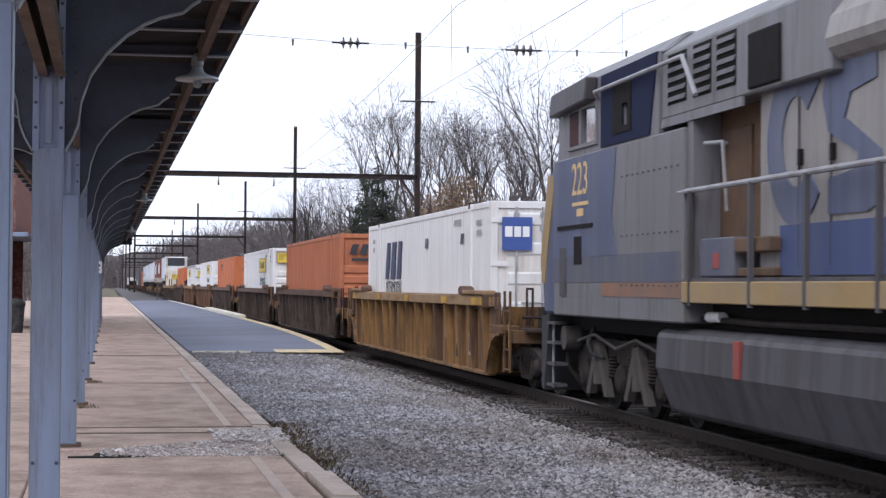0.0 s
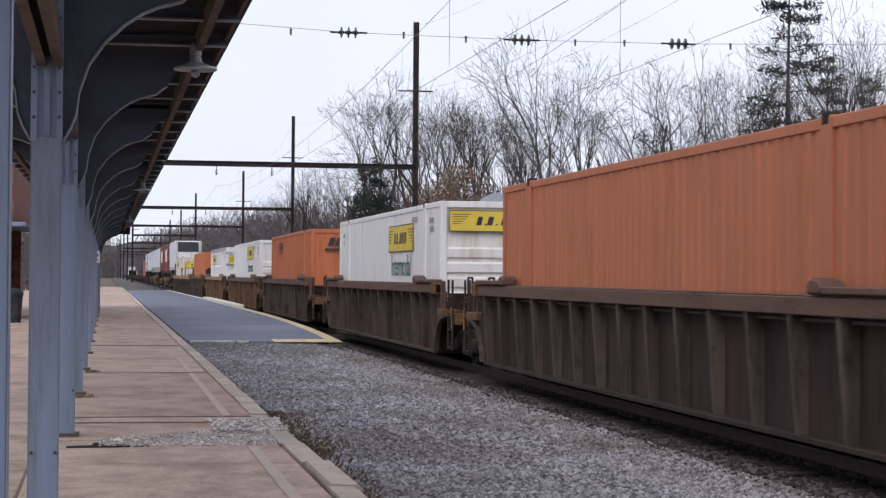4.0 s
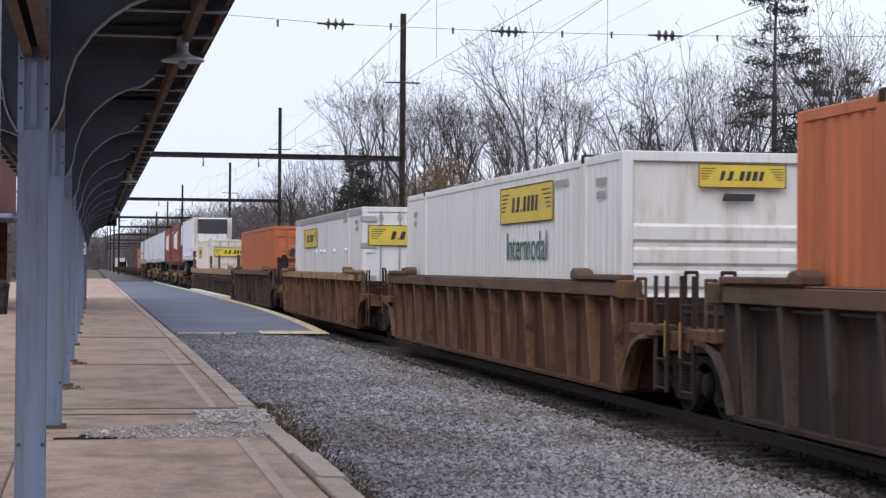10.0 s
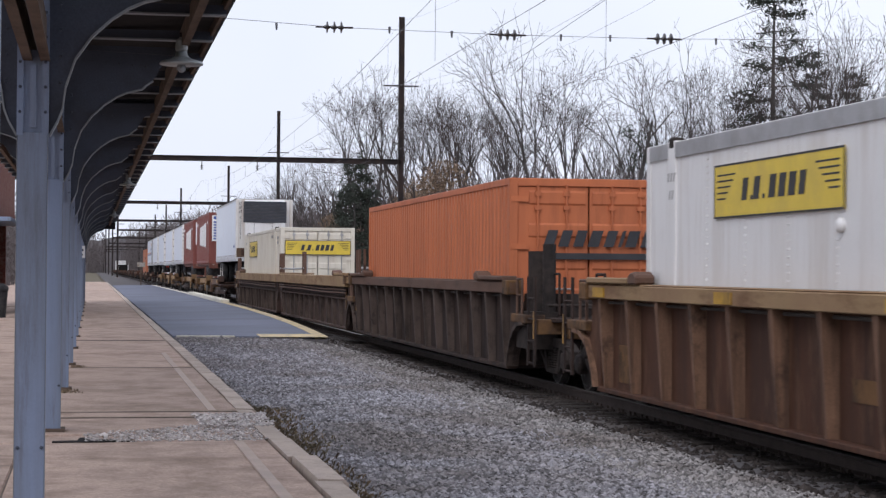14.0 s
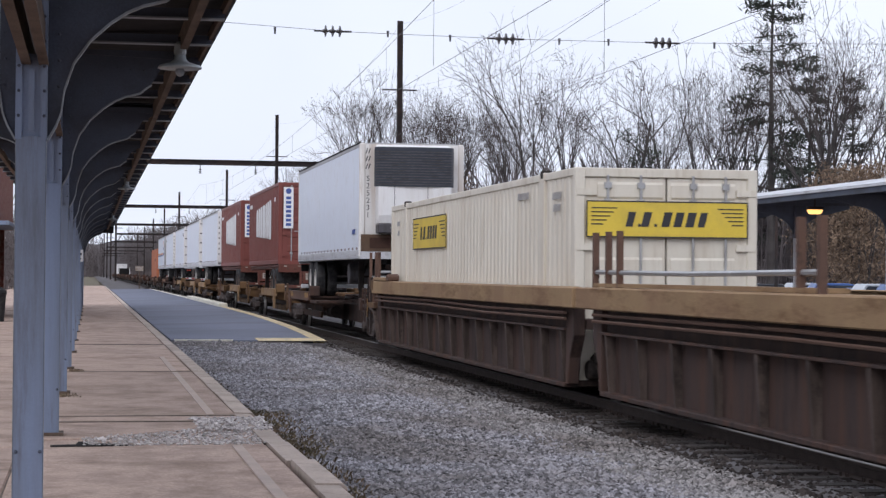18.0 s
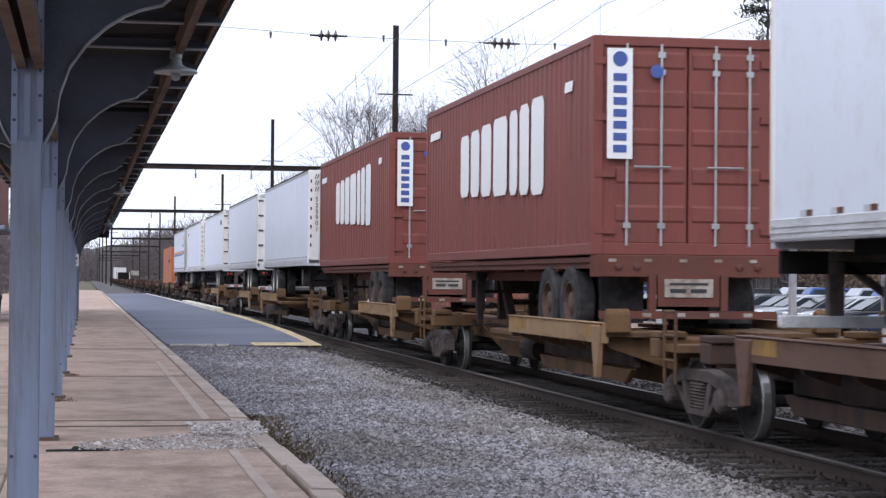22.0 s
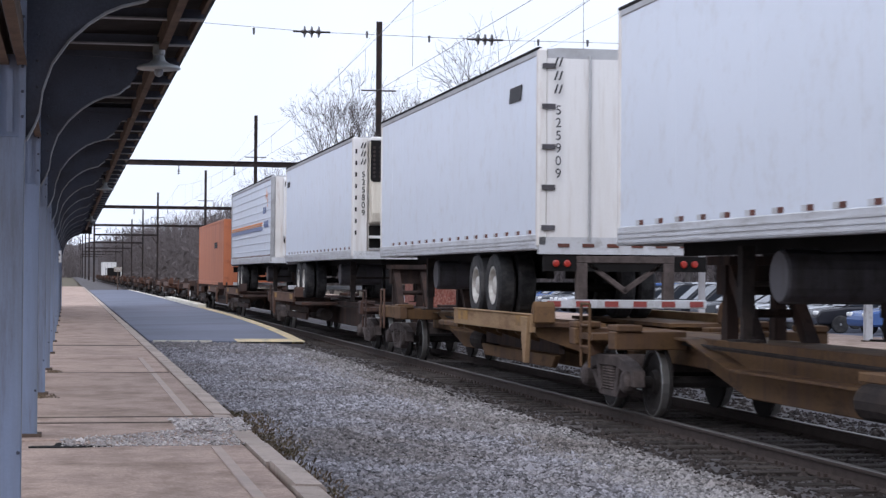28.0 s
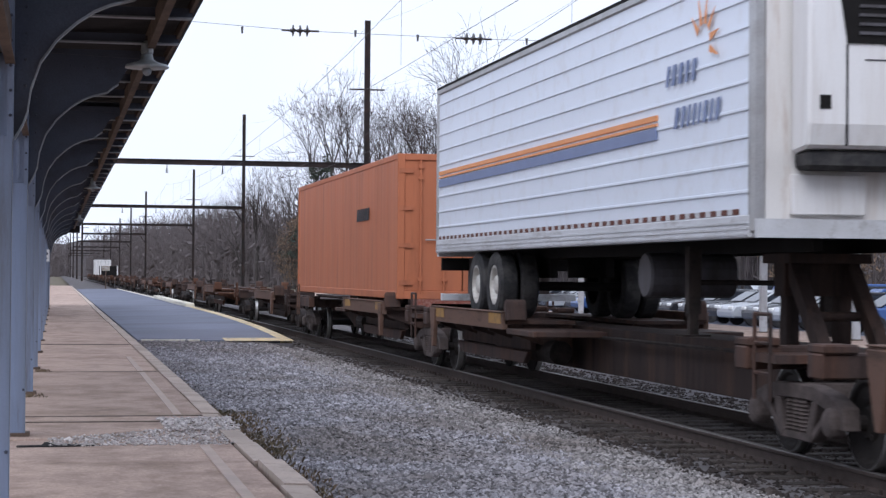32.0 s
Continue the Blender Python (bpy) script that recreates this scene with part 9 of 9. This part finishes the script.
            for yy in (-0.95, 0.95):
                part("brake_lever", Shape().prism("x", [(y0 + yy - 0.55, 0.25), (y0 + yy - 0.38, 0.25), (y0 + yy + 0.1, 0.9), (y0 + yy - 0.08, 0.96)], min(sx * 1.18, sx * 1.28), max(sx * 1.18, sx * 1.28)), "pale_iron", t)
                part("brake_lever", Shape().prism("x", [(y0 + yy + 0.55, 0.25), (y0 + yy + 0.38, 0.25), (y0 + yy - 0.02, 0.9), (y0 + yy + 0.12, 0.96)], min(sx * 1.18, sx * 1.28), max(sx * 1.18, sx * 1.28)), "pale_iron", t)
                part("damper", Shape().rod((sx * 1.22, y0 + yy, 0.4), (sx * 1.22, y0 + yy, 0.88), 0.1, 0.1, 12), "pale_iron", t)
            part("brake_cylinder", Shape().rod((sx * 1.2, y0 + 2.25, 0.98), (sx * 1.42, y0 + 2.25, 0.98), 0.17, 0.17, 16), "pale_iron", t, "round pale brake cylinder")
            part("brake_rod", Shape().tube([(sx * 1.3, y0 + 1.9, 0.95), (sx * 1.32, y0 + 0.9, 1.06), (sx * 1.3, y0 - 0.1, 0.9), (sx * 1.32, y0 - 1.1, 1.04), (sx * 1.3, y0 - 2.0, 0.92)], 0.022, 6), "pale_iron", t, "bent brake rod")
            for yy in (-1.4, -0.45, 0.45, 1.4):
                part("coil_spring", Shape().turned((sx * 1.17, y0 + yy, 0.5), (0, 0, 1), [(q, 0.022 * i) for i in range(15) for q in ((0.085,) if i % 2 else (0.06,))], 10), "truck_iron", t)
            part("air_hose", Shape().tube([(sx * 1.25, y0 + 1.2, 1.15), (sx * 1.36, y0 + 1.1, 0.95), (sx * 1.36, y0 + 0.9, 0.8), (sx * 1.25, y0 + 0.7, 0.75)], 0.03, 6), "black", t, "black air hose")
            part("sand_pipe", Shape().tube([(sx * 1.3, y0 + 2.5, 1.2), (sx * 1.3, y0 + 2.45, 0.6), (sx * 1.0, y0 + 2.4, 0.15)], 0.03, 6), "truck_iron", t)
        for yy in (-1.85, 0, 1.85):
            wv = part("wheelset", LOCO_WHEELSET, "wheel_steel", t)
            wv.location = (0, y0 + yy, 0.5)
            WHEELS.append((wv, c))
    part("pilot", Shape().prism("x", [(-0.2, 0.2), (-0.05, 0.25), (-0.05, 1.28), (-0.5, 1.3)], -1.5, 1.5), "letter_black", c, "black pilot plate")
    for x in (-1.42, 1.42):
        for z in (0.3, 0.6, 0.9, 1.18):
            part("step", box(x - 0.1, x + 0.1, -0.9, -0.45, z - 0.02, z + 0.02), "tank_grey", c)
        part("step_rail", Shape().rod((x, -0.45, 0.25), (x, -0.45, 1.9), 0.02), "rail_grey", c)
    coupler(c, -0.2, 0.75)
    return c


RIVET = Shape().turned((0, 0, 0), (-1, 0, 0), [(0.014, -0.004), (0.013, 0.006), (0.005, 0.01)], 6).mesh("rivet")
locomotive(26.95)


# ---- motion ----
def motions():
    base = {}
    for t, p, z in MOVING:
        walk(t, [(s, pose(TRACK, p - d, z)) for s, d in ROLLED])
        base[t] = p
    # wheels of the cars that pass the platform turn as they roll; axles alike share one set of keys
    times = [i / 20 for i in range(32 * 20 + 1)]
    far = [float(v) for v in np.interp(times, [s for s, d in ROLLED], [d for s, d in ROLLED])]
    keyed = {}
    for w, car in WHEELS:
        if base[car] > 385:
            continue
        place = tuple(round(v, 3) for v in w.location)
        if place not in keyed:
            walk(w, [(s, Matrix.LocRotScale(place, Euler((d / place[2], 0, 0)), None)) for s, d in zip(times, far)])
            keyed[place] = w.animation_data
        else:
            w.rotation_mode = "QUATERNION"
            keys = w.animation_data_create()
            keys.action = keyed[place].action
            keys.action_slot = keyed[place].action_slot


motions()
